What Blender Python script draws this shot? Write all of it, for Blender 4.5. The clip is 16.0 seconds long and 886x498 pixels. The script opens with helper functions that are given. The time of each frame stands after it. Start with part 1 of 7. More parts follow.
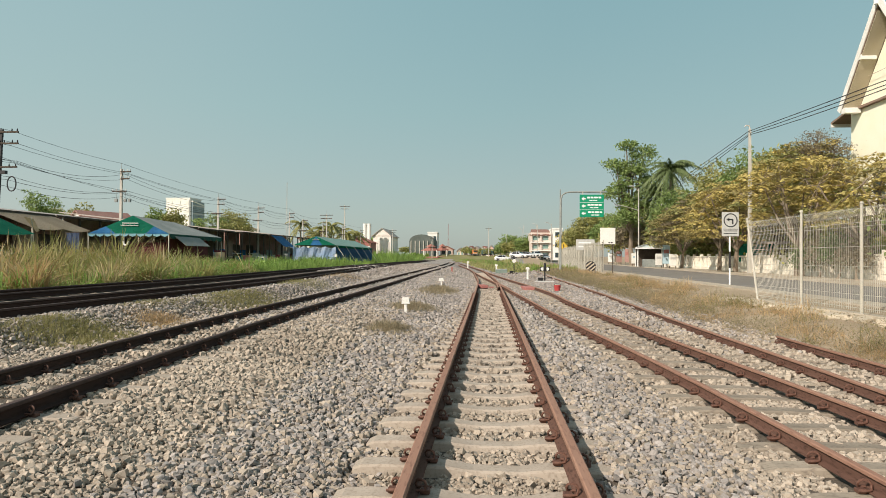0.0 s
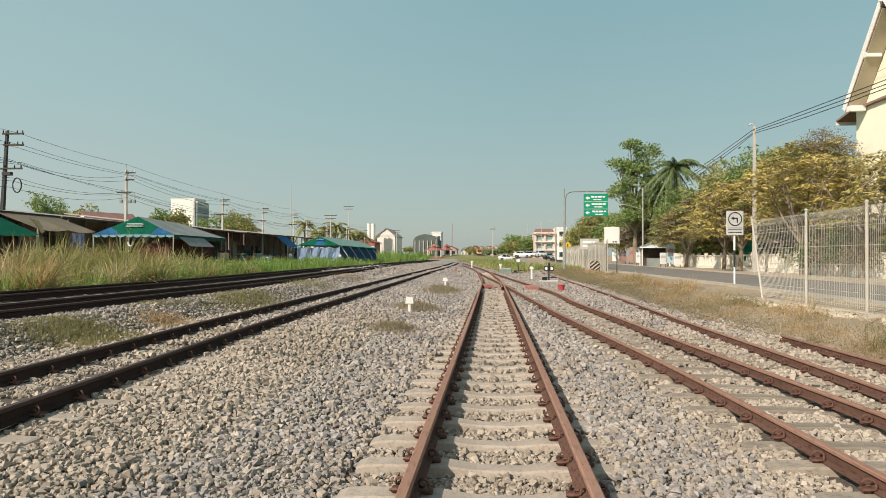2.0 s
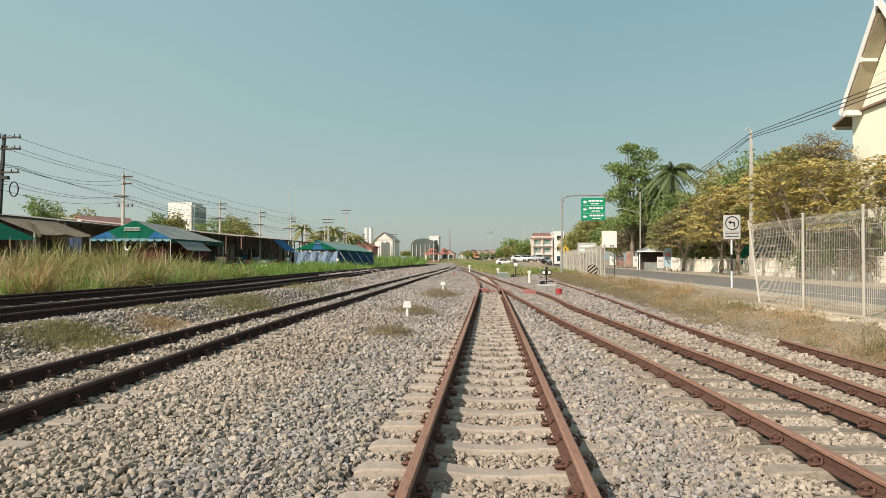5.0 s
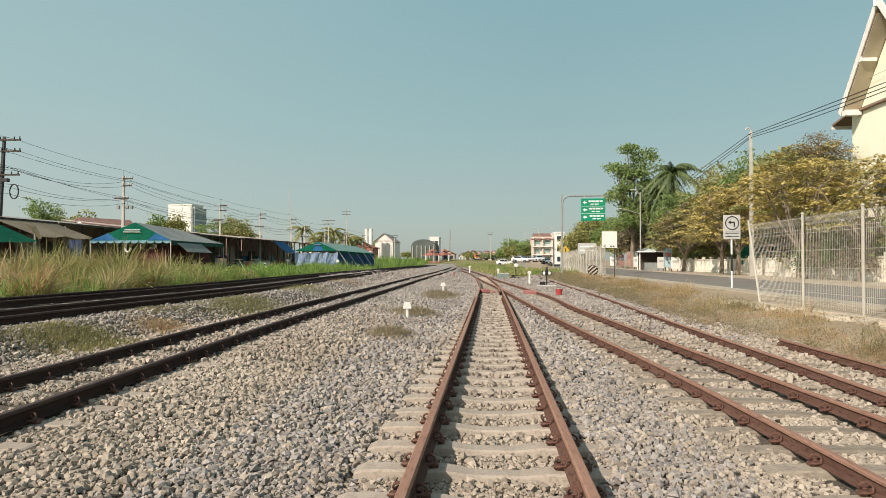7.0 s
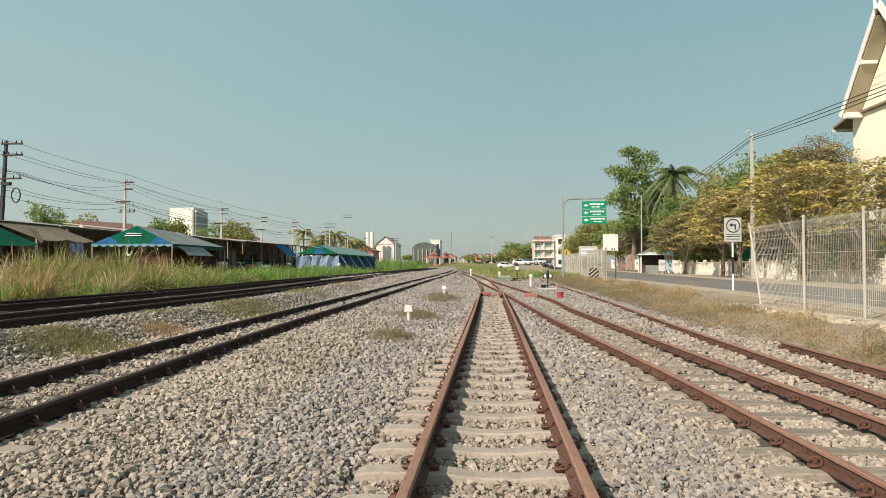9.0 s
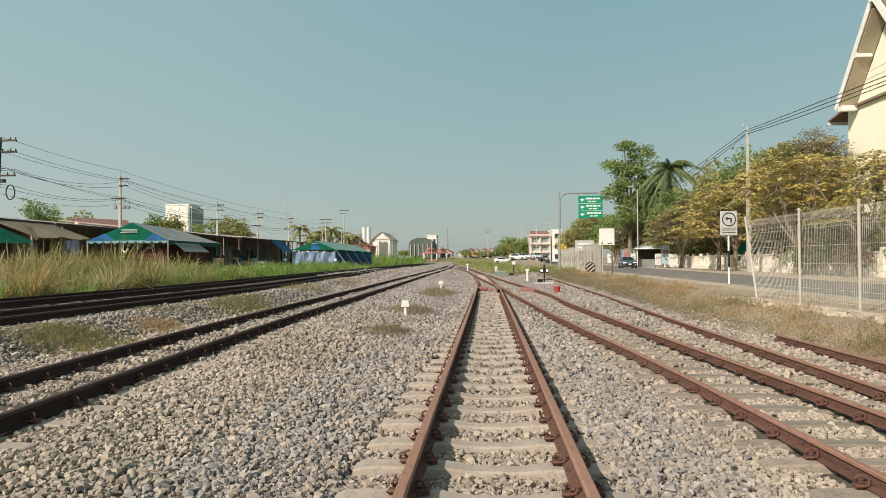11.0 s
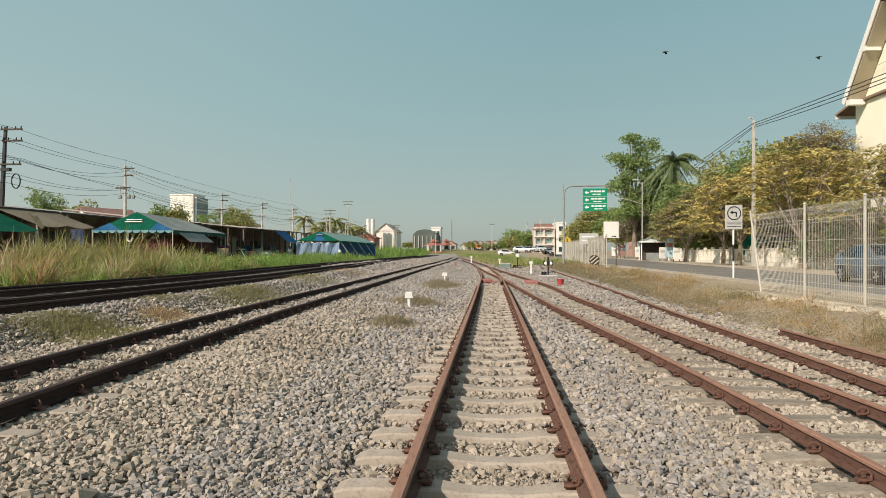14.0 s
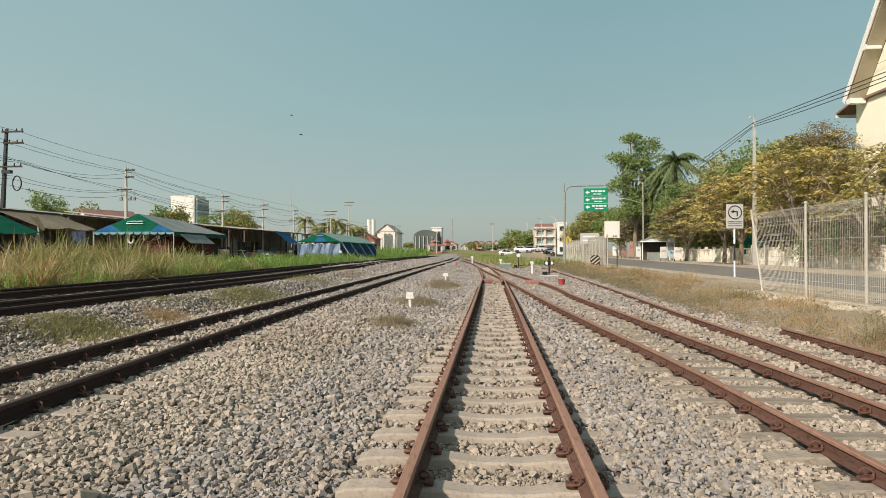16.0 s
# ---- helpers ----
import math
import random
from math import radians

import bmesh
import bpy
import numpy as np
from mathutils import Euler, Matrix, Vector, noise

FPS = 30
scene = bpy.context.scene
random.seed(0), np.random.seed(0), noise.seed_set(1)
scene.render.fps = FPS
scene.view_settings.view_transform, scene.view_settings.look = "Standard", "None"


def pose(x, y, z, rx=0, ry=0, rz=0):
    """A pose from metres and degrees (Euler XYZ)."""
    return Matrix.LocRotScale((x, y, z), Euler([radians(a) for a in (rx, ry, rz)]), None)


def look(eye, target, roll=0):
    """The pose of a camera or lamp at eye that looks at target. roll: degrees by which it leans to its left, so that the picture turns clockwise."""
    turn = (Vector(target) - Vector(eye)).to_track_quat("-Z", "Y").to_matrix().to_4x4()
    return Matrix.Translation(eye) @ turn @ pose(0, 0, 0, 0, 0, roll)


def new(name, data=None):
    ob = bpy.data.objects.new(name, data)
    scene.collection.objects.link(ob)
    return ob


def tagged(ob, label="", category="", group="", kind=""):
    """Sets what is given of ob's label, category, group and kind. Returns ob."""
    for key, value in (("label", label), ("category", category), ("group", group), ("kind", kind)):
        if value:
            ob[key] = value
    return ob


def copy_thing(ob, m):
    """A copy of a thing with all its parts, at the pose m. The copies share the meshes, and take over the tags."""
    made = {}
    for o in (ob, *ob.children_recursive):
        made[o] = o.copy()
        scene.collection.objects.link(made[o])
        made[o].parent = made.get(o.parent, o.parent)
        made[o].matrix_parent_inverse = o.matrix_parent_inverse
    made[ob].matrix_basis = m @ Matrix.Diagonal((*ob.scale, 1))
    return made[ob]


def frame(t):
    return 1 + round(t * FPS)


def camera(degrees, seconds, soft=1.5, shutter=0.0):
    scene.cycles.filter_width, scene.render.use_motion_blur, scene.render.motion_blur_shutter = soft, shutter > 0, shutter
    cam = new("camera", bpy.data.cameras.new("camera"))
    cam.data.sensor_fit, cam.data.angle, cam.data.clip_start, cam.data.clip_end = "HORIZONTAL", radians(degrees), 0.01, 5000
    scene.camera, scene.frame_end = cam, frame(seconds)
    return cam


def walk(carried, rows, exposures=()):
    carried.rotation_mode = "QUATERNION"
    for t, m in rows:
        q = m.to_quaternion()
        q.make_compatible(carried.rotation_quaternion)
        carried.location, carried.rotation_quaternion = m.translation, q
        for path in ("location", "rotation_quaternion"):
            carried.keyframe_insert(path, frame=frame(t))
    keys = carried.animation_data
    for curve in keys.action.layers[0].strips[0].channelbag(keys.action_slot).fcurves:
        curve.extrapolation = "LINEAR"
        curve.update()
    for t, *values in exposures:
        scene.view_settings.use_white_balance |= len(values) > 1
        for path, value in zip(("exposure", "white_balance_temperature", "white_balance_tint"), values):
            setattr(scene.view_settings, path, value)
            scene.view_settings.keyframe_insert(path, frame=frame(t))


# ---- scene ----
# ---------- camera ----------
cam = camera(68.99, 16.0, soft=0.45)
# seconds, place, tilt, lean, turn
SWAY = (
    (0.0, -0.055, 0.010, 1.437, 90.78, 0.37, 3.99),
    (0.5, -0.056, 0.013, 1.436, 90.91, 0.21, 4.06),
    (1.0, -0.055, 0.010, 1.437, 90.82, 0.17, 4.23),
    (1.5, -0.050, 0.009, 1.434, 90.64, 0.06, 4.42),
    (2.0, -0.045, 0.008, 1.437, 90.76, 0.19, 4.35),
    (2.5, -0.046, 0.011, 1.435, 90.46, 0.22, 4.11),
    (3.0, -0.046, 0.012, 1.432, 90.38, 0.16, 4.06),
    (3.5, -0.048, 0.011, 1.431, 90.52, -0.01, 4.15),
    (4.0, -0.050, 0.008, 1.437, 90.84, 0.16, 4.08),
    (6.5, -0.044, 0.005, 1.434, 91.20, 0.12, 4.22),
    (7.0, -0.038, -0.000, 1.436, 91.20, -0.00, 4.16),
    (7.5, -0.032, -0.003, 1.437, 91.33, -0.09, 4.11),
    (8.0, -0.025, -0.004, 1.434, 91.32, -0.17, 4.10),
    (8.5, -0.028, -0.012, 1.435, 91.58, 0.13, 4.14),
    (9.0, -0.032, -0.017, 1.435, 91.47, -0.07, 4.26),
    (11.5, -0.038, -0.016, 1.430, 91.01, -0.39, 3.92),
    (12.0, -0.041, -0.020, 1.429, 90.99, -0.19, 4.01),
    (12.5, -0.040, -0.014, 1.428, 90.77, -0.15, 4.05),
    (13.0, -0.040, -0.013, 1.430, 90.97, 0.07, 3.99),
    (13.5, -0.036, -0.017, 1.426, 90.84, 0.02, 4.30),
    (14.0, -0.037, -0.013, 1.426, 90.32, 0.06, 4.30),
    (14.5, -0.038, -0.010, 1.423, 90.38, -0.03, 4.25),
    (15.0, -0.033, -0.014, 1.424, 90.25, -0.16, 4.31),
    (15.5, -0.035, -0.012, 1.424, 90.30, -0.16, 4.37),
    (16.0, -0.036, -0.014, 1.424, 90.36, -0.17, 4.38),
)
walk(cam, [(t, pose(x, y, z, rx, 0, rz) @ pose(0, 0, 0, 0, 0, lean)) for t, x, y, z, rx, lean, rz in SWAY],
     exposures=((0.0, 0.0, 6600, 11.5), (9.2, 0.0, 6600, 11.5), (11.3, -0.08, 6600, 11.5), (16.0, -0.1, 6600, 11.5)))

# ---------- daylight ----------
SUN_FROM = Vector((-0.68, -0.73, 0.0)).normalized()
SUN_UP = radians(35)
world = bpy.data.worlds.new("sky")
scene.world = world
world.use_nodes = True
wn = world.node_tree.nodes
sky = wn.new("ShaderNodeTexSky")
sky.sky_type = "NISHITA"
sky.sun_disc = False
sky.sun_elevation = SUN_UP
sky.sun_rotation = math.atan2(SUN_FROM.x, SUN_FROM.y)
sky.air_density, sky.dust_density, sky.ozone_density = 1.0, 1.3, 1.0
hazy = wn.new("ShaderNodeHueSaturation")
hazy.inputs["Saturation"].default_value = 0.85
veil = wn.new("ShaderNodeMix")
veil.data_type, veil.blend_type = "RGBA", "MULTIPLY"
veil.inputs[0].default_value = 1.0
veil.inputs[7].default_value = (1.0, 1.03, 0.93, 1)
world.node_tree.links.new(sky.outputs[0], hazy.inputs["Color"])
world.node_tree.links.new(hazy.outputs[0], veil.inputs[6])
haze = wn.new("ShaderNodeMix")
haze.data_type = "RGBA"
haze.inputs[0].default_value = 0.75
aloft = wn.new("ShaderNodeTexCoord")
split = wn.new("ShaderNodeSeparateXYZ")
layers = wn.new("ShaderNodeValToRGB")
for at, tone in ((0.0, (0.315, 0.365, 0.355)), (0.10, (0.285, 0.375, 0.365)), (0.22, (0.245, 0.392, 0.388)), (0.40, (0.205, 0.385, 0.41)), (0.62, (0.15, 0.28, 0.33)), (1.0, (0.11, 0.21, 0.27))):
    e = layers.color_ramp.elements[0] if at == 0.0 else layers.color_ramp.elements[-1] if at == 1.0 else layers.color_ramp.elements.new(at)
    e.position, e.color = at, (*tone, 1)
thick = wn.new("ShaderNodeVectorMath")
thick.operation = "SCALE"
sunward = wn.new("ShaderNodeMapRange")
sunward.inputs[1].default_value, sunward.inputs[2].default_value, sunward.inputs[3].default_value, sunward.inputs[4].default_value = -1.0, 0.1, 13.5, 10.0
world.node_tree.links.new(split.outputs["X"], sunward.inputs[0])
world.node_tree.links.new(sunward.outputs[0], thick.inputs["Scale"])
world.node_tree.links.new(aloft.outputs["Generated"], split.inputs[0])
world.node_tree.links.new(split.outputs["Z"], layers.inputs[0])
world.node_tree.links.new(layers.outputs[0], thick.inputs[0])
# whitish glare of the dusty air round the sun
glare = wn.new("ShaderNodeVectorMath")
glare.operation = "DOT_PRODUCT"
glare.inputs[1].default_value = (SUN_FROM.x * math.cos(SUN_UP), SUN_FROM.y * math.cos(SUN_UP), math.sin(SUN_UP))
facing = wn.new("ShaderNodeMapRange")
facing.inputs[1].default_value, facing.inputs[2].default_value = -0.45, 1.0
fade = wn.new("ShaderNodeValToRGB")
for at, share in ((0.0, 0.0), (0.12, 0.06), (0.24, 0.17), (0.45, 0.2), (0.8, 0.3), (1.0, 1.0)):
    e = fade.color_ramp.elements[0] if at == 0.0 else fade.color_ramp.elements[-1] if at == 1.0 else fade.color_ramp.elements.new(at)
    e.position, e.color = at, (share, share, share, 1)
aureole = wn.new("ShaderNodeMix")
aureole.data_type = "RGBA"
aureole.inputs[7].default_value = (4.9, 4.8, 4.5, 1)
world.node_tree.links.new(aloft.outputs["Generated"], glare.inputs[0])
world.node_tree.links.new(glare.outputs["Value"], facing.inputs[0])
world.node_tree.links.new(facing.outputs[0], fade.inputs[0])
world.node_tree.links.new(fade.outputs[0], aureole.inputs[0])
world.node_tree.links.new(thick.outputs[0], aureole.inputs[6])
world.node_tree.links.new(aureole.outputs[2], haze.inputs[7])
world.node_tree.links.new(veil.outputs[2], haze.inputs[6])
world.node_tree.links.new(haze.outputs[2], wn["Background"].inputs[0])
wn["Background"].inputs[1].default_value = 0.12
sun_data = bpy.data.lights.new("sun", "SUN")
sun_data.energy, sun_data.angle, sun_data.color = 5.0, radians(0.6), (1.0, 0.90, 0.785)
sun = new("sun", sun_data)
sun_way = Vector((SUN_FROM.x * math.cos(SUN_UP), SUN_FROM.y * math.cos(SUN_UP), math.sin(SUN_UP)))
sun.matrix_world = look(sun_way * 50, (0, 0, 0))


# ---------- materials ----------
def material(name, colours, scale=(2.0, 40.0), rough=0.8, metal=0.0, bump=0.3, bump_size=0.01, random_tint=0.0, islands=0.0, stretch=(1, 1, 1), rough_var=0.1):
    """colours: two or three tones, mixed by a coarse and a fine noise."""
    m = bpy.data.materials.new(name)
    m.use_nodes = True
    nt = m.node_tree
    n, l = nt.nodes, nt.links
    b = n["Principled BSDF"]
    co = n.new("ShaderNodeTexCoord")
    mp = n.new("ShaderNodeMapping")
    mp.inputs["Scale"].default_value = stretch
    l.new(co.outputs["Object"], mp.inputs[0])
    coarse, fine = n.new("ShaderNodeTexNoise"), n.new("ShaderNodeTexNoise")
    for node, s, d in ((coarse, scale[0], 4), (fine, scale[1], 6)):
        node.inputs["Scale"].default_value, node.inputs["Detail"].default_value = s, d
        l.new(mp.outputs[0], node.inputs["Vector"])
    ramp = n.new("ShaderNodeValToRGB")
    ramp.color_ramp.elements[0].position, ramp.color_ramp.elements[1].position = 0.32, 0.68
    ramp.color_ramp.elements[0].color = (*colours[0], 1)
    ramp.color_ramp.elements[1].color = (*colours[1], 1)
    l.new(coarse.outputs[0], ramp.inputs[0])
    mix = n.new("ShaderNodeMix")
    mix.data_type = "RGBA"
    third = colours[2] if len(colours) > 2 else [c * 0.6 for c in colours[0]]
    mix.inputs[7].default_value = (*third, 1)
    fr = n.new("ShaderNodeMapRange")
    fr.inputs[1].default_value, fr.inputs[2].default_value, fr.inputs[4].default_value = 0.5, 0.75, 0.75
    l.new(fine.outputs[0], fr.inputs[0])
    l.new(fr.outputs[0], mix.inputs[0])
    l.new(ramp.outputs[0], mix.inputs[6])
    col = mix.outputs[2]
    if random_tint or islands:
        hs = n.new("ShaderNodeHueSaturation")
        mr = n.new("ShaderNodeMapRange")
        if random_tint:
            src = n.new("ShaderNodeObjectInfo").outputs["Random"]
        else:
            src = n.new("ShaderNodeNewGeometry").outputs["Random Per Island"]
        a = random_tint or islands
        mr.inputs[3].default_value, mr.inputs[4].default_value = 1 - a, 1 + a
        l.new(src, mr.inputs[0])
        l.new(mr.outputs[0], hs.inputs["Value"])
        l.new(col, hs.inputs["Color"])
        col = hs.outputs[0]
    l.new(col, b.inputs["Base Color"])
    rr = n.new("ShaderNodeMapRange")
    rr.inputs[3].default_value, rr.inputs[4].default_value = max(0.02, rough - rough_var), min(1, rough + rough_var)
    l.new(fine.outputs[0], rr.inputs[0])
    l.new(rr.outputs[0], b.inputs["Roughness"])
    b.inputs["Metallic"].default_value = metal
    b.inputs["Specular IOR Level"].default_value = 0.2 if rough > 0.88 else 0.45
    if bump:
        bp = n.new("ShaderNodeBump")
        bp.inputs["Strength"].default_value, bp.inputs["Distance"].default_value = bump, bump_size
        l.new(fine.outputs[0], bp.inputs["Height"])
        l.new(bp.outputs[0], b.inputs["Normal"])
    return m


def plain(name, colour, rough=0.6, metal=0.0):
    return material(name, (colour, [min(1, c * 1.12) for c in colour], [c * 0.8 for c in colour]), (1.5, 30.0), rough, metal, 0.1, 0.003)


def glass(name, tint):
    m = bpy.data.materials.new(name)
    m.use_nodes = True
    b = m.node_tree.nodes["Principled BSDF"]
    b.inputs["Base Color"].default_value = (*tint, 1)
    b.inputs["Roughness"].default_value = 0.05
    b.inputs["Transmission Weight"].default_value = 0.3
    return m


def see_through(m, share):
    """Lets a share of the light through a thin leaf or cloth."""
    nt = m.node_tree
    bs = nt.nodes["Principled BSDF"]
    tr = nt.nodes.new("ShaderNodeBsdfTranslucent")
    ad = nt.nodes.new("ShaderNodeMixShader")
    ad.inputs[0].default_value = share
    nt.links.new(bs.inputs["Base Color"].links[0].from_socket, tr.inputs["Color"])
    nt.links.new(bs.outputs[0], ad.inputs[1])
    nt.links.new(tr.outputs[0], ad.inputs[2])
    nt.links.new(ad.outputs[0], nt.nodes["Material Output"].inputs["Surface"])
    return m


def leaf(name, a, b_, c, share=0.45):
    m = material(name, (a, b_, c), (0.5, 3.0), 0.55, 0, 0, islands=0.25)
    return see_through(m, share)


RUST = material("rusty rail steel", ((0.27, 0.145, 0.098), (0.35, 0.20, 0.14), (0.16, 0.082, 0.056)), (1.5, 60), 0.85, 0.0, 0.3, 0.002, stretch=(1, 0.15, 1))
# rust toned down to paint the shade on rail sides facing off the sun
RUST_SHADED = material("rusty rail steel with side shade", ((0.045, 0.026, 0.021), (0.070, 0.040, 0.031), (0.027, 0.017, 0.014)), (1.5, 60), 0.9, 0.0, 0.3, 0.002, stretch=(1, 0.15, 1))
# grimy web, its colour also darkened for shade under the rail head
RUST_WEB_SHADED = material("grimy rail web with head shade", ((0.105, 0.056, 0.041), (0.155, 0.086, 0.064), (0.04, 0.022, 0.017)), (2.5, 50), 0.9, 0.0, 0.3, 0.002, stretch=(1, 0.3, 1))
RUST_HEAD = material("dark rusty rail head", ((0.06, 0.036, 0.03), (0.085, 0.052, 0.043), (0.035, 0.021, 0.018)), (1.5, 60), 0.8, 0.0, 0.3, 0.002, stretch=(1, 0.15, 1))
CLIP_RUST = material("rusty spring steel", ((0.13, 0.065, 0.048), (0.20, 0.10, 0.07), (0.07, 0.035, 0.027)), (12, 90), 0.7, 0.3, 0.3, 0.002)
CONCRETE = material("sleeper concrete", ((0.385, 0.325, 0.263), (0.48, 0.413, 0.342), (0.265, 0.218, 0.172)), (3, 45), 0.9, 0, 0.35, 0.004, random_tint=0.08)
CONCRETE_OLD = material("weathered sleeper concrete", ((0.25, 0.21, 0.165), (0.36, 0.31, 0.245), (0.15, 0.12, 0.095)), (3, 45), 0.9, 0, 0.4, 0.004, random_tint=0.12)
STONE = material("tan ballast stone", ((0.35, 0.296, 0.236), (0.45, 0.387, 0.315), (0.235, 0.193, 0.15)), (0.5, 55), 0.9, 0, 0.3, 0.004, islands=0.26)
STONE_GREY = material("grey ballast stone", ((0.30, 0.272, 0.25), (0.395, 0.362, 0.333), (0.19, 0.17, 0.155)), (0.5, 55), 0.9, 0, 0.3, 0.004, islands=0.28)
STONE_DARK = material("dark ballast stone", ((0.28, 0.245, 0.215), (0.40, 0.355, 0.31), (0.16, 0.138, 0.118)), (0.5, 55), 0.9, 0, 0.3, 0.004, islands=0.4)
STONE_BETWEEN = material("darker between-rail ballast stone", ((0.29, 0.245, 0.197), (0.40, 0.345, 0.285), (0.18, 0.15, 0.12)), (0.5, 55), 0.9, 0, 0.3, 0.004, islands=0.35)
GRAVEL = material("ballast gravel", ((0.27, 0.245, 0.22), (0.39, 0.36, 0.325), (0.11, 0.10, 0.088)), (7.0, 18.0), 0.95, 0, 1.0, 0.06)
# tone lowered to paint the shade in the gaps between stones
FINES_SHADED = material("dark ballast fines with gap shade", ((0.10, 0.083, 0.067), (0.165, 0.14, 0.112), (0.05, 0.042, 0.034)), (6.0, 40.0), 0.95, 0, 0.8, 0.02)
DIRT = material("dry earth", ((0.32, 0.25, 0.17), (0.42, 0.34, 0.24), (0.21, 0.16, 0.10)), (0.4, 12.0), 0.95, 0, 0.5, 0.03)
MEADOW = material("grassy earth", ((0.19, 0.19, 0.07), (0.29, 0.26, 0.12), (0.11, 0.12, 0.04)), (0.2, 6.0), 0.95, 0, 0.6, 0.05)
ASPHALT = material("asphalt", ((0.19, 0.172, 0.15), (0.235, 0.215, 0.19), (0.14, 0.127, 0.11)), (0.5, 60), 0.85, 0, 0.25, 0.004)
SAND = material("sandy concrete paving", ((0.40, 0.34, 0.26), (0.50, 0.44, 0.35), (0.28, 0.23, 0.17)), (0.7, 20), 0.92, 0, 0.3, 0.006)


# ---------- building blocks ----------
def box(bm, c, s, turn=None, bevel=0.0):
    m = Matrix.Translation(c) @ (turn.to_4x4() if turn else Matrix()) @ Matrix.Diagonal((*s, 1))
    made = bmesh.ops.create_cube(bm, size=1, matrix=m)
    if bevel:
        edges = {e for v in made["verts"] for e in v.link_edges}
        bmesh.ops.bevel(bm, geom=list(edges), offset=bevel, segments=1, affect="EDGES")


def rod(bm, a, b, ra, rb=None, n=8):
    a, b = Vector(a), Vector(b)
    d = b - a
    if d.length < 1e-6:
        return
    m = Matrix.Translation((a + b) / 2) @ d.to_track_quat("Z", "Y").to_matrix().to_4x4()
    bmesh.ops.create_cone(bm, cap_ends=True, segments=n, radius1=ra, radius2=ra if rb is None else rb, depth=d.length, matrix=m)


def pipe(bm, pts, r, n=6):
    """One bent round bar through the points."""
    pts = [Vector(p) for p in pts]
    rings = []
    for i, p in enumerate(pts):
        d = (pts[min(i + 1, len(pts) - 1)] - pts[max(i - 1, 0)]).normalized()
        side = d.cross(Vector((0, 0, 1)))
        side = side.normalized() if side.length > 1e-3 else Vector((1, 0, 0))
        up = side.cross(d)
        rings.append([bm.verts.new(p + r * (math.cos(k * math.tau / n) * side + math.sin(k * math.tau / n) * up)) for k in range(n)])
    for ra, rb in zip(rings, rings[1:]):
        for k in range(n):
            bm.faces.new((ra[k], ra[(k + 1) % n], rb[(k + 1) % n], rb[k]))
    bm.faces.new(rings[0][::-1])
    bm.faces.new(rings[-1])


def slab(bm, pts, thick):
    """A flat polygon given by its corners, thickened along its normal."""
    vs = [bm.verts.new(p) for p in pts]
    f = bm.faces.new(vs)
    f.normal_update()
    ex = bmesh.ops.extrude_face_region(bm, geom=[f])
    move = f.normal * thick
    bmesh.ops.translate(bm, vec=move, verts=[g for g in ex["geom"] if isinstance(g, bmesh.types.BMVert)])
    bmesh.ops.recalc_face_normals(bm, faces=bm.faces)


def mesh_of(name, bm, mat):
    me = bpy.data.meshes.new(name)
    bm.to_mesh(me)
    bm.free()
    for m in (mat if isinstance(mat, (list, tuple)) else [mat]):
        me.materials.append(m)
    return me


def part(name, bm, mat, parent, label=""):
    ob = new(name, mesh_of(name, bm, mat))
    ob.parent = parent
    if label:
        ob["label"] = label
    return ob


def thing(name, label, category, place=(0, 0, 0), turn=0.0, group="", kind=""):
    ob = tagged(new(name), label, category, group, kind)
    ob.matrix_basis = pose(*place, 0, 0, turn)
    return ob


def whole(name, bm, mat, label, category, place=(0, 0, 0), turn=0.0, group="", kind=""):
    ob = tagged(new(name, mesh_of(name, bm, mat)), label, category, group, kind)
    ob.matrix_basis = pose(*place, 0, 0, turn)
    return ob


def from_arrays(name, verts, faces, mat):
    """One mesh from numpy arrays: n x 3 points and m x 3 or m x 4 corners."""
    me = bpy.data.meshes.new(name)
    k = faces.shape[1]
    me.vertices.add(len(verts))
    me.vertices.foreach_set("co", np.ascontiguousarray(verts, np.float32).ravel())
    me.loops.add(faces.size)
    me.loops.foreach_set("vertex_index", np.ascontiguousarray(faces, np.int32).ravel())
    me.polygons.add(len(faces))
    me.polygons.foreach_set("loop_start", np.arange(0, faces.size, k, dtype=np.int32))
    me.update(calc_edges=True)
    me.shade_flat()
    for m in (mat if isinstance(mat, (list, tuple)) else [mat]):
        me.materials.append(m)
    return me


def spline(*knots):
    """A smooth function through (y, value) knots."""
    ys, vs = np.array(knots, float).T
    sl = np.gradient(vs, ys)

    def at(y):
        y = np.asarray(y, float)
        i = np.clip(np.searchsorted(ys, y) - 1, 0, len(ys) - 2)
        h = ys[i + 1] - ys[i]
        u = np.clip((y - ys[i]) / h, 0, 1)
        a = (1 + 2 * u) * (1 - u) ** 2 * vs[i] + u * (1 - u) ** 2 * h * sl[i] + u * u * (3 - 2 * u) * vs[i + 1] + u * u * (u - 1) * h * sl[i + 1]
        over = np.where(y > ys[-1], (y - ys[-1]) * sl[-1], 0) + np.where(y < ys[0], (y - ys[0]) * sl[0], 0)
        return a + over
    return at


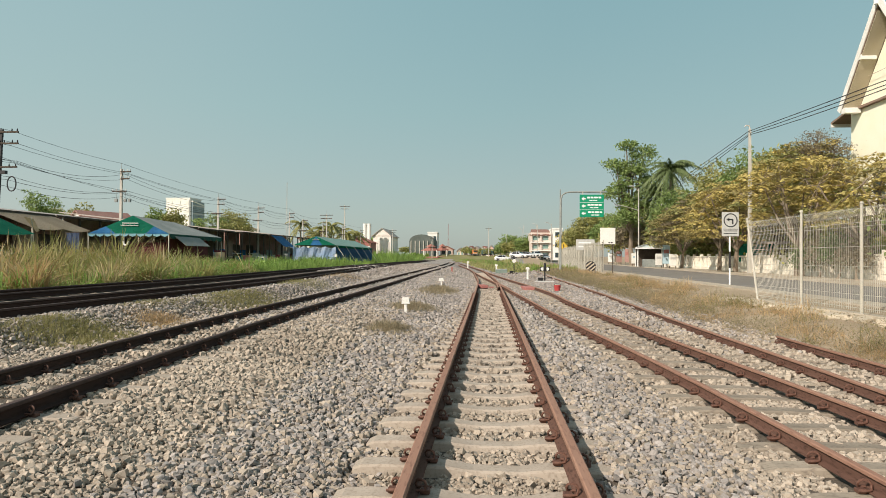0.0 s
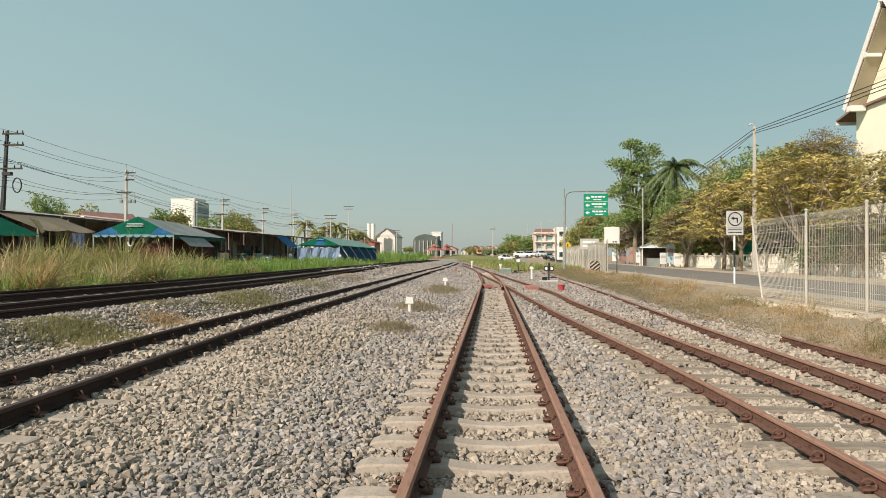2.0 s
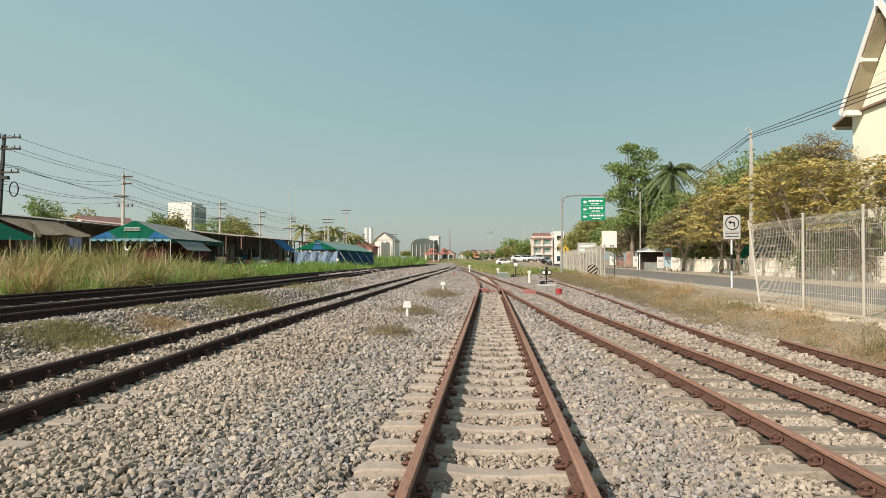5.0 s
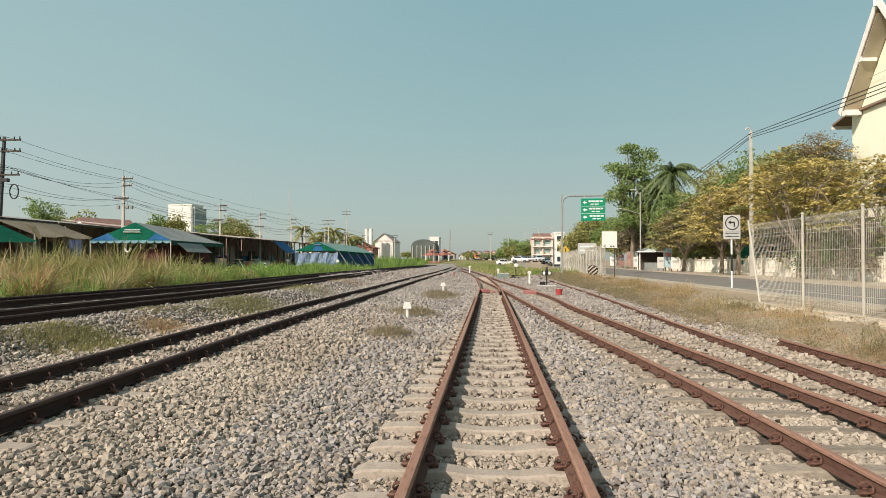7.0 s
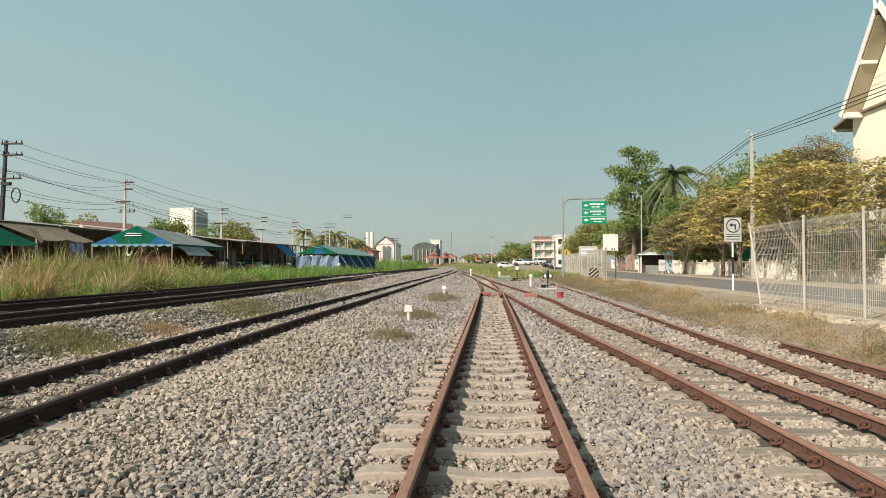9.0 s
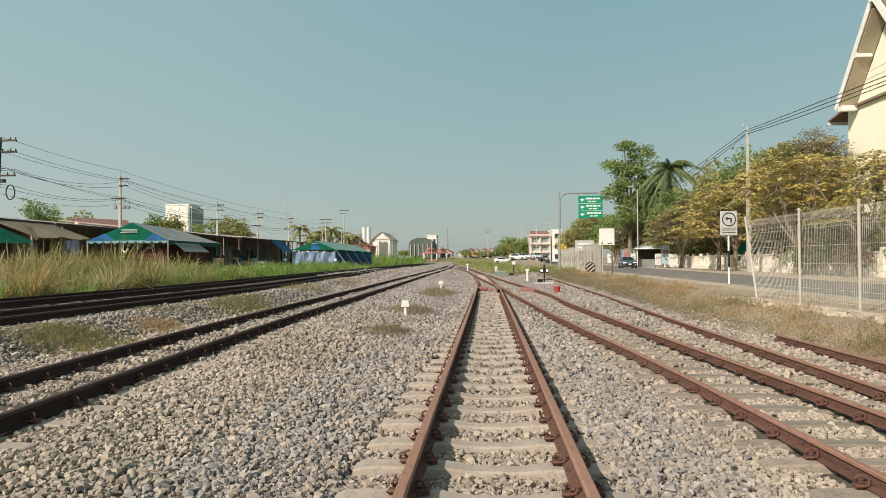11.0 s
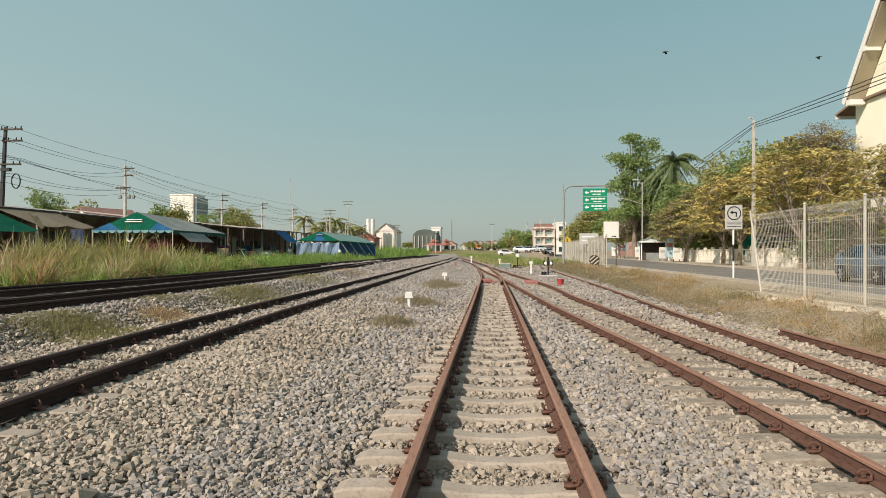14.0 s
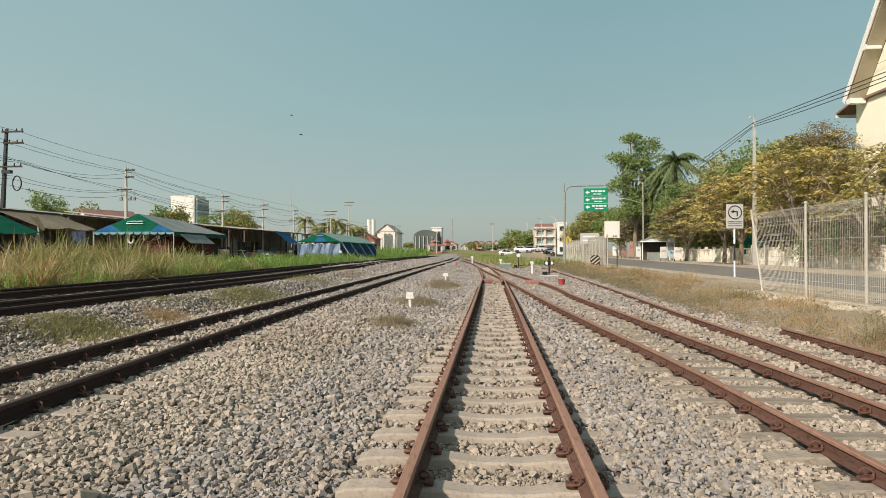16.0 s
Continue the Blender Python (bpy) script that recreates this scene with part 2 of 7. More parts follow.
# ---------- the lie of the land ----------
# rail-head height of each track along y, and its left and right rails
MAIN_Z = spline((-8, 0.16), (30, 0.16), (60, 0.20), (130, 0.56), (220, 0.85))
SIDE_Z = spline((-8, 0.06), (8, 0.06), (16, 0.08), (27, 0.15), (45, 0.17), (70, 0.20))
LINE_Z, FAR_Z = spline((-8, 0.30), (10, 0.30), (30, 0.33), (60, 0.43), (110, 0.58), (220, 0.85)), 0.60
SPUR_Z = spline((-8, 0.07), (9, 0.07), (16, 0.08), (24, 0.11), (40, 0.12))
MAIN = spline((-8, 0.0), (0, 0.0), (25, 0.0), (36, -0.06), (48, -0.44), (62, -1.0), (77, -2.1), (92, -3.5), (106, -4.9), (135, -7.7), (170, -10.2))
SIDE_L = spline((-8, 2.50), (4, 2.47), (6, 2.385), (8, 2.28), (10, 2.13), (12, 1.95), (14, 1.79), (16.5, 1.575), (20, 1.33), (27, 0.82), (33, 0.42), (45, -0.45), (62, -1.52))
SIDE_R = spline((-8, 3.56), (4, 3.53), (6, 3.445), (8, 3.315), (10, 3.165), (12, 3.045), (14, 2.93), (16.5, 2.77), (20, 2.52), (25, 2.36), (30, 1.96), (38, 1.3), (48, 0.55), (62, -0.46))
LINE = spline((-8, -3.6), (5, -4.26), (6.3, -4.34), (8.5, -4.47), (11, -4.60), (15.3, -4.71), (18.5, -4.756), (23.7, -4.836), (29, -4.91), (37, -5.03), (47, -5.15), (61, -5.21), (80, -5.5), (110, -6.4), (140, -7.9), (220, -13.1))
FAR1 = spline((-8, -8.1), (9, -8.1), (23, -8.15), (37.5, -9.2), (54, -10.25), (82, -11.95), (146, -15.05), (264, -20.2))
FAR2 = spline((-8, -11.15), (13, -11.15), (23, -11.15), (37.5, -12.2), (54, -13.1), (82, -14.7), (146, -17.7), (264, -22.0))
SPUR_L = spline((-8, 3.9), (6.5, 4.085), (9.5, 4.14), (12, 4.145), (16, 4.165), (22, 4.27), (34, 4.37), (46, 4.45), (91, 5.5), (190, 7.4))


# how far the sleeper ends lie bare on the left of the middle track
SHOULDER = spline((-8, 1.08), (5, 1.06), (7.5, 0.98), (11, 0.78), (20, 0.7), (60, 0.7))


def ground_z(x, y):
    x, y = np.asarray(x, float), np.asarray(y, float)
    m, a, s = MAIN(y), LINE(y), 0.5 * (SIDE_L(y) + SIDE_R(y))
    zm, zs = MAIN_Z(y) - 0.232, SIDE_Z(y) - 0.186
    near = np.clip((y - 45) / 25, 0, 1)
    bed = 0.16 - 0.05 * np.clip((y - 10) / 7, 0, 1)
    s = np.where(near > 0, np.maximum(s, m + 0.02), s)
    zs = zs * (1 - near) + zm * near
    out = np.full(np.broadcast(x, y).shape, 0.2)
    ks = [(FAR2(y) - 2.6, 0.15), (FAR2(y) - 1.4, FAR_Z - 0.165), (FAR1(y) + 1.3, FAR_Z - 0.165), (np.minimum(FAR1(y) + 2.0, a - 1.3), LINE_Z(y) - 0.165), (a + 1.2, LINE_Z(y) - 0.165), (np.maximum(m - 1.35, a + 1.7), zm + 0.055),
          (np.maximum(m - SHOULDER(y) - 0.08, a + 1.75), zm + 0.05), (np.maximum(m - SHOULDER(y) + 0.06, a + 1.8), zm), (np.maximum(m + 0.66, a + 1.9), zm), (np.maximum(m + 0.82, a + 1.95), zm + 0.055), (np.maximum(m + 1.15, a + 2), zm + 0.055),
          (np.maximum(s - 0.9, m + 1.5), zs), (np.maximum(s + 0.62, m + 1.9), zs), (np.maximum(SPUR_L(y) - 0.3, m + 2.4), SPUR_Z(y) - bed), (SPUR_L(y) + 1.5, SPUR_Z(y) - bed), (SPUR_L(y) + 2.6, 0.14), (8.2 + 0.03 * y, 0.22), (8.9 + 0.03 * y, 0.27), (60.0 + 0 * y, 0.3)]
    px, pz = ks[0]
    out = np.where(x < px, pz, out)
    for qx, qz in ks[1:]:
        u = np.clip((x - px) / np.maximum(qx - px, 1e-3), 0, 1)
        out = np.where((x >= px) & (x < qx), pz + (qz - pz) * u, out)
        px, pz = qx, qz
    out = np.where(x >= px, pz, out)
    ramp = np.clip((y - 100) / 40, 0, 1)
    return out + np.clip((x - 2.0) / 4, 0, 1) * np.clip((13.2 - x) / 1.5, 0, 1) * ramp * ramp * (3 - 2 * ramp) * 1.35 + np.clip((y - 212) / 45, 0, 1) * 2.0


def build_ground():
    xs = np.unique(np.r_[-1500, -700, -300, -120, -60, np.arange(-40, -25, 3.0), np.arange(-25, 10, 0.25), np.arange(10, 40, 3.0), 60, 120, 300, 700, 1500])
    ys = np.unique(np.r_[-60, -30, np.arange(-10, 40, 0.5), np.arange(40, 130, 2.5), np.arange(130, 230, 10), 260, 330, 500, 900, 2500])
    X, Y = np.meshgrid(xs, ys)
    Z = ground_z(X, Y)
    rng = np.random.default_rng(5)
    Z = Z + np.where((np.abs(X) < 18) & (Y < 130), rng.normal(0, 0.006, X.shape), 0)
    v = np.stack([X, Y, Z], -1).reshape(-1, 3)
    nx, ny = len(xs), len(ys)
    i = np.arange(ny - 1)[:, None] * nx + np.arange(nx - 1)[None]
    f = np.stack([i, i + 1, i + nx + 1, i + nx], -1).reshape(-1, 4)
    me = from_arrays("ground", v, f, [GRAVEL, DIRT, MEADOW, FINES_SHADED])
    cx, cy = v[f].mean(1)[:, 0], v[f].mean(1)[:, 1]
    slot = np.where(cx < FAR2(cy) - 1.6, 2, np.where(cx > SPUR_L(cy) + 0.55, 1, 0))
    # shade-toned fines under the near stones, and dark ballast by the far lines
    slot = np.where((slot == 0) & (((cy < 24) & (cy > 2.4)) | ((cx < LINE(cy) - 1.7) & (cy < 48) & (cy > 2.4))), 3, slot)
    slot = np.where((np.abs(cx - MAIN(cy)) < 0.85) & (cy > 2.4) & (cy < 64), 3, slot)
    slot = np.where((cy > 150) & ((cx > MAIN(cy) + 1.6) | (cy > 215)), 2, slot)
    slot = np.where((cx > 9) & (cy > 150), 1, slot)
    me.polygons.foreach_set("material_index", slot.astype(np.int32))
    me.update()
    tagged(new("ground", me), "pale ballast bed between dry grassy verges", "ground", kind="structure")


build_ground()


def strip(name, left, right, y0, y1, z, thick, mat, label, category, step=4.0):
    ys = np.arange(y0, y1 + step, step)
    L = np.stack([left(ys), ys, np.full(len(ys), z)], -1)
    R = np.stack([right(ys), ys, np.full(len(ys), z)], -1)
    low = np.array([0, 0, thick])
    v = np.concatenate([L, R, L - low, R - low])
    n = len(ys)
    i = np.arange(n - 1)
    f = np.concatenate([np.stack([i, i + n, i + n + 1, i + 1], -1), np.stack([i + 1, i + 1 + 2 * n, i + 2 * n, i][:4], -1), np.stack([i + n, i + 3 * n, i + 3 * n + 1, i + n + 1], -1)])
    return tagged(new(name, from_arrays(name, v, f, mat)), label, category, kind="structure")


ROAD_NEAR, ROAD_FAR, WALL_LINE = spline((-40, 8.6), (0, 9.9), (150, 13.6), (340, 18.4)), spline((-40, 11.8), (0, 14.5), (150, 24.7), (340, 37.6)), spline((-40, 14.8), (0, 17.6), (150, 28.1), (340, 41.4))
strip("road", ROAD_NEAR, ROAD_FAR, -40, 340, 0.32, 0.25, ASPHALT, "grey asphalt road beside the railway", "road")
strip("pavement", lambda y: ROAD_NEAR(y) - 0.9, lambda y: ROAD_NEAR(y) - 0.01, -40, 340, 0.315, 0.25, SAND, "sandy concrete road shoulder", "pavement")
strip("pavement", lambda y: ROAD_FAR(y) + 0.01, lambda y: WALL_LINE(y) + 0.3, -40, 340, 0.43, 0.3, SAND, "pale raised footpath along the school wall", "pavement")


# ---------- tracks ----------
def rail_profile():
    return [(-0.062, 0), (0.062, 0), (0.062, 0.011), (0.012, 0.028), (0.008, 0.1), (0.034, 0.116), (0.035, 0.142), (0.027, 0.15), (-0.027, 0.15), (-0.035, 0.142), (-0.034, 0.116), (-0.008, 0.1), (-0.012, 0.028), (-0.062, 0.011)]


def rail(path, top, y0, y1, mat, parent, label="", k_size=1.0):
    step = 0.6 if y1 < 60 else 1.5
    ys = np.arange(y0, y1 + step * 0.5, step)
    xs, zs = path(ys), (top(ys) if callable(top) else np.full(len(ys), top))
    prof = np.array(rail_profile()) * k_size
    d = np.gradient(xs, ys)
    nx, ny = 1 / np.hypot(1, d), -d / np.hypot(1, d)
    k, n = len(prof), len(ys)
    v = np.zeros((n, k, 3))
    v[:, :, 0] = xs[:, None] + prof[None, :, 0] * nx[:, None]
    v[:, :, 1] = ys[:, None] + prof[None, :, 0] * ny[:, None]
    v[:, :, 2] = zs[:, None] - 0.15 * k_size + prof[None, :, 1]
    i = np.arange(n - 1)[:, None] * k
    j = np.arange(k)[None]
    f = np.stack([i + j, i + (j + 1) % k, i + k + (j + 1) % k, i + k + j], -1).reshape(-1, 4)
    # foot and web take the colour with shade painted in, the head its own
    me = from_arrays("rail", v.reshape(-1, 3), f, [RUST_WEB_SHADED if mat is RUST else RUST_SHADED, mat if mat is RUST else RUST_HEAD])
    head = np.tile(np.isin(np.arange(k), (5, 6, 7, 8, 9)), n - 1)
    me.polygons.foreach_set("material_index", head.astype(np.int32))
    ob = new("rail", me)
    ob.parent = parent
    if label:
        ob["label"] = label
    return ob


def sleeper_mesh(mat, length=2.0):
    bm = bmesh.new()
    h = length / 2
    st = [(-h, -0.035), (-h + 0.06, -0.012), (-0.78, -0.004), (-0.36, -0.004), (-0.16, -0.03), (0.16, -0.03), (0.36, -0.004), (0.78, -0.004), (h - 0.06, -0.012), (h, -0.035)]
    rings = []
    for x, z in st:
        w = 0.098 if abs(x) > 0.3 else 0.085
        rings.append([bm.verts.new(p) for p in ((x, -w - 0.028, -0.16), (x, -w, z - 0.014), (x, -w + 0.016, z), (x, w - 0.016, z), (x, w, z - 0.014), (x, w + 0.028, -0.16))])
    for a, b in zip(rings, rings[1:]):
        for i in range(5):
            bm.faces.new((a[i], b[i], b[i + 1], a[i + 1]))
    bm.faces.new(rings[0])
    bm.faces.new(rings[-1])
    bmesh.ops.recalc_face_normals(bm, faces=bm.faces)
    return mesh_of("sleeper", bm, mat)


def clip_mesh():
    """A bent spring clip on its shoulder; the rail is on the +x side."""
    bm = bmesh.new()
    box(bm, (-0.03, 0, 0.018), (0.075, 0.075, 0.036), bevel=0.008)
    turns = [(-0.075, -0.05, 0.028), (-0.02, -0.055, 0.03), (0.03, -0.045, 0.034)]
    turns += [(0.002 + 0.043 * math.cos(a), -0.03 + 0.011 * k, 0.062 + 0.036 * math.sin(a)) for k, a in enumerate(-0.5 + 0.72 * i for i in range(7))]
    turns += [(-0.02, 0.052, 0.034), (0.035, 0.05, 0.032)]
    pipe(bm, turns, 0.011, 5)
    bmesh.ops.scale(bm, vec=(0.8, 0.78, 0.88), verts=bm.verts)
    return mesh_of("clip", bm, CLIP_RUST)


CLIP = clip_mesh()
SLEEPER = {False: sleeper_mesh(CONCRETE), True: sleeper_mesh(CONCRETE_OLD)}


def track(label, left, right, top, y0, y1, mat, old, clips_to, sleepers_to, offset=0.0, group="railway tracks", right_end=None, long_to=-9.0, section=1.0):
    t = thing("railway_track", label, "railway track", group=group)
    rail(left, top, y0, y1, mat, t, k_size=section)
    rail(right, top, y0, right_end or y1, mat, t, k_size=section)
    rng = random.Random(round(y1 * 10 + y0))
    y = y0 + offset
    while y < sleepers_to:
        long = y < long_to
        a, b = float(left(y)), float(right(y))
        z = float(top(y) if callable(top) else top) - 0.15 * section - 0.007
        slope = float(left(y + 0.5) - left(y - 0.5))
        s = new("sleeper", SLEEPER[old])
        s.parent = t
        s.matrix_basis = pose((a + b) / 2 + (0.75 if long else 0) + rng.uniform(-0.015, 0.015), y + rng.uniform(-0.02, 0.02), z, 0, rng.uniform(-0.4, 0.4), -math.degrees(math.atan(slope)) + rng.uniform(-0.8, 0.8)) @ Matrix.Diagonal((1.75 if long else 1.0, 1, 1, 1))
        if y < clips_to:
            ends = 2 if right_end and y > right_end else 4
            for side, cx in ((0, a - 0.075 * section), (180, a + 0.075 * section), (0, b - 0.075 * section), (180, b + 0.075 * section))[:ends]:
                c = new("clip", CLIP)
                c.parent = s
                c.matrix_parent_inverse = s.matrix_basis.inverted()
                c.matrix_basis = pose(cx, y + rng.uniform(-0.01, 0.01), z, 0, 0, side)
        y += 0.6
    return t


def shifted(path, off):
    return lambda y: path(y) + off


HALF = 0.53
track("metre-gauge track with rusty rails on pale concrete sleepers", shifted(MAIN, -HALF), shifted(MAIN, HALF), MAIN_Z, -6, 132, RUST, False, 26, 62, 0.35)
track("side track with reddish rails on weathered sleepers", SIDE_L, SIDE_R, SIDE_Z, -6, 62, RUST, True, 22, 40, 0.2, long_to=13.0, section=0.82)
track("main line track with dark rusty rails in ballast", shifted(LINE, -HALF), shifted(LINE, HALF), LINE_Z, -6, 122, RUST_SHADED, False, 16, 30, 0.1, section=0.9)
track("far line track with dark rails behind the ballast", shifted(FAR1, -HALF), shifted(FAR1, HALF), FAR_Z, -6, 262, RUST_SHADED, True, -9, 30, 0.1)
track("outer line track with dark rails beside tall reeds", shifted(FAR2, -HALF), shifted(FAR2, HALF), FAR_Z, -6, 262, RUST_SHADED, True, -9, 30, 0.1)
track("overgrown siding track with rusty rails", SPUR_L, shifted(SPUR_L, 1.0), SPUR_Z, -6, 190, RUST, True, 14, 24, 0.45, right_end=12.2, section=0.82)


# ---------- loose ballast ----------
def stone_shapes(count, rng):
    shapes = []
    for _ in range(count):
        bm = bmesh.new()
        taper = rng.uniform(0.6, 1.0)
        for cx in (-1, 1):
            for cy in (-1, 1):
                for cz in (-1, 1):
                    k = taper if cz > 0 else 1.0
                    v = Vector((cx * k, cy * k, cz)) + Vector(rng.uniform(-0.7, 0.7, 3))
                    v *= 1.12 / v.length ** 0.75
                    bm.verts.new((v.x * 1.12, v.y * 0.95, v.z * 0.78))
        hull = bmesh.ops.convex_hull(bm, input=bm.verts)
        bmesh.ops.delete(bm, geom=list({g for g in hull["geom_interior"] + hull["geom_unused"] if isinstance(g, bmesh.types.BMVert)}), context="VERTS")
        bmesh.ops.triangulate(bm, faces=bm.faces)
        bm.verts.index_update()
        shapes.append((np.array([v.co[:] for v in bm.verts]), np.array([[v.index for v in f.verts] for f in bm.faces])))
        bm.free()
    return shapes


def scatter_stones(name, areas, label, keep, mat, seed):
    """areas: (y0, y1, stones per square metre, mean radius)."""
    rng = np.random.default_rng(seed)
    shapes = stone_shapes(32, rng)
    P, Rr = [], []
    for y0, y1, dens, r in areas:
        x0, x1 = (-8.3, 5.6) if y1 < 50 else (-17.0, 5.6)
        n = int((x1 - x0) * (y1 - y0) * dens)
        x, y = rng.uniform(x0, x1, n), rng.uniform(y0, y1, n)
        ok = ((np.abs(x + 0.08 * y) < 0.74 * y + 0.9) | ((y < 2.2) & (x > -6.5))) & keep(x, y, rng)
        P.append(np.stack([x[ok], y[ok]], -1))
        Rr.append(r * rng.lognormal(0, 0.28, ok.sum()).clip(0.55, 1.9))
    P, Rr = np.concatenate(P), np.concatenate(Rr)
    z = ground_z(P[:, 0], P[:, 1]) + Rr * rng.uniform(-0.1, 1.15, len(Rr))
    kinds = rng.integers(0, len(shapes), len(P))
    V, F, base = [], [], 0
    for k, (sv, sf) in enumerate(shapes):
        idx = np.where(kinds == k)[0]
        if not len(idx):
            continue
        a, b = rng.uniform(0, math.tau, len(idx)), rng.normal(0, 0.5, len(idx))
        ca, sa, cb, sb = np.cos(a), np.sin(a), np.cos(b), np.sin(b)
        v = sv[None] * Rr[idx][:, None, None]
        y1_, z1_ = v[:, :, 1] * cb[:, None] - v[:, :, 2] * sb[:, None], v[:, :, 1] * sb[:, None] + v[:, :, 2] * cb[:, None]
        x2_, y2_ = v[:, :, 0] * ca[:, None] - y1_ * sa[:, None], v[:, :, 0] * sa[:, None] + y1_ * ca[:, None]
        v = np.stack([x2_ + P[idx, 0][:, None], y2_ + P[idx, 1][:, None], z1_ + z[idx][:, None]], -1)
        V.append(v.reshape(-1, 3))
        F.append((sf[None] + (base + np.arange(len(idx)) * len(sv))[:, None, None]).reshape(-1, 3))
        base += len(idx) * len(sv)
    me = from_arrays(name, np.concatenate(V), np.concatenate(F), mat)
    return tagged(new(name, me), label, "gravel", kind="stuff")


SLEEPER_ROWS = ((MAIN, -6 + 0.35, SHOULDER, 0.74, 62.0), (lambda y: 0.5 * (SIDE_L(y) + SIDE_R(y)), -6 + 0.2, 1.0, 1.0, 40.0), (LINE, -6 + 0.1, 0.95, 1.08, 30.0))


def ballast_keep(x, y, rng):
    ok = np.ones(len(x), bool)
    for path in (shifted(MAIN, -HALF), shifted(MAIN, HALF), SIDE_L, SIDE_R, shifted(LINE, -HALF), shifted(LINE, HALF), SPUR_L, shifted(SPUR_L, 1.0)):
        ok &= np.abs(x - path(y)) > 0.085
    for path, first, la, ra, end in SLEEPER_ROWS:
        dy = (y - first + 0.3) % 0.6 - 0.3
        dx = x - path(y)
        right = np.where((y < 13) & (end == 40.0), 2.45, ra)
        edge = rng.uniform(-0.12, 0.04, len(x))
        la = la(y) if callable(la) else la
        ok &= ~((np.abs(dy) < 0.115) & (dx > -la - edge) & (dx < right + edge) & (y < end) & (rng.random(len(x)) > (0.13 if end == 40.0 else 0.02)))
    return ok


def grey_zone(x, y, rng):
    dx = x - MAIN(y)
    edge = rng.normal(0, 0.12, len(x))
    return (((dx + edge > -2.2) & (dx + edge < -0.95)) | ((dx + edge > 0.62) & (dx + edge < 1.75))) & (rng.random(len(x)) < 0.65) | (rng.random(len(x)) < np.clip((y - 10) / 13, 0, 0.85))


def between_rails(x, y, rng):
    return np.abs(x - MAIN(y)) < 0.5


LAYERS = ((-3.2, 3.3, 230, 0.032), (3.3, 5, 1400, 0.0164), (5, 8, 1000, 0.0186), (8, 14, 390, 0.0236), (14, 26, 180, 0.0258), (26, 44, 85, 0.0315), (44, 80, 16, 0.048))
def dark_zone(x, y, rng):
    return x + rng.normal(0, 0.25, len(x)) < LINE(y) - 1.7


scatter_stones("ballast_stones", LAYERS, "loose crushed tan ballast stones around the tracks", lambda x, y, r: ballast_keep(x, y, r) & ~grey_zone(x, y, r) & ~dark_zone(x, y, r) & ~(between_rails(x, y, r) & (y > 7)), STONE, 11)
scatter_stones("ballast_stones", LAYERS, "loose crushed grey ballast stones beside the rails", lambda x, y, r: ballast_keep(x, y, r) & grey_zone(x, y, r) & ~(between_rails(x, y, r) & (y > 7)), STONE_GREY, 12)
scatter_stones("ballast_stones", ((7, 14, 420, 0.026), (14, 26, 220, 0.03), (26, 50, 90, 0.036)), "darker ballast stones between the rails", lambda x, y, r: ballast_keep(x, y, r) & between_rails(x, y, r), STONE_BETWEEN, 14)
scatter_stones("ballast_stones", ((5, 14, 560, 0.0205), (14, 26, 230, 0.0245), (26, 49, 70, 0.038), (49, 100, 12, 0.058)), "loose dark ballast stones on the far line bank", lambda x, y, r: ballast_keep(x, y, r) & dark_zone(x, y, r) & (x > FAR1(y) + 0.6), STONE_DARK, 13)


# ---------- grass ----------
def blades(name, xy, z, high, wide, lean, mat, label, category, seed, kind="stuff", origin=(0, 0, 0), droop=0.35, short=False, away=None):
    """Bent tapering blades standing at the points xy; high: metres, one a blade."""
    rng = np.random.default_rng(seed)
    n = len(xy)
    az, ln = rng.uniform(0, math.tau, n), np.abs(rng.normal(0, lean, n))
    if away is not None:
        az = np.arctan2(away[:, 1], -away[:, 0]) + rng.normal(0, 0.5, n)
        ln = np.clip(np.hypot(away[:, 0], away[:, 1]) * 2.2, 0.1, 1.3) * rng.uniform(0.5, 1.3, n)
    out = np.stack([np.cos(az), np.sin(az), np.zeros(n)], -1)
    sd = rng.uniform(0, math.tau, n)
    side = np.stack([np.cos(sd), np.sin(sd), np.zeros(n)], -1)
    root = np.column_stack([xy, z])
    V = np.zeros((n, 7, 3))
    w = wide * rng.uniform(0.6, 1.3, n)
    for i, (u, ww) in enumerate(((0, 0.7), (0.4, 1.0), (0.75, 0.7))):
        c = root + out * (high * ln * u ** 1.7)[:, None] + np.array([0, 0, 1.0]) * (high * (u - droop * ln * u ** 2.5))[:, None]
        V[:, 2 * i] = c - side * (w * ww / 2)[:, None]
        V[:, 2 * i + 1] = c + side * (w * ww / 2)[:, None]
    V[:, 6] = root + out * (high * ln)[:, None] + np.array([0, 0, 1.0]) * (high * (1 - droop * ln))[:, None]
    t = np.array([[0, 1, 3], [0, 3, 2], [2, 3, 5], [2, 5, 4], [4, 5, 6]])
    if short:
        V, t, k = V[:, [0, 1, 4, 5, 6]], np.array([[0, 1, 3], [0, 3, 2], [2, 3, 4]]), 5
    else:
        k = 7
    F = (t[None] + (np.arange(n) * k)[:, None, None]).reshape(-1, 3)
    me = from_arrays(name, V.reshape(-1, 3) - np.array(origin), F, mat)
    ob = tagged(new(name, me), label, category, kind=kind)
    ob.location = origin
    return ob


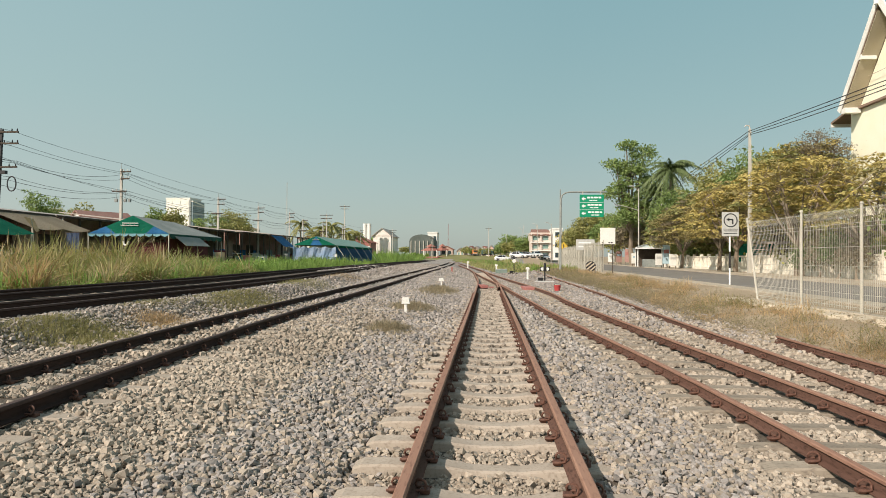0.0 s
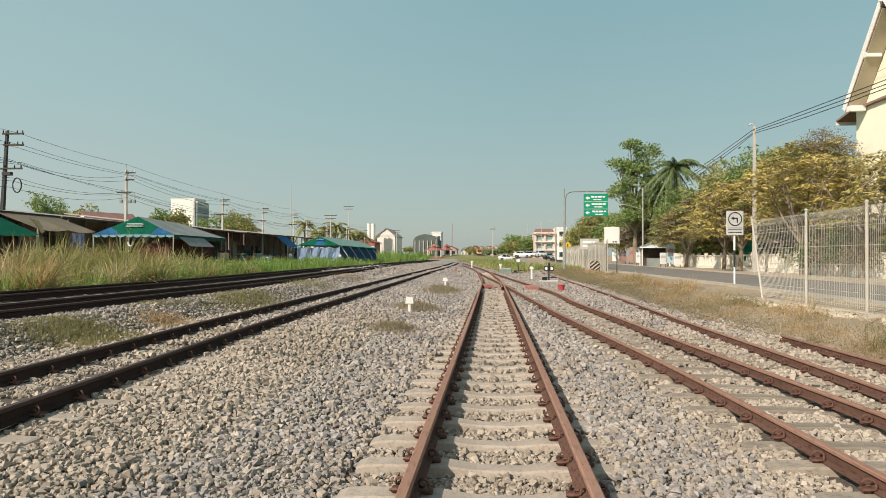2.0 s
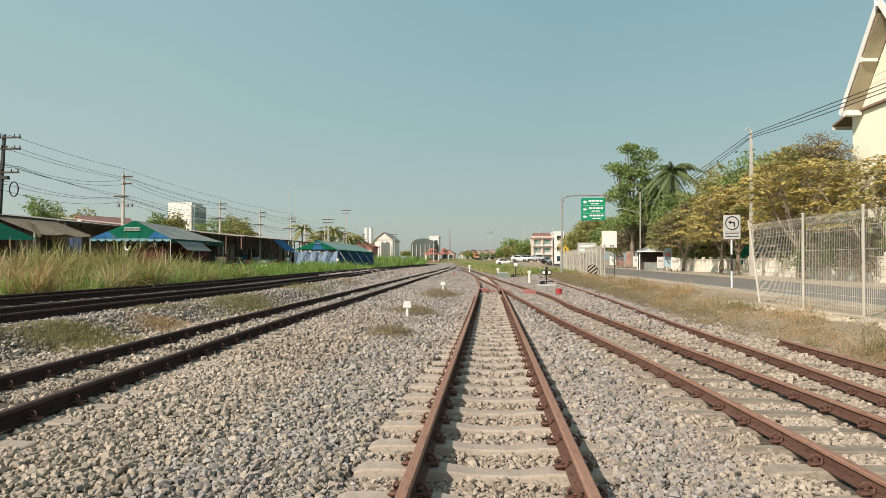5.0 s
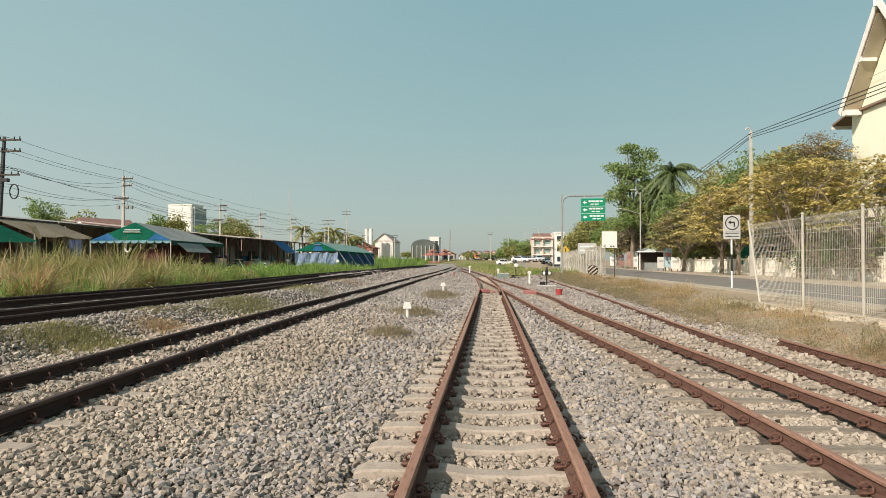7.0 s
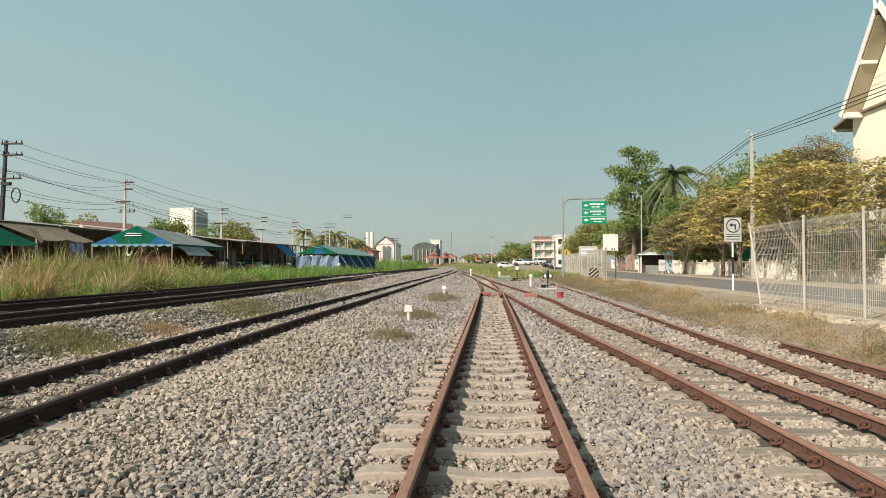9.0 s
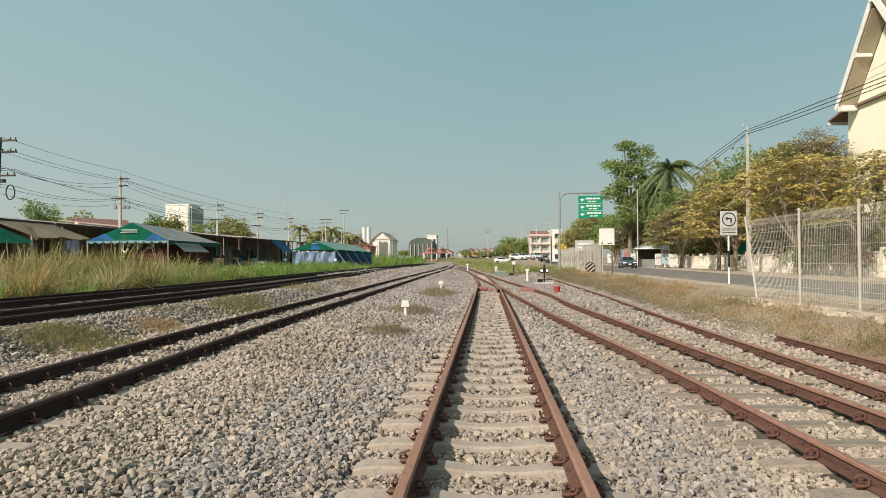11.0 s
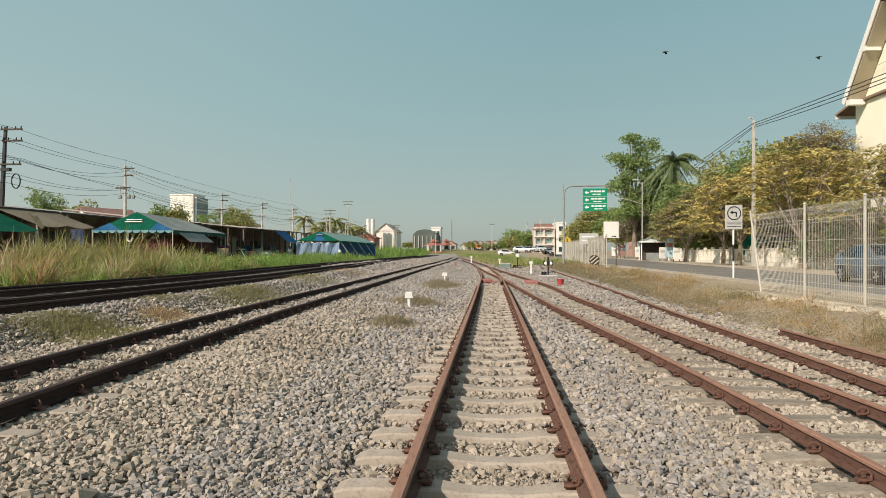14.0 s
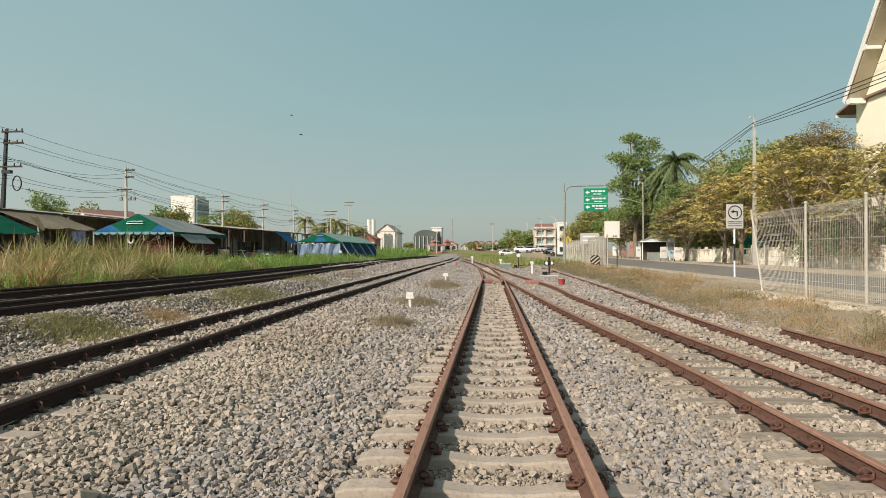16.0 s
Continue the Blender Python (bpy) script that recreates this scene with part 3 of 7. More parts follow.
REED = leaf("reed green", (0.25, 0.265, 0.08), (0.40, 0.375, 0.14), (0.33, 0.28, 0.11))
RUSSET = leaf("withered russet reed", (0.42, 0.28, 0.12), (0.54, 0.40, 0.19), (0.30, 0.19, 0.08))
OLIVE = leaf("olive ballast weeds", (0.25, 0.225, 0.095), (0.35, 0.305, 0.145), (0.17, 0.155, 0.065))
MOSS = leaf("dull green ballast weeds", (0.27, 0.25, 0.10), (0.37, 0.335, 0.15), (0.20, 0.18, 0.07))
DRY_GRASS = leaf("yellowed meadow grass", (0.34, 0.34, 0.12), (0.46, 0.42, 0.19), (0.24, 0.27, 0.08))
STRAW = leaf("dry reed straw", (0.50, 0.41, 0.21), (0.62, 0.52, 0.30), (0.40, 0.28, 0.13))
GRASS = leaf("fresh grass", (0.165, 0.27, 0.055), (0.27, 0.41, 0.095), (0.32, 0.37, 0.12))
HAY = leaf("dry verge grass", (0.48, 0.335, 0.18), (0.60, 0.445, 0.255), (0.29, 0.19, 0.10))
WEED = leaf("dusty weeds", (0.31, 0.255, 0.16), (0.42, 0.35, 0.225), (0.20, 0.16, 0.10))


def clumped(rng, n, x0, x1, y0, y1, clumps, spread):
    """Points in clumps, with a height factor for each."""
    c = np.column_stack([rng.uniform(x0, x1, clumps), rng.uniform(y0, y1, clumps), rng.uniform(0.3, 1.35, clumps)])
    mid = c[rng.integers(0, clumps, n)]
    p = mid + rng.normal(0, spread, (n, 3)) * (1, 1, 0)
    mid = mid[:, :2]
    p = np.column_stack([p, p[:, :2] - mid])
    return p[(p[:, 0] > x0) & (p[:, 0] < x1) & (p[:, 1] > y0) & (p[:, 1] < y1)]


def left_bank():
    rng = np.random.default_rng(21)
    for name, mat, n, y0, y1, h, w, lab, cat, clumps, sp in (
            ("reeds", REED, 25000, 13, 40, (0.5, 2.45), 0.04, "tall green reeds growing along the railway", "reeds", 90, 0.34),
            ("dry_reeds", STRAW, 10500, 17, 36, (0.6, 2.3), 0.034, "tall dry straw-coloured reeds along the railway", "reeds", 44, 0.32),
            ("dry_reeds", RUSSET, 10500, 13, 29, (0.5, 1.95), 0.036, "withered russet reeds along the railway", "reeds", 30, 0.34),
            ("grass_bank", GRASS, 36000, 13, 75, (0.4, 1.35), 0.042, "lush green grass on the railway bank", "grass", 480, 0.45),
            ("grass_bank", GRASS, 5000, 168, 250, (0.9, 1.9), 0.2, "far green grass beside the curving lines", "grass", 160, 1.2),
            ("grass_bank", GRASS, 15000, 60, 190, (0.4, 1.2), 0.1, "bright green tall grass beyond the tarpaulin tent", "grass", 300, 1.0),
            ("grass_bank", GRASS, 11000, 118, 172, (1.3, 2.8), 0.105, "high green undergrowth beyond the long tent", "grass", 120, 1.2)):
        width = 6.5 if y0 < 50 else 7.5
        p = clumped(rng, n, 0, width, y0, y1, clumps, sp)
        x = FAR2(p[:, 1]) - 1.35 - p[:, 0]
        if mat is STRAW:
            keep = rng.random(len(x)) < np.clip((38 - p[:, 1]) / 12, 0, 1)
            p, x = p[keep], x[keep]
        tent = ((x < -19.3) & (p[:, 1] > 39) & (p[:, 1] < 50)) | ((x < -20.7) & (p[:, 1] > 86) & (p[:, 1] < 116))
        p, x = p[~tent], x[~tent]
        rise = 0.55 + 0.45 * np.clip((-x - 13) / 3, 0, 1)
        high = rng.uniform(*h, len(x)) * rise * p[:, 2]
        if name == "reeds":
            high *= np.interp(p[:, 1], (13, 18, 21, 28, 32, 40), (0.55, 0.68, 1.0, 1.2, 0.8, 0.5))
        blades(name, np.column_stack([x, p[:, 1]]), ground_z(x, p[:, 1]) - 0.02, high, w, 0.65, mat, lab, cat, 30, away=p[:, 3:5] if "reeds" in name else None, droop=0.55 if "reeds" in name else 0.35, short="reeds" not in name)


def right_verge():
    rng = np.random.default_rng(22)
    for mat, n, h, lab, clumps in ((HAY, 66000, (0.07, 0.34), "dry yellowed grass on the trackside verge", 900), (OLIVE, 20000, (0.08, 0.40), "dusty green weeds among the dry verge grass", 150)):
        p = clumped(rng, n, 0, 4.2, 6, 90, clumps, 0.3)
        p[:, 1] = 6 + (p[:, 1] - 6) ** 1.35 / 84 ** 0.35
        x = SPUR_L(p[:, 1]) + 1.55 + p[:, 0] * np.where(p[:, 1] < 35, 0.8, 0.95)
        x = np.where(p[:, 1] > 13, x - 0.75 * np.clip((p[:, 1] - 12) / 4, 0, 1), x)
        tuft = np.sin(1.7 * x + 0.9 * p[:, 1]) + np.sin(2.9 * x - 1.3 * p[:, 1] + 1.0) + np.sin(0.63 * p[:, 1] + 2.0) + rng.normal(0, 0.5, len(x))
        foot = x > np.where(p[:, 1] < 24, 8.68 - 0.03 * p[:, 1] - 0.75 + 0.3 * np.sin(2.1 * p[:, 1]), 99.0)
        ok = (tuft > -1.0) & ~foot
        p, x, tuft = p[ok], x[ok], tuft[ok]
        p[:, 2] *= np.clip(0.75 + 0.36 * tuft, 0.3, 1.8)
        blades("verge_grass", np.column_stack([x, p[:, 1]]), ground_z(x, p[:, 1]) - 0.01, rng.uniform(*h, len(x)) * p[:, 2], 0.0125, 0.9, mat, lab, "grass", 31, short=True)


def weed_patch(place, rx, ry, n, h, mat, label, seed):
    rng = np.random.default_rng(seed)
    p = rng.normal(0, 0.55, (n, 2)) * (rx, ry) + place
    high = rng.uniform(*h, n) * np.exp(-(((p - place) / (rx, ry)) ** 2).sum(1) * 0.6)
    z = ground_z(p[:, 0], p[:, 1])
    blades("weed_patch", p, z, high, 0.009, 1.0, mat, label, "weeds", seed, kind="stuff", short=True, origin=(*place, float(ground_z(*place))))


def verge_scrub():
    """Low leafy weeds standing in loose bunches on the verge."""
    rng = np.random.default_rng(23)
    for mat, n, lab in ((OLIVE, 170, "leafy olive weeds bunched on the verge"), (WEED, 560, "withered brown weeds bunched on the verge")):
        y = 8 + 62 * rng.random(n) ** 1.5
        x = SPUR_L(y) + 1.25 + np.abs(rng.normal(0, 1.0, n)).clip(0, 2.4) - 0.75 * np.clip((y - 12) / 4, 0, 1)
        high = rng.uniform(0.12, 0.44, n)
        k = 70
        r = np.repeat(high, k)
        c = np.repeat(np.column_stack([x, y, ground_z(x, y)]), k, 0)
        c += np.column_stack([rng.normal(0, 0.62, n * k) * r, rng.normal(0, 0.62, n * k) * r, rng.uniform(0, 1, n * k) ** 0.8 * r])
        nrm = rng.normal(0, 1, (n * k, 3)) + np.array([0, 0, 0.6])
        nrm /= np.linalg.norm(nrm, axis=1, keepdims=True)
        t = np.cross(nrm, rng.normal(0, 1, (n * k, 3)))
        t /= np.linalg.norm(t, axis=1, keepdims=True)
        b = np.cross(nrm, t)
        L = rng.uniform(0.008, 0.02, (n * k, 1)) * (0.6 + 0.05 * c[:, 1:2])
        V = np.stack([c - t * L, c + b * L * 0.4, c + t * L, c - b * L * 0.4], 1)
        tagged(new("verge_scrub", from_arrays("verge_scrub", V.reshape(-1, 3), np.arange(n * k * 4).reshape(-1, 4), mat)), lab, "weeds", kind="stuff")


def bank_scrub():
    """Leafy green creeper heaped in mounds along the foot of the bank."""
    rng = np.random.default_rng(27)
    n = 210
    y = 26 + 52 * rng.random(n) ** 1.2
    x = FAR2(y) - 1.9 - rng.uniform(0.2, 5.2, n)
    ok = ~((x < -19.0) & (y > 39) & (y < 50))
    x, y = x[ok], y[ok]
    n, k = len(x), 150
    high = rng.uniform(0.35, 1.05, n)
    r = np.repeat(high, k)
    c = np.repeat(np.column_stack([x, y, ground_z(x, y)]), k, 0)
    d = rng.normal(0, 1, (n * k, 3))
    d /= np.linalg.norm(d, axis=1, keepdims=True)
    d[:, 2] = np.abs(d[:, 2])
    c += d * np.column_stack([r * 1.15, r * 1.15, r]) * rng.uniform(0.75, 1.08, (n * k, 1))
    nrm = d + rng.normal(0, 0.6, (n * k, 3))
    nrm /= np.linalg.norm(nrm, axis=1, keepdims=True)
    t = np.cross(nrm, rng.normal(0, 1, (n * k, 3)))
    t /= np.linalg.norm(t, axis=1, keepdims=True)
    b = np.cross(nrm, t)
    L = rng.uniform(0.05, 0.13, (n * k, 1))
    V = np.stack([c - t * L, c + b * L * 0.6, c + t * L, c - b * L * 0.6], 1)
    tagged(new("bank_scrub", from_arrays("bank_scrub", V.reshape(-1, 3), np.arange(n * k * 4).reshape(-1, 4), GRASS)), "leafy green creeper heaped along the railway bank", "undergrowth", kind="stuff")


left_bank()
bank_scrub()
right_verge()
verge_scrub()
for n, (x, y, rx, ry, c, h, m) in enumerate((
        (-1.94, 12.4, 0.40, 0.7, 3400, (0.06, 0.27), WEED), (-2.1, 17.6, 0.62, 1.1, 4200, (0.06, 0.28), WEED), (-2.08, 26.6, 0.75, 2.8, 5200, (0.07, 0.36), WEED),
        (-6.3, 9.4, 0.85, 1.15, 9000, (0.05, 0.16), MOSS), (-6.2, 11.8, 0.5, 0.9, 3600, (0.05, 0.15), HAY), (-6.5, 16.5, 0.85, 2.8, 9500, (0.05, 0.17), MOSS), (-7.0, 13.0, 0.5, 1.2, 2500, (0.04, 0.14), OLIVE),
        (-7.0, 24.0, 1.0, 3.0, 3200, (0.05, 0.24), MOSS), (-7.5, 33.0, 1.0, 4.0, 2000, (0.05, 0.25), HAY), (-1.7, 3.05, 0.5, 0.22, 500, (0.03, 0.10), HAY), (-0.9, 2.75, 0.3, 0.2, 250, (0.03, 0.08), HAY))):
    weed_patch((x, y), rx, ry, c, h, m, "low dusty weeds growing through the ballast" if m is not HAY else "dry straw-coloured weeds in the ballast", 60 + n)
rng_m = np.random.default_rng(77)
pm = clumped(rng_m, 9000, -2.6, 4.4, 62, 150, 200, 0.8)
pm[:, 0] += np.clip((pm[:, 1] - 60) * -0.01, -2, 0)
pm = pm[(pm[:, 0] > MAIN(pm[:, 1]) + 1.6) & (pm[:, 0] < SPUR_L(pm[:, 1]) - 0.7)]
blades("grass_island", pm[:, :2], ground_z(pm[:, 0], pm[:, 1]), rng_m.uniform(0.2, 0.65, len(pm)), 0.07, 0.6, DRY_GRASS, "green and yellow grass between the tracks", "grass", 78)
for mat_s, n_s, h_s, lab_s in ((DRY_GRASS, 9000, (0.2, 0.75), "yellowed tall grass beyond the points"), (GRASS, 5000, (0.2, 0.9), "patchy green grass beyond the points"), (HAY, 6000, (0.12, 0.4), "dry straw grass beside the crossing")):
    ps = clumped(rng_m, n_s, 0, 9.5, 70, 185, 130, 0.9)
    xs = MAIN(np.minimum(ps[:, 1], 165)) + 2.6 + ps[:, 0]
    blades("grass_island", np.column_stack([xs, ps[:, 1]]), ground_z(xs, ps[:, 1]) - 0.02, rng_m.uniform(*h_s, len(ps)) * ps[:, 2], 0.09, 0.7, mat_s, lab_s, "grass", 79, short=True)


# broken pale concrete and clods lying along the foot of the near fence
rng_k = np.random.default_rng(52)
KV, KF = [], []
for sv, sf in stone_shapes(90, rng_k):
    y = rng_k.uniform(8.5, 21.5)
    x = 8.68 - 0.03 * y - rng_k.uniform(0.15, 0.75)
    size = rng_k.uniform(0.05, 0.2) * np.array([1.3, 1.6, 0.5])
    turn = rng_k.uniform(0, math.tau)
    v = sv * size
    v = np.column_stack([v[:, 0] * math.cos(turn) - v[:, 1] * math.sin(turn), v[:, 0] * math.sin(turn) + v[:, 1] * math.cos(turn), v[:, 2]])
    KF.append(sf + sum(len(q) for q in KV))
    KV.append(v + np.array([x, y, float(ground_z(x, y)) + 0.02]))
tagged(new("concrete_rubble", from_arrays("concrete_rubble", np.concatenate(KV), np.concatenate(KF), material("pale broken concrete", ((0.47, 0.40, 0.30), (0.57, 0.50, 0.39), (0.34, 0.28, 0.20)), (1.5, 25), 0.95))), "pale broken concrete along the fence footing", "rubble", kind="stuff")


# ---------- trees ----------
BARK = material("grey bark", ((0.20, 0.16, 0.12), (0.30, 0.25, 0.19), (0.11, 0.09, 0.07)), (3, 25), 0.95, 0, 0.6, 0.02, stretch=(1, 1, 0.3))
LEAF_GREEN = leaf("dark green leaves", (0.17, 0.25, 0.075), (0.27, 0.355, 0.12), (0.33, 0.385, 0.14), 0.32)
LEAF_YELLOW = leaf("yellowing leaves", (0.47, 0.385, 0.12), (0.66, 0.55, 0.21), (0.33, 0.28, 0.085), 0.36)
LEAF_GOLD = leaf("golden brown leaves", (0.31, 0.265, 0.105), (0.45, 0.38, 0.165), (0.22, 0.19, 0.08), 0.34)
LEAF_DARK = leaf("deep green palm leaves", (0.10, 0.15, 0.055), (0.17, 0.22, 0.085), (0.08, 0.115, 0.045), 0.25)
LEAF_MIXED = leaf("dry olive leaves", (0.29, 0.295, 0.10), (0.40, 0.385, 0.145), (0.21, 0.225, 0.07), 0.32)
LEAF_BARE = leaf("dull brown leaves", (0.23, 0.195, 0.13), (0.31, 0.265, 0.175), (0.15, 0.125, 0.085))


def leaf_mesh(rng, centres, per, spread, size, mat, flat=0.5, squash=0.5):
    n = len(centres) * per
    c = np.repeat(centres, per, 0) + rng.normal(0, 1, (n, 3)) * spread * np.array([1, 1, squash])
    nrm = rng.normal(0, 1, (n, 3)) * np.array([1 - flat * 0.6, 1 - flat * 0.6, 1]) + np.array([0, 0, flat])
    nrm /= np.linalg.norm(nrm, axis=1, keepdims=True) + 1e-9
    t = np.cross(nrm, rng.normal(0, 1, (n, 3)))
    t /= np.linalg.norm(t, axis=1, keepdims=True) + 1e-9
    b = np.cross(nrm, t)
    L, W = size * rng.uniform(0.6, 1.3, n), size * 0.55 * rng.uniform(0.7, 1.2, n)
    V = np.stack([c - t * L[:, None] / 2, c + b * W[:, None] / 2 - nrm * L[:, None] * 0.06, c + t * L[:, None] / 2, c - b * W[:, None] / 2 - nrm * L[:, None] * 0.06], 1)
    F = np.arange(n * 4).reshape(-1, 4)
    return from_arrays("crown", V.reshape(-1, 3), F, mat)


def tree(label, base, trunk_h, trunk_r, crowns, mat, clusters, per, leaf_size, seed, spread=0.35, squash=0.5, flat=0.5, name="tree", group=""):
    """crowns: ellipsoids (x, y, z, rx, ry, rz) over the foot of the trunk."""
    rng = np.random.default_rng(seed)
    t = thing(name, label, "tree", base, group=group)
    bm = bmesh.new()
    top = Vector((rng.normal(0, 0.15), rng.normal(0, 0.15), trunk_h))
    mid = top * 0.5 + Vector((rng.normal(0, 0.1), rng.normal(0, 0.1), 0))
    rod(bm, (0, 0, -0.1), mid, trunk_r * 1.25, trunk_r * 0.95, 9)
    rod(bm, mid, top, trunk_r * 0.95, trunk_r * 0.75, 9)
    tips = []
    vol = np.array([c[3] * c[4] * c[5] for c in crowns]) ** 0.7
    for ci, c in enumerate(crowns):
        cc = Vector(c[:3])
        k = max(6, int(clusters * vol[ci] / vol.sum()))
        elbow = top.lerp(cc, 0.5) + Vector((0, 0, 0.1 * c[5]))
        rod(bm, top, elbow, trunk_r * 0.6, trunk_r * 0.4, 7)
        rod(bm, elbow, cc, trunk_r * 0.4, trunk_r * 0.22, 6)
        for i in range(k):
            d = rng.normal(0, 1, 3)
            d /= np.linalg.norm(d)
            if d[2] < -0.5:
                d[2] *= -0.6
            r = rng.uniform(0.35, 1.0) ** 0.5 * (1 + 0.18 * math.sin(5 * d[0] + 3 * d[1] + 4 * d[2] + seed))
            p = np.array(c[:3]) + d * r * np.array(c[3:])
            tips.append(p)
            if i % 3 == 0:
                rod(bm, cc.lerp(Vector(p), 0.0) if i % 2 else elbow, p, trunk_r * 0.16, 0.012, 4)
    part("trunk", bm, BARK, t, "grey-brown bark")
    ob = new("crown", leaf_mesh(rng, np.array(tips), per, spread, leaf_size, mat, flat, squash))
    ob.parent = t
    return t


def palm(base, h, fronds, length, seed, label, mat=LEAF_GREEN):
    rng = np.random.default_rng(seed)
    t = thing("palm_tree", label, "palm", base)
    bm = bmesh.new()
    rod(bm, (0, 0, -0.1), (0.1, 0, h * 0.5), 0.24, 0.18, 9)
    rod(bm, (0.1, 0, h * 0.5), (0, 0, h), 0.18, 0.16, 9)
    part("trunk", bm, BARK, t)
    for k in range(fronds):
        az, up = k * 2.4 + rng.uniform(-0.4, 0.4), rng.uniform(-0.7, 1.45)
        long = length * rng.uniform(0.65, 1.15)
        V, F = [], []
        spine = []
        for i in range(9):
            u = i / 8
            r = long * u * math.cos(up * (1 - u * 0.6))
            z = h + long * (u * math.sin(up) - 0.8 * u * u)
            spine.append(np.array([r * math.cos(az), r * math.sin(az), z]))
        side = np.array([-math.sin(az), math.cos(az), 0])
        for i in range(1, 9):
            for s in (-1, 1):
                for j in range(5):
                    c = spine[i - 1] + (spine[i] - spine[i - 1]) * j / 5
                    ln = long * 0.27 * rng.uniform(0.6, 1.2) * (1 - abs(i / 8 - 0.45) * 1.1)
                    tip = c + side * s * ln * rng.uniform(0.35, 0.75) + (spine[i] - spine[i - 1]) * 0.6 - np.array([0, 0, ln * rng.uniform(0.5, 1.0)])
                    m = len(V)
                    V += [c, c + (spine[i] - spine[i - 1]) * 0.34, tip]
                    F.append((m, m + 1, m + 2))
        ob = new("frond", from_arrays("frond", np.array(V), np.array(F), mat))
        ob.parent = t
    return t


def layered_tree(label, base, h, reach, mats, pads, seed, leaf_size=0.24, low=0.42):
    """A spreading crown of flat drooping sprays on rising limbs; the lowest sprays hang widest."""
    rng = np.random.default_rng(seed)
    t = thing("tree", label, "tree", base, group="yellowing street trees")
    bm = bmesh.new()
    fork = Vector((rng.normal(0, 0.12), rng.normal(0, 0.12), h * 0.24))
    rod(bm, (0, 0, -0.1), fork * 0.55, 0.21, 0.17, 9)
    rod(bm, fork * 0.55, fork, 0.17, 0.15, 9)
    limbs = []
    for k in range(7):
        az = k * math.tau / 7 + rng.uniform(-0.3, 0.3)
        out = reach * rng.uniform(0.35, 0.62)
        knee = fork + Vector((math.cos(az) * out * 0.5, math.sin(az) * out * 0.5, h * rng.uniform(0.16, 0.26)))
        end = fork + Vector((math.cos(az) * out, math.sin(az) * out, h * rng.uniform(0.36, 0.62)))
        rod(bm, fork, knee, 0.10, 0.075, 7)
        rod(bm, knee, end, 0.075, 0.03, 6)
        limbs += [knee, end]
    V, groups = [], []
    for k in range(pads):
        u = k / pads
        az = k * 2.39996 + rng.uniform(-0.35, 0.35)
        lift = low + (1 - low) * u ** 0.9
        wide = reach * math.sqrt(max(0.05, 1 - ((lift - 0.45) / 0.6) ** 2)) if lift > 0.45 else reach
        d = wide * rng.uniform(0.3, 1.0) ** 0.6
        c = np.array([math.cos(az) * d, math.sin(az) * d, h * lift - 0.10 * d + rng.normal(0, 0.14)])
        r = rng.uniform(0.5, 0.95)
        m = int(64 * (r / 0.7) ** 2)
        a, q = rng.uniform(0, math.tau, m), np.sqrt(rng.uniform(0, 1, m)) * r
        q *= 1 + 0.22 * np.sin(3 * a + k)
        p = c + np.column_stack([np.cos(a) * q, np.sin(a) * q, -0.30 * q * q / r + rng.normal(0, 0.045, m)])
        nrm = np.column_stack([np.cos(a) * q * 0.55 / r, np.sin(a) * q * 0.55 / r, np.ones(m)]) + rng.normal(0, 0.28, (m, 3))
        nrm /= np.linalg.norm(nrm, axis=1, keepdims=True)
        side = np.cross(nrm, rng.normal(0, 1, (m, 3)))
        side /= np.linalg.norm(side, axis=1, keepdims=True)
        across = np.cross(nrm, side)
        L = leaf_size * rng.uniform(0.65, 1.25, (m, 1))
        V.append(np.stack([p - side * L * 0.5, p + across * L * 0.3, p + side * L * 0.5, p - across * L * 0.3], 1).reshape(-1, 3))
        groups.append(np.full(m, rng.choice(len(mats), p=[0.62, 0.24, 0.14])))
        near = min(limbs, key=lambda e: (e - Vector(c)).length)
        rod(bm, near, Vector(c) - Vector((0, 0, 0.06)), 0.028, 0.01, 4)
    part("trunk", bm, BARK, t, "grey-brown bark")
    V = np.concatenate(V)
    me = from_arrays("crown", V, np.arange(len(V)).reshape(-1, 4), mats)
    me.polygons.foreach_set("material_index", np.concatenate(groups).astype(np.int32))
    ob = new("crown", me)
    ob.parent = t
    return t


def street_trees():
    rng = random.Random(8)
    # yellowing spreading trees along the footpath
    for n, (y, off, h) in enumerate(((109, 18.8, 7.5), (95, 18.8, 7.5), (84, 18.8, 8.0), (73.4, 16.2, 6.8), (75.8, 18.8, 8.3), (66, 18.8, 8.6), (60, 16.4, 7.8), (53.4, 16.2, 7.4), (53, 18.9, 9.0), (47, 18.8, 9.4), (42.5, 16.6, 7.8), (38.5, 18.8, 7.2), (34, 18.8, 6.0))):
        x = off + 0.069 * y + rng.uniform(-0.2, 0.3)
        mats = (LEAF_YELLOW, LEAF_GOLD, LEAF_MIXED) if y < 62 else (LEAF_GOLD, LEAF_MIXED, LEAF_BARE) if n % 4 != 1 else (LEAF_MIXED, LEAF_GOLD, LEAF_BARE)
        layered_tree("spreading street tree with yellowing leaves on the footpath", (x, y, 0.42), h, 3.9 if y < 62 else 3.6, mats, 110 if n < 10 else 58, 100 + n, 0.21 + 0.001 * y, 0.42 if n < 10 else 0.54)


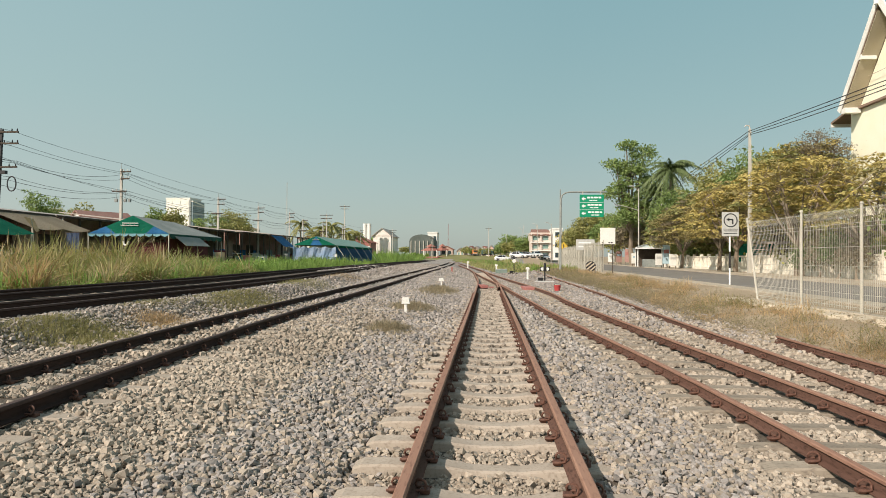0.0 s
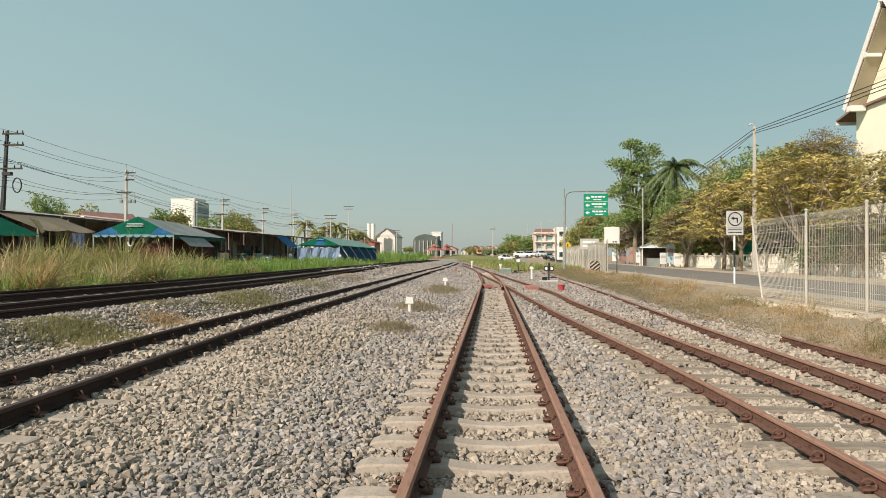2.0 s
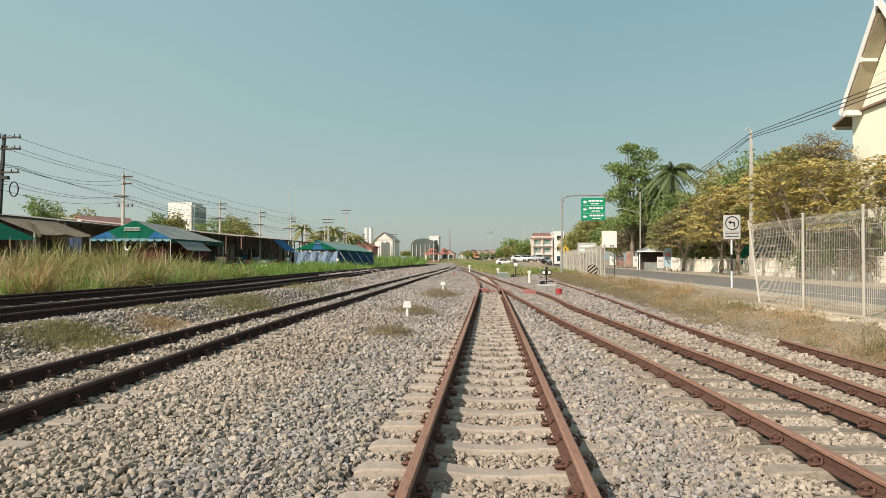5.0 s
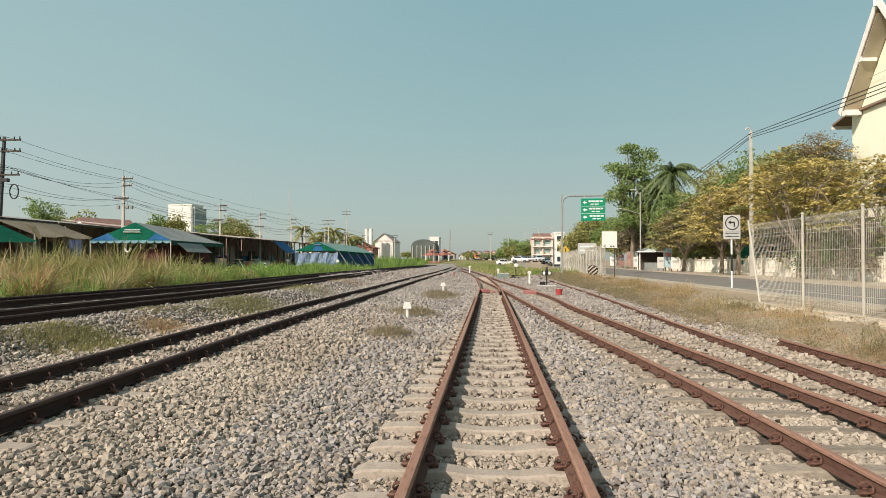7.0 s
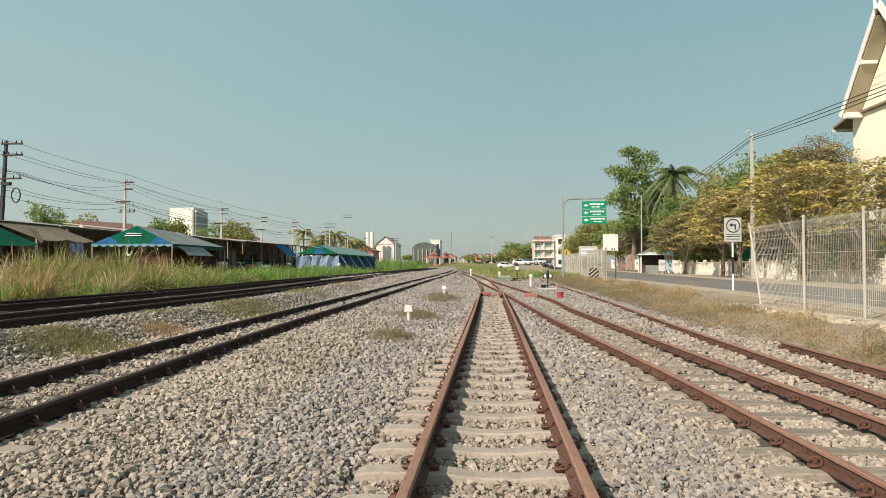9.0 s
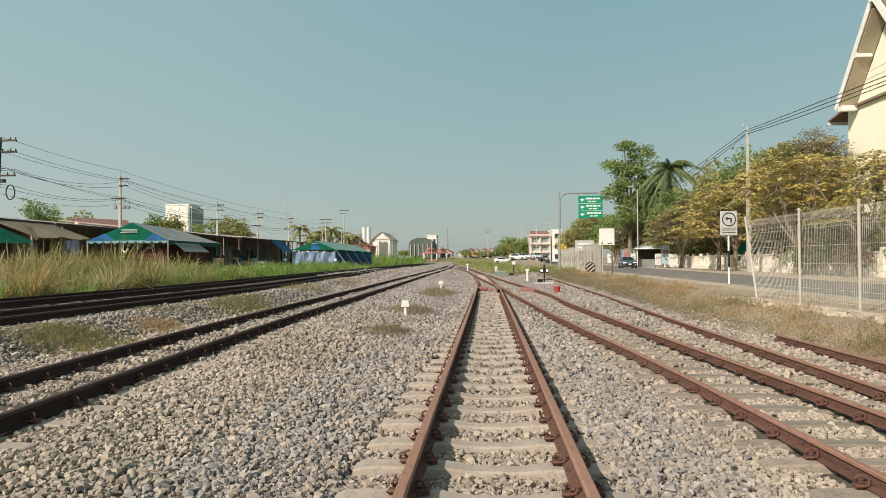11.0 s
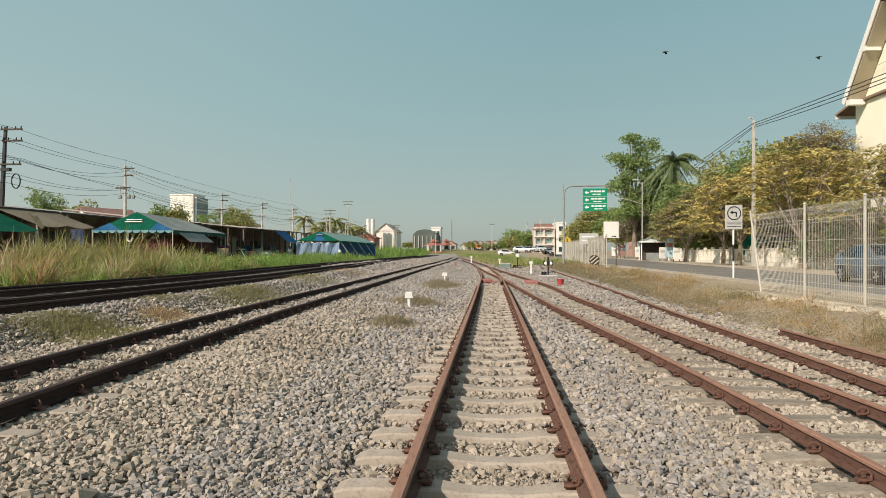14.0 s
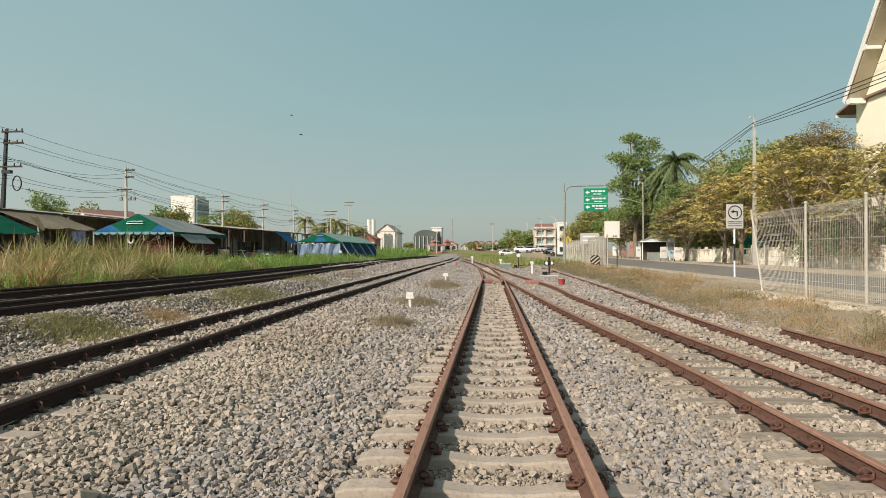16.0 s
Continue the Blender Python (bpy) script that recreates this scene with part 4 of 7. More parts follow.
street_trees()
tree("tall dark green tree with an open crown", (22.8, 104, 0.4), 5, 0.4, ((0, 0, 14, 3.0, 3, 3.0), (-2.4, 0, 11.5, 2.2, 2.4, 2.0), (1.6, 0, 17.4, 2.0, 2, 1.6), (-1, 0, 18.8, 1.6, 2, 1.3), (2.6, 0, 12, 2.2, 2.4, 2.2), (-2.6, 0, 15.5, 1.7, 2, 1.4), (0.5, 0, 9, 3.2, 3, 2.4), (-1.5, 0, 7, 2.6, 3, 2.0)), LEAF_GREEN, 300, 26, 0.5, 140, 0.5)
palm((27.0, 98, 0.4), 14.4, 46, 4.3, 141, "tall palm with drooping dark fronds", LEAF_DARK)
palm((26.0, 101, 0.4), 11.4, 34, 4.2, 142, "lower palm beside the tall palm", LEAF_DARK)
for n, (x, y, h, r) in enumerate(((27.5, 78, 12.5, 4.2), (29.5, 72, 13.0, 4.4), (27.5, 62, 11.5, 3.8), (26.5, 90, 11.0, 4.0), (31.5, 66, 12.0, 4.0))):
    tree("bushy green tree behind the school wall", (x, y, 0.4), h * 0.35, 0.3, ((0, 0, h * 0.72, r, r, h * 0.26), (-r * 0.5, -1, h * 0.55, r * 0.7, r * 0.7, h * 0.2), (r * 0.5, 1, h * 0.6, r * 0.7, r * 0.7, h * 0.22)), LEAF_GREEN if n % 2 else LEAF_MIXED, 280, 24, 0.42, 150 + n, 0.5, group="trees behind the wall")
shrubs = random.Random(19)
yy = 18.0
while yy < 112:
    x = float(WALL_LINE(yy)) + shrubs.uniform(2.0, 4.5)
    r, hh = shrubs.uniform(2.0, 2.8), shrubs.uniform(3.2, 5.2)
    tree("dense shady shrub behind the school wall", (x, yy, 0.4), 0.8, 0.12, ((0, 0, hh * 0.5, r, r, hh * 0.42), (r * 0.5, 0.5, hh * 0.75, r * 0.8, r * 0.8, hh * 0.28)), shrubs.choice((LEAF_GREEN, LEAF_MIXED, LEAF_BARE)), 110, 16, 0.42, 400 + int(yy), 0.45, 0.6, 0.4, "shrub", "shrubs behind the wall")
    yy += shrubs.uniform(3.0, 4.2)
for k, (y, hh, m) in enumerate(((35.0, 1.7, LEAF_BARE), (37.2, 2.1, LEAF_DARK), (39.6, 1.9, LEAF_BARE), (41.6, 1.5, LEAF_DARK))):
    tree("straggly dark bush growing against the school wall", (float(WALL_LINE(y)) - 0.95, y, 0.42), 0.5, 0.07, ((0, 0, hh * 0.6, 0.75, 1.0, hh * 0.4), (0.1, 0.5, hh * 0.85, 0.5, 0.7, hh * 0.3)), m, 60, 16, 0.2, 460 + k, 0.24, 0.7, 0.3, "bush", "bushes against the wall")
tree("half-bare greyish tree in front of the hall", (22.3, 45, 0.4), 5.5, 0.2, ((-0.3, 0, 9.0, 1.3, 1.3, 0.8), (-1.2, 0, 8.2, 1.3, 1.3, 0.8), (0.9, 0, 8.3, 1.2, 1.2, 0.8)), LEAF_BARE, 150, 16, 0.12, 160, 0.26)
for n, (x, y, h, r, m) in enumerate(((21.5, 150, 8.5, 3.4, LEAF_MIXED), (23.5, 148, 11, 4.5, LEAF_MIXED), (27, 140, 10, 4.5, LEAF_GREEN), (20.5, 160, 7.5, 2.8, LEAF_YELLOW), (24, 120, 7, 3.2, LEAF_MIXED), (25.5, 112, 8, 3.6, LEAF_BARE), (30, 130, 12, 5, LEAF_MIXED), (27.5, 106, 6.5, 3.2, LEAF_BARE))):
    tree("roadside tree with olive foliage beyond the sign", (x, y, 0.9 if y > 125 else 0.5), h * 0.3, 0.22, ((0, 0, h * 0.68, r, r, h * 0.3), (-r * 0.5, 0, h * 0.5, r * 0.7, r * 0.7, h * 0.22)), m, 200, 20, 0.6, 170 + n, 0.55, group="roadside trees")
for n, (x, y, h, r) in enumerate(((-79.0, 108, 12.4, 3.0), (-81.5, 115, 10.6, 3.2), (-72.0, 110, 10.4, 2.0), (-60.5, 138, 11.0, 4.0), (-55, 138, 10, 3.6), (-58, 142, 12.0, 4.0), (-59.5, 112, 10.0, 2.0), (-56.5, 112, 9.6, 1.8))):
    tree("leafy tree rising behind the market roofs", (x, y, 0.2), h * 0.45, 0.3, ((0, 0, h * 0.72, r, r, h * 0.27), (r * 0.4, 0, h * 0.6, r * 0.7, r * 0.7, h * 0.2)), LEAF_GREEN if n % 3 == 0 else LEAF_MIXED, 100, 20, 0.5, 190 + n, 0.5, group="trees behind the market")
for n, (x, y) in enumerate(((-44, 160), (-41.5, 158), (-45, 152), (-36, 162), (-38, 166), (-39.5, 160), (-34.5, 166))):
    palm((x, y, 0.3), 7.0 + n % 3, 24, 3.4, 200 + n, "bushy palm rising behind the market stalls", LEAF_MIXED)


# ---------- more materials ----------
CREAM = material("cream wall paint", ((0.87, 0.84, 0.66), (0.90, 0.88, 0.73), (0.80, 0.76, 0.58)), (0.6, 14), 0.85, 0, 0.15, 0.004)
WALL_PAINT = material("stained cream wall", ((0.76, 0.71, 0.60), (0.84, 0.80, 0.70), (0.50, 0.44, 0.34)), (0.9, 9), 0.9, 0, 0.2, 0.004)
WHITE = material("weathered white paint", ((0.76, 0.75, 0.70), (0.84, 0.83, 0.79), (0.58, 0.56, 0.50)), (1.2, 25), 0.8, 0, 0.15, 0.003)
ROOF_TILE = material("brown roof tile", ((0.22, 0.15, 0.11), (0.30, 0.21, 0.16), (0.13, 0.09, 0.07)), (1, 18), 0.85, 0, 0.5, 0.02)
ROOF_FADED = material("faded reddish roof tile", ((0.27, 0.155, 0.13), (0.35, 0.215, 0.185), (0.19, 0.105, 0.085)), (0.5, 9), 0.9, 0, 0.5, 0.02)
RED_ROOF = material("red roof tile", ((0.30, 0.115, 0.085), (0.37, 0.16, 0.125), (0.20, 0.075, 0.055)), (0.5, 9), 0.85, 0, 0.5, 0.02)
TIN = material("rusty tin roofing", ((0.36, 0.31, 0.27), (0.46, 0.42, 0.38), (0.25, 0.15, 0.10)), (0.5, 8), 0.6, 0.3, 0.4, 0.02)
STEEL = material("dull painted steel", ((0.24, 0.26, 0.25), (0.32, 0.34, 0.32), (0.16, 0.17, 0.16)), (2, 40), 0.7, 0.1, 0.1, 0.002)
GALV = material("galvanised steel", ((0.47, 0.445, 0.375), (0.56, 0.535, 0.465), (0.35, 0.325, 0.27)), (2, 40), 0.72, 0.15, 0.15, 0.002)
POLE_CONCRETE = material("pole concrete", ((0.46, 0.44, 0.39), (0.55, 0.53, 0.48), (0.36, 0.34, 0.29)), (1.5, 30), 0.9, 0, 0.2, 0.004)
TARP_GREEN = material("green canvas", ((0.008, 0.17, 0.105), (0.014, 0.23, 0.14), (0.006, 0.12, 0.07)), (1.2, 9), 0.95, 0, 0.3, 0.02)
TARP_BLUE = material("blue canvas", ((0.016, 0.088, 0.21), (0.032, 0.14, 0.29), (0.01, 0.055, 0.14)), (1.2, 9), 0.95, 0, 0.5, 0.04)
TARP_SKY = material("faded light blue tarpaulin", ((0.42, 0.57, 0.76), (0.60, 0.70, 0.82), (0.20, 0.36, 0.60)), (1.1, 7), 0.95, 0, 0.6, 0.06)
TARP_EDGE = material("faded teal canvas", ((0.14, 0.30, 0.36), (0.22, 0.38, 0.44), (0.08, 0.2, 0.26)), (1.2, 9), 0.95, 0, 0.3, 0.02)
TARP_MID = see_through(material("worn blue tarpaulin", ((0.06, 0.17, 0.36), (0.11, 0.25, 0.46), (0.03, 0.10, 0.24)), (0.8, 6), 0.95, 0, 0.5, 0.04), 0.25)
TARP_DEEP = material("dark green canvas", ((0.02, 0.075, 0.06), (0.035, 0.10, 0.08), (0.012, 0.05, 0.04)), (1.2, 9), 0.95, 0, 0.3, 0.02)
TARP_GREY = material("weathered grey canvas", ((0.22, 0.25, 0.24), (0.31, 0.33, 0.31), (0.15, 0.17, 0.16)), (0.8, 9), 0.95, 0, 0.4, 0.03)
TARP_TAN = material("tan tarpaulin", ((0.76, 0.63, 0.47), (0.86, 0.74, 0.58), (0.58, 0.44, 0.30)), (0.9, 9), 0.95, 0, 0.4, 0.03)
for cloth, share in ((TARP_TAN, 0.7), (TARP_GREEN, 0.52), (TARP_SKY, 0.3)):
    see_through(cloth, share)
TARP_SKIN = see_through(material("pale torn canvas", ((0.62, 0.50, 0.33), (0.74, 0.63, 0.45), (0.44, 0.33, 0.2)), (0.9, 9), 0.95), 0.4)
DARK_CLOTH = material("maroon cloth", ((0.08, 0.02, 0.025), (0.13, 0.04, 0.045), (0.05, 0.015, 0.02)), (1.5, 12), 0.9, 0, 0.3, 0.02)
PINK_BOARD = material("faded pink boarding", ((0.36, 0.21, 0.18), (0.46, 0.30, 0.26), (0.22, 0.12, 0.10)), (0.8, 9), 0.9)
STALL_BACK = material("dusty brown boarding", ((0.30, 0.23, 0.18), (0.40, 0.32, 0.26), (0.18, 0.13, 0.10)), (0.8, 9), 0.9)
DARK_WOOD = material("dark stall timber", ((0.07, 0.055, 0.045), (0.11, 0.09, 0.07), (0.04, 0.03, 0.025)), (1.5, 25), 0.9, 0, 0.3, 0.005)
BLACK = plain("black paint", (0.02, 0.02, 0.022), 0.45)
RED_PAINT = material("faded red paint", ((0.42, 0.045, 0.045), (0.52, 0.08, 0.075), (0.28, 0.04, 0.035)), (4, 40), 0.6, 0, 0.2, 0.003)
PINK_RED = material("faded red oxide paint", ((0.34, 0.125, 0.11), (0.42, 0.18, 0.155), (0.22, 0.09, 0.075)), (3, 30), 0.75, 0, 0.2, 0.003)
SIGN_GREEN = plain("road sign green", (0.0, 0.26, 0.14), 0.4)
SIGN_WHITE = plain("road sign white", (0.82, 0.82, 0.80), 0.45)
YELLOW = plain("road sign yellow", (0.60, 0.40, 0.05), 0.6)
GREY_BOARD = plain("grey sign board", (0.50, 0.50, 0.48), 0.6)
BRICK_PINK = material("pink plaster", ((0.60, 0.40, 0.33), (0.68, 0.48, 0.40), (0.48, 0.30, 0.25)), (0.8, 9), 0.9, 0, 0.2, 0.005)
GREY_WALL = material("grey plaster", ((0.30, 0.32, 0.31), (0.38, 0.40, 0.39), (0.22, 0.24, 0.23)), (0.4, 6), 0.9, 0, 0.2, 0.005)
WINDOW = glass("dark window glass", (0.06, 0.09, 0.10))
CAR_GLASS = glass("tinted car glass", (0.012, 0.014, 0.016))
CAR_GLASS.node_tree.nodes["Principled BSDF"].inputs["Transmission Weight"].default_value = 0.0
CABLE = plain("black cable", (0.03, 0.03, 0.032), 0.6)
RUBBER = plain("tyre rubber", (0.025, 0.025, 0.025), 0.85)
ALLOY = plain("alloy rim", (0.45, 0.45, 0.46), 0.3, 0.8)


def bm_box(c, s, turn=None, bevel=0.0):
    bm = bmesh.new()
    box(bm, c, s, turn, bevel)
    return bm


def bm_rod(a, b, ra, rb=None, n=10):
    bm = bmesh.new()
    rod(bm, a, b, ra, rb, n)
    return bm


def bm_pipe(pts, r, n=6):
    bm = bmesh.new()
    pipe(bm, pts, r, n)
    return bm


def bm_slab(pts, thick):
    bm = bmesh.new()
    slab(bm, pts, thick)
    return bm


# ---------- the hall with the tall gable ----------
# beige kept dark to paint the eave's shade, since low sun grazes the boards
SOFFIT_SHADED = material("soffit boards with eave shade", ((0.44, 0.385, 0.28), (0.53, 0.47, 0.35), (0.34, 0.29, 0.21)), (0.8, 14), 0.9)


def hall():
    t = thing("assembly_hall", "cream hall with a steep gabled roof and white bargeboards", "building", (25.0, 41.4, 0.4))
    # local x runs away from the road, y along it; the ridge runs along x
    half, wall_h, apex = 5.0, 11.2, 16.9
    body = bmesh.new()
    box(body, (9, 0, wall_h / 2), (18, half * 2, wall_h))
    part("wall", body, CREAM, t)
    gable = bmesh.new()
    slab(gable, [(0.02, 4.1, wall_h), (0.02, -4.1, wall_h), (0.02, 0, apex - 0.3)], 0.3)
    part("gable", gable, CREAM, t, "cream boarded gable")
    for k in (2, 5):
        z = wall_h + 0.2 + k * 0.85
        w = 4.1 * (apex - 0.3 - z) / (apex - wall_h - 0.3)
        if w > 0.2:
            part("board_joint", bm_box((-0.29, 0, z), (0.02, w * 1.9, 0.03)), SAND, t)
    for s in (1, -1):
        part("roof", bm_slab([(-1.05, s * 4.25, wall_h + 0.02), (18.6, s * 4.25, wall_h + 0.02), (18.6, 0, apex), (-1.05, 0, apex)], 0.16 * s), ROOF_TILE, t, "brown tiled roof slope")
        part("soffit", bm_slab([(-1.04, s * 4.18, wall_h - 0.1), (0.0, s * 4.18, wall_h - 0.1), (0.0, s * 0.15, apex - 0.38), (-1.04, s * 0.15, apex - 0.38)], 0.05 * s), SOFFIT_SHADED, t, "boarded soffit, eave shade in its beige colour")
        barge = bmesh.new()
        a, b = Vector((-1.1, s * 4.35, wall_h - 0.12)), Vector((-1.1, 0, apex + 0.15))
        d = (b - a).normalized()
        q = Vector((0, -d.z, d.y)) * (0.3 if s > 0 else -0.3)
        slab(barge, [a, b, b - q.normalized() * 0.42, a - q.normalized() * 0.42], 0.1)
        part("bargeboard", barge, WHITE, t, "white bargeboard")
        part("soffit_beam", bm_box((-0.6, s * 2.0, wall_h + 3.0), (0.95, 0.35, 0.3)), WHITE, t, "white beam end under the eave")
        part("eave_bracket", bm_box((-0.6, s * 3.9, wall_h - 0.05), (1.0, 0.5, 0.35)), WHITE, t, "white bracket at the foot of the gable")
        part("pent_roof", bm_slab([(-0.25, s * 4.4, wall_h + 0.25), (17.8, s * 4.4, wall_h + 0.25), (17.8, s * 7.15, wall_h - 0.3), (-0.25, s * 7.15, wall_h - 0.3)], 0.14 * -s), ROOF_TILE, t, "low side roof")
        part("pent_fascia", bm_box((8.8, s * 7.15, wall_h - 0.4), (18.1, 0.08, 0.24)), WHITE, t, "white fascia of the side roof")
    finial = bmesh.new()
    rod(finial, (-1.2, 0, apex), (-1.35, 0, apex + 0.9), 0.14, 0.04, 8)
    rod(finial, (-1.35, 0, apex + 0.9), (-1.2, 0, apex + 2.0), 0.05, 0.01, 8)
    part("finial", finial, WHITE, t, "slender white finial")
    part("moulding", bm_box((-0.1, 0, wall_h + 0.12), (0.35, half * 2 + 0.3, 0.14)), ROOF_TILE, t, "dark moulding under the gable")
    for k in range(2):
        for yy in (-1.9, 1.6):
            w = part("window", bm_box((-0.03, yy, 2.2 + 3.8 * k), (0.12, 1.3, 1.7)), WHITE, t)
            part("pane", bm_box((-0.1, yy, 2.2 + 3.8 * k), (0.03, 1.1, 1.5)), WINDOW, w)


hall()


# ---------- mesh fence ----------
def panel_mesh(width, height, shear=0.0):
    bm = bmesh.new()
    n = int(width / 0.07)
    for k in range(1, n):
        y = width * k / n
        zz = [0.06, height - 0.36, height - 0.24, height - 0.1, height - 0.02, height - 0.22]
        xx = [0, 0, 0.02, -0.09, -0.02, 0.06]
        pipe(bm, [(x, y + shear * z / height * (y / width), z) for x, z in zip(xx, zz)], 0.0044, 4)
    for z in (0.12, 0.42, 0.9, 1.05, 1.5, 1.95, height - 0.36, height - 0.05):
        if z < height:
            pipe(bm, [(0.008, 0.02, z), (0.008, width - 0.02 + shear * z / height, z)], 0.006, 4)
    return mesh_of("mesh_panel", bm, GALV)


def fence(label, x, ys, z, height, slope=0.0, lean_last=0.0):
    t = thing("mesh_fence", label, "fence", (0, 0, 0), group="mesh fences")
    for n, y in enumerate(ys):
        lean = lean_last if n == len(ys) - 1 else 0
        px = x + slope * y
        bm = bmesh.new()
        rod(bm, (px, y, z - 0.2), (px, y + lean, z + height + 0.06), 0.034, 0.034, 8)
        post = part("post", bm, GALV, t)
        part("post_cap", bm_rod((px, y + lean, z + height + 0.055), (px, y + lean * 1.02, z + height + 0.1), 0.05, 0.03, 8), GALV, post)
    shared = panel_mesh(ys[1] - ys[0], height)
    for n, y in enumerate(ys[:-1]):
        last = n == len(ys) - 2 and lean_last
        p = new("mesh_panel", panel_mesh(ys[-1] - ys[-2], height, lean_last) if last else shared)
        p.parent = t
        p.matrix_basis = pose(x + slope * y, y, z, 0, 0, -math.degrees(math.atan(slope)))
    footing = bm_box((x + 0.05 + slope * (ys[0] + ys[-1]) / 2, (ys[0] + ys[-1]) / 2, z - 0.1), (0.35, ys[-1] - ys[0] + 0.6, 0.22), Matrix.Rotation(-math.atan(slope), 3, "Z"), 0.02)
    part("footing", footing, SAND, t, "broken pale concrete footing")


fence("tall galvanised mesh fence with rolled top and leaning end post", 8.68, [7.4, 9.9, 12.4, 14.95, 17.55, 20.05], 0.25, 2.40, -0.03, 0.85)
fence("galvanised mesh fence running along the road", 8.05, [54.5 + 2.5 * k for k in range(19)], 0.3, 2.6, 0.027)


# ---------- road signs ----------
def turn_sign(place):
    t = thing("traffic_sign", "square no-turn road sign on a black and white post", "traffic sign", place, 4)
    for k, (z0, z1, m) in enumerate(((0, 0.75, SIGN_WHITE), (0.75, 1.5, BLACK), (1.5, 2.3, SIGN_WHITE))):
        part("post", bm_rod((0, 0, z0 - (0.2 if k == 0 else 0)), (0, 0, z1), 0.04, 0.04, 10), m, t, "white painted post band" if m is SIGN_WHITE else "black painted post band")
    board = part("sign_board", bm_box((0, -0.05, 2.72), (0.76, 0.03, 1.08), None, 0.01), plain("dusty white sign", (0.50, 0.50, 0.47), 0.7), t, "dusty white board with a black ring")
    ring = bmesh.new()
    pipe(ring, [(0.29 * math.cos(a * math.tau / 28), -0.07, 2.9 + 0.29 * math.sin(a * math.tau / 28)) for a in range(29)], 0.022, 6)
    part("ring", ring, BLACK, board)
    arrow = bmesh.new()
    slab(arrow, [(0.07, -0.068, 2.72), (0.13, -0.068, 2.72), (0.13, -0.068, 2.96), (-0.05, -0.068, 2.96), (-0.05, -0.068, 3.02), (-0.18, -0.068, 2.93), (-0.05, -0.068, 2.84), (-0.05, -0.068, 2.90), (0.07, -0.068, 2.90)], 0.008)
    part("arrow", arrow, BLACK, board, "black left-turn arrow")
    for z in (2.5, 2.42, 2.3):
        part("writing_bar", bm_box((0, -0.069, z), (0.6 if z < 2.5 else 0.66, 0.006, 0.03 if z < 2.5 else 0.02)), BLACK, board)


turn_sign((10.75, 29.7, 0.3))


def direction_sign(place):
    t = thing("direction_sign", "green overhead direction sign on a curved steel gantry", "road sign", place)
    pts = [(0, 0, -0.2), (0, 0, 7.6), (0.12, 0, 8.05), (0.45, 0, 8.3), (0.9, 0, 8.38), (4.5, 0, 8.4)]
    part("mast", bm_pipe(pts, 0.08, 10), STEEL, t)
    part("mast_pole", bm_rod((-0.05, 0.25, -0.2), (-0.05, 0.25, 8.7), 0.08, 0.06, 8), STEEL, t, "slim steel pole behind the mast")
    board = part("sign_board", bm_box((3.1, -0.14, 6.95), (2.45, 0.06, 2.3), None, 0.02), SIGN_GREEN, t, "green board with three white rows")
    for k in range(3):
        z = 7.68 - 0.75 * k
        if k:
            part("divider", bm_box((3.1, -0.175, z + 0.37), (2.4, 0.012, 0.03)), SIGN_WHITE, board)
        ar = bmesh.new()
        slab(ar, [(2.05, -0.18, z), (2.28, -0.18, z + 0.2), (2.28, -0.18, z + 0.07), (2.48, -0.18, z + 0.07), (2.48, -0.18, z - 0.07), (2.28, -0.18, z - 0.07), (2.28, -0.18, z - 0.2)], 0.012)
        part("arrow", ar, SIGN_WHITE, board, "white left arrow")
        for bx, bw in ((2.78, 0.3), (3.12, 0.26), (3.52, 0.4), (3.92, 0.26)):
            part("writing_bar", bm_box((bx + 0.05 * k, -0.178, z + 0.12), (bw, 0.012, 0.17)), SIGN_WHITE, board)
        for bx, bw in ((3.0, 0.34), (3.45, 0.42)):
            part("writing_bar", bm_box((bx + 0.1 * k, -0.178, z - 0.17), (bw, 0.012, 0.1)), SIGN_WHITE, board)
    for x in (2.2, 4.0):
        part("bracket", bm_box((x, -0.06, 7.6), (0.08, 0.1, 1.7)), GALV, t)


direction_sign((7.42, 67, -0.1))


def notice_board(place):
    t = thing("notice_board", "blank white board on two dark legs", "notice board", place)
    for x in (-0.42, 0.42):
        part("leg", bm_box((x, 0, 1.6), (0.07, 0.07, 3.6)), DARK_WOOD, t)
    part("board", bm_box((0, -0.06, 3.05), (1.25, 0.05, 1.38), None, 0.01), WHITE, t)
    for x in (-0.4, 0.12, 0.32):
        part("writing_bar", bm_box((x, -0.09, 2.5), (0.14, 0.006, 0.1)), BLACK, t)


notice_board((9.97, 55, 0.3))


def chevron(place):
    t = thing("chevron_board", "round dark hazard board with pale slanting stripes", "hazard board", place, -12)
    for x in (-0.3, 0.35):
        part("leg", bm_box((x, 0.05, 0.16), (0.07, 0.05, 0.5)), DARK_WOOD, t)
    part("board", bm_rod((0, -0.02, 0.5), (0, 0.02, 0.5), 0.45, 0.45, 20), BLACK, t)
    for u in (-0.26, 0.0, 0.26):
        h = math.sqrt(0.42 ** 2 - u ** 2)
        part("stripe", bm_box((u * 0.64, -0.026, 0.5 - u * 0.77), (0.12, 0.008, 1.9 * h), Matrix.Rotation(radians(50), 3, "Y")), SAND, t)


chevron((8.9, 57, 0.28))


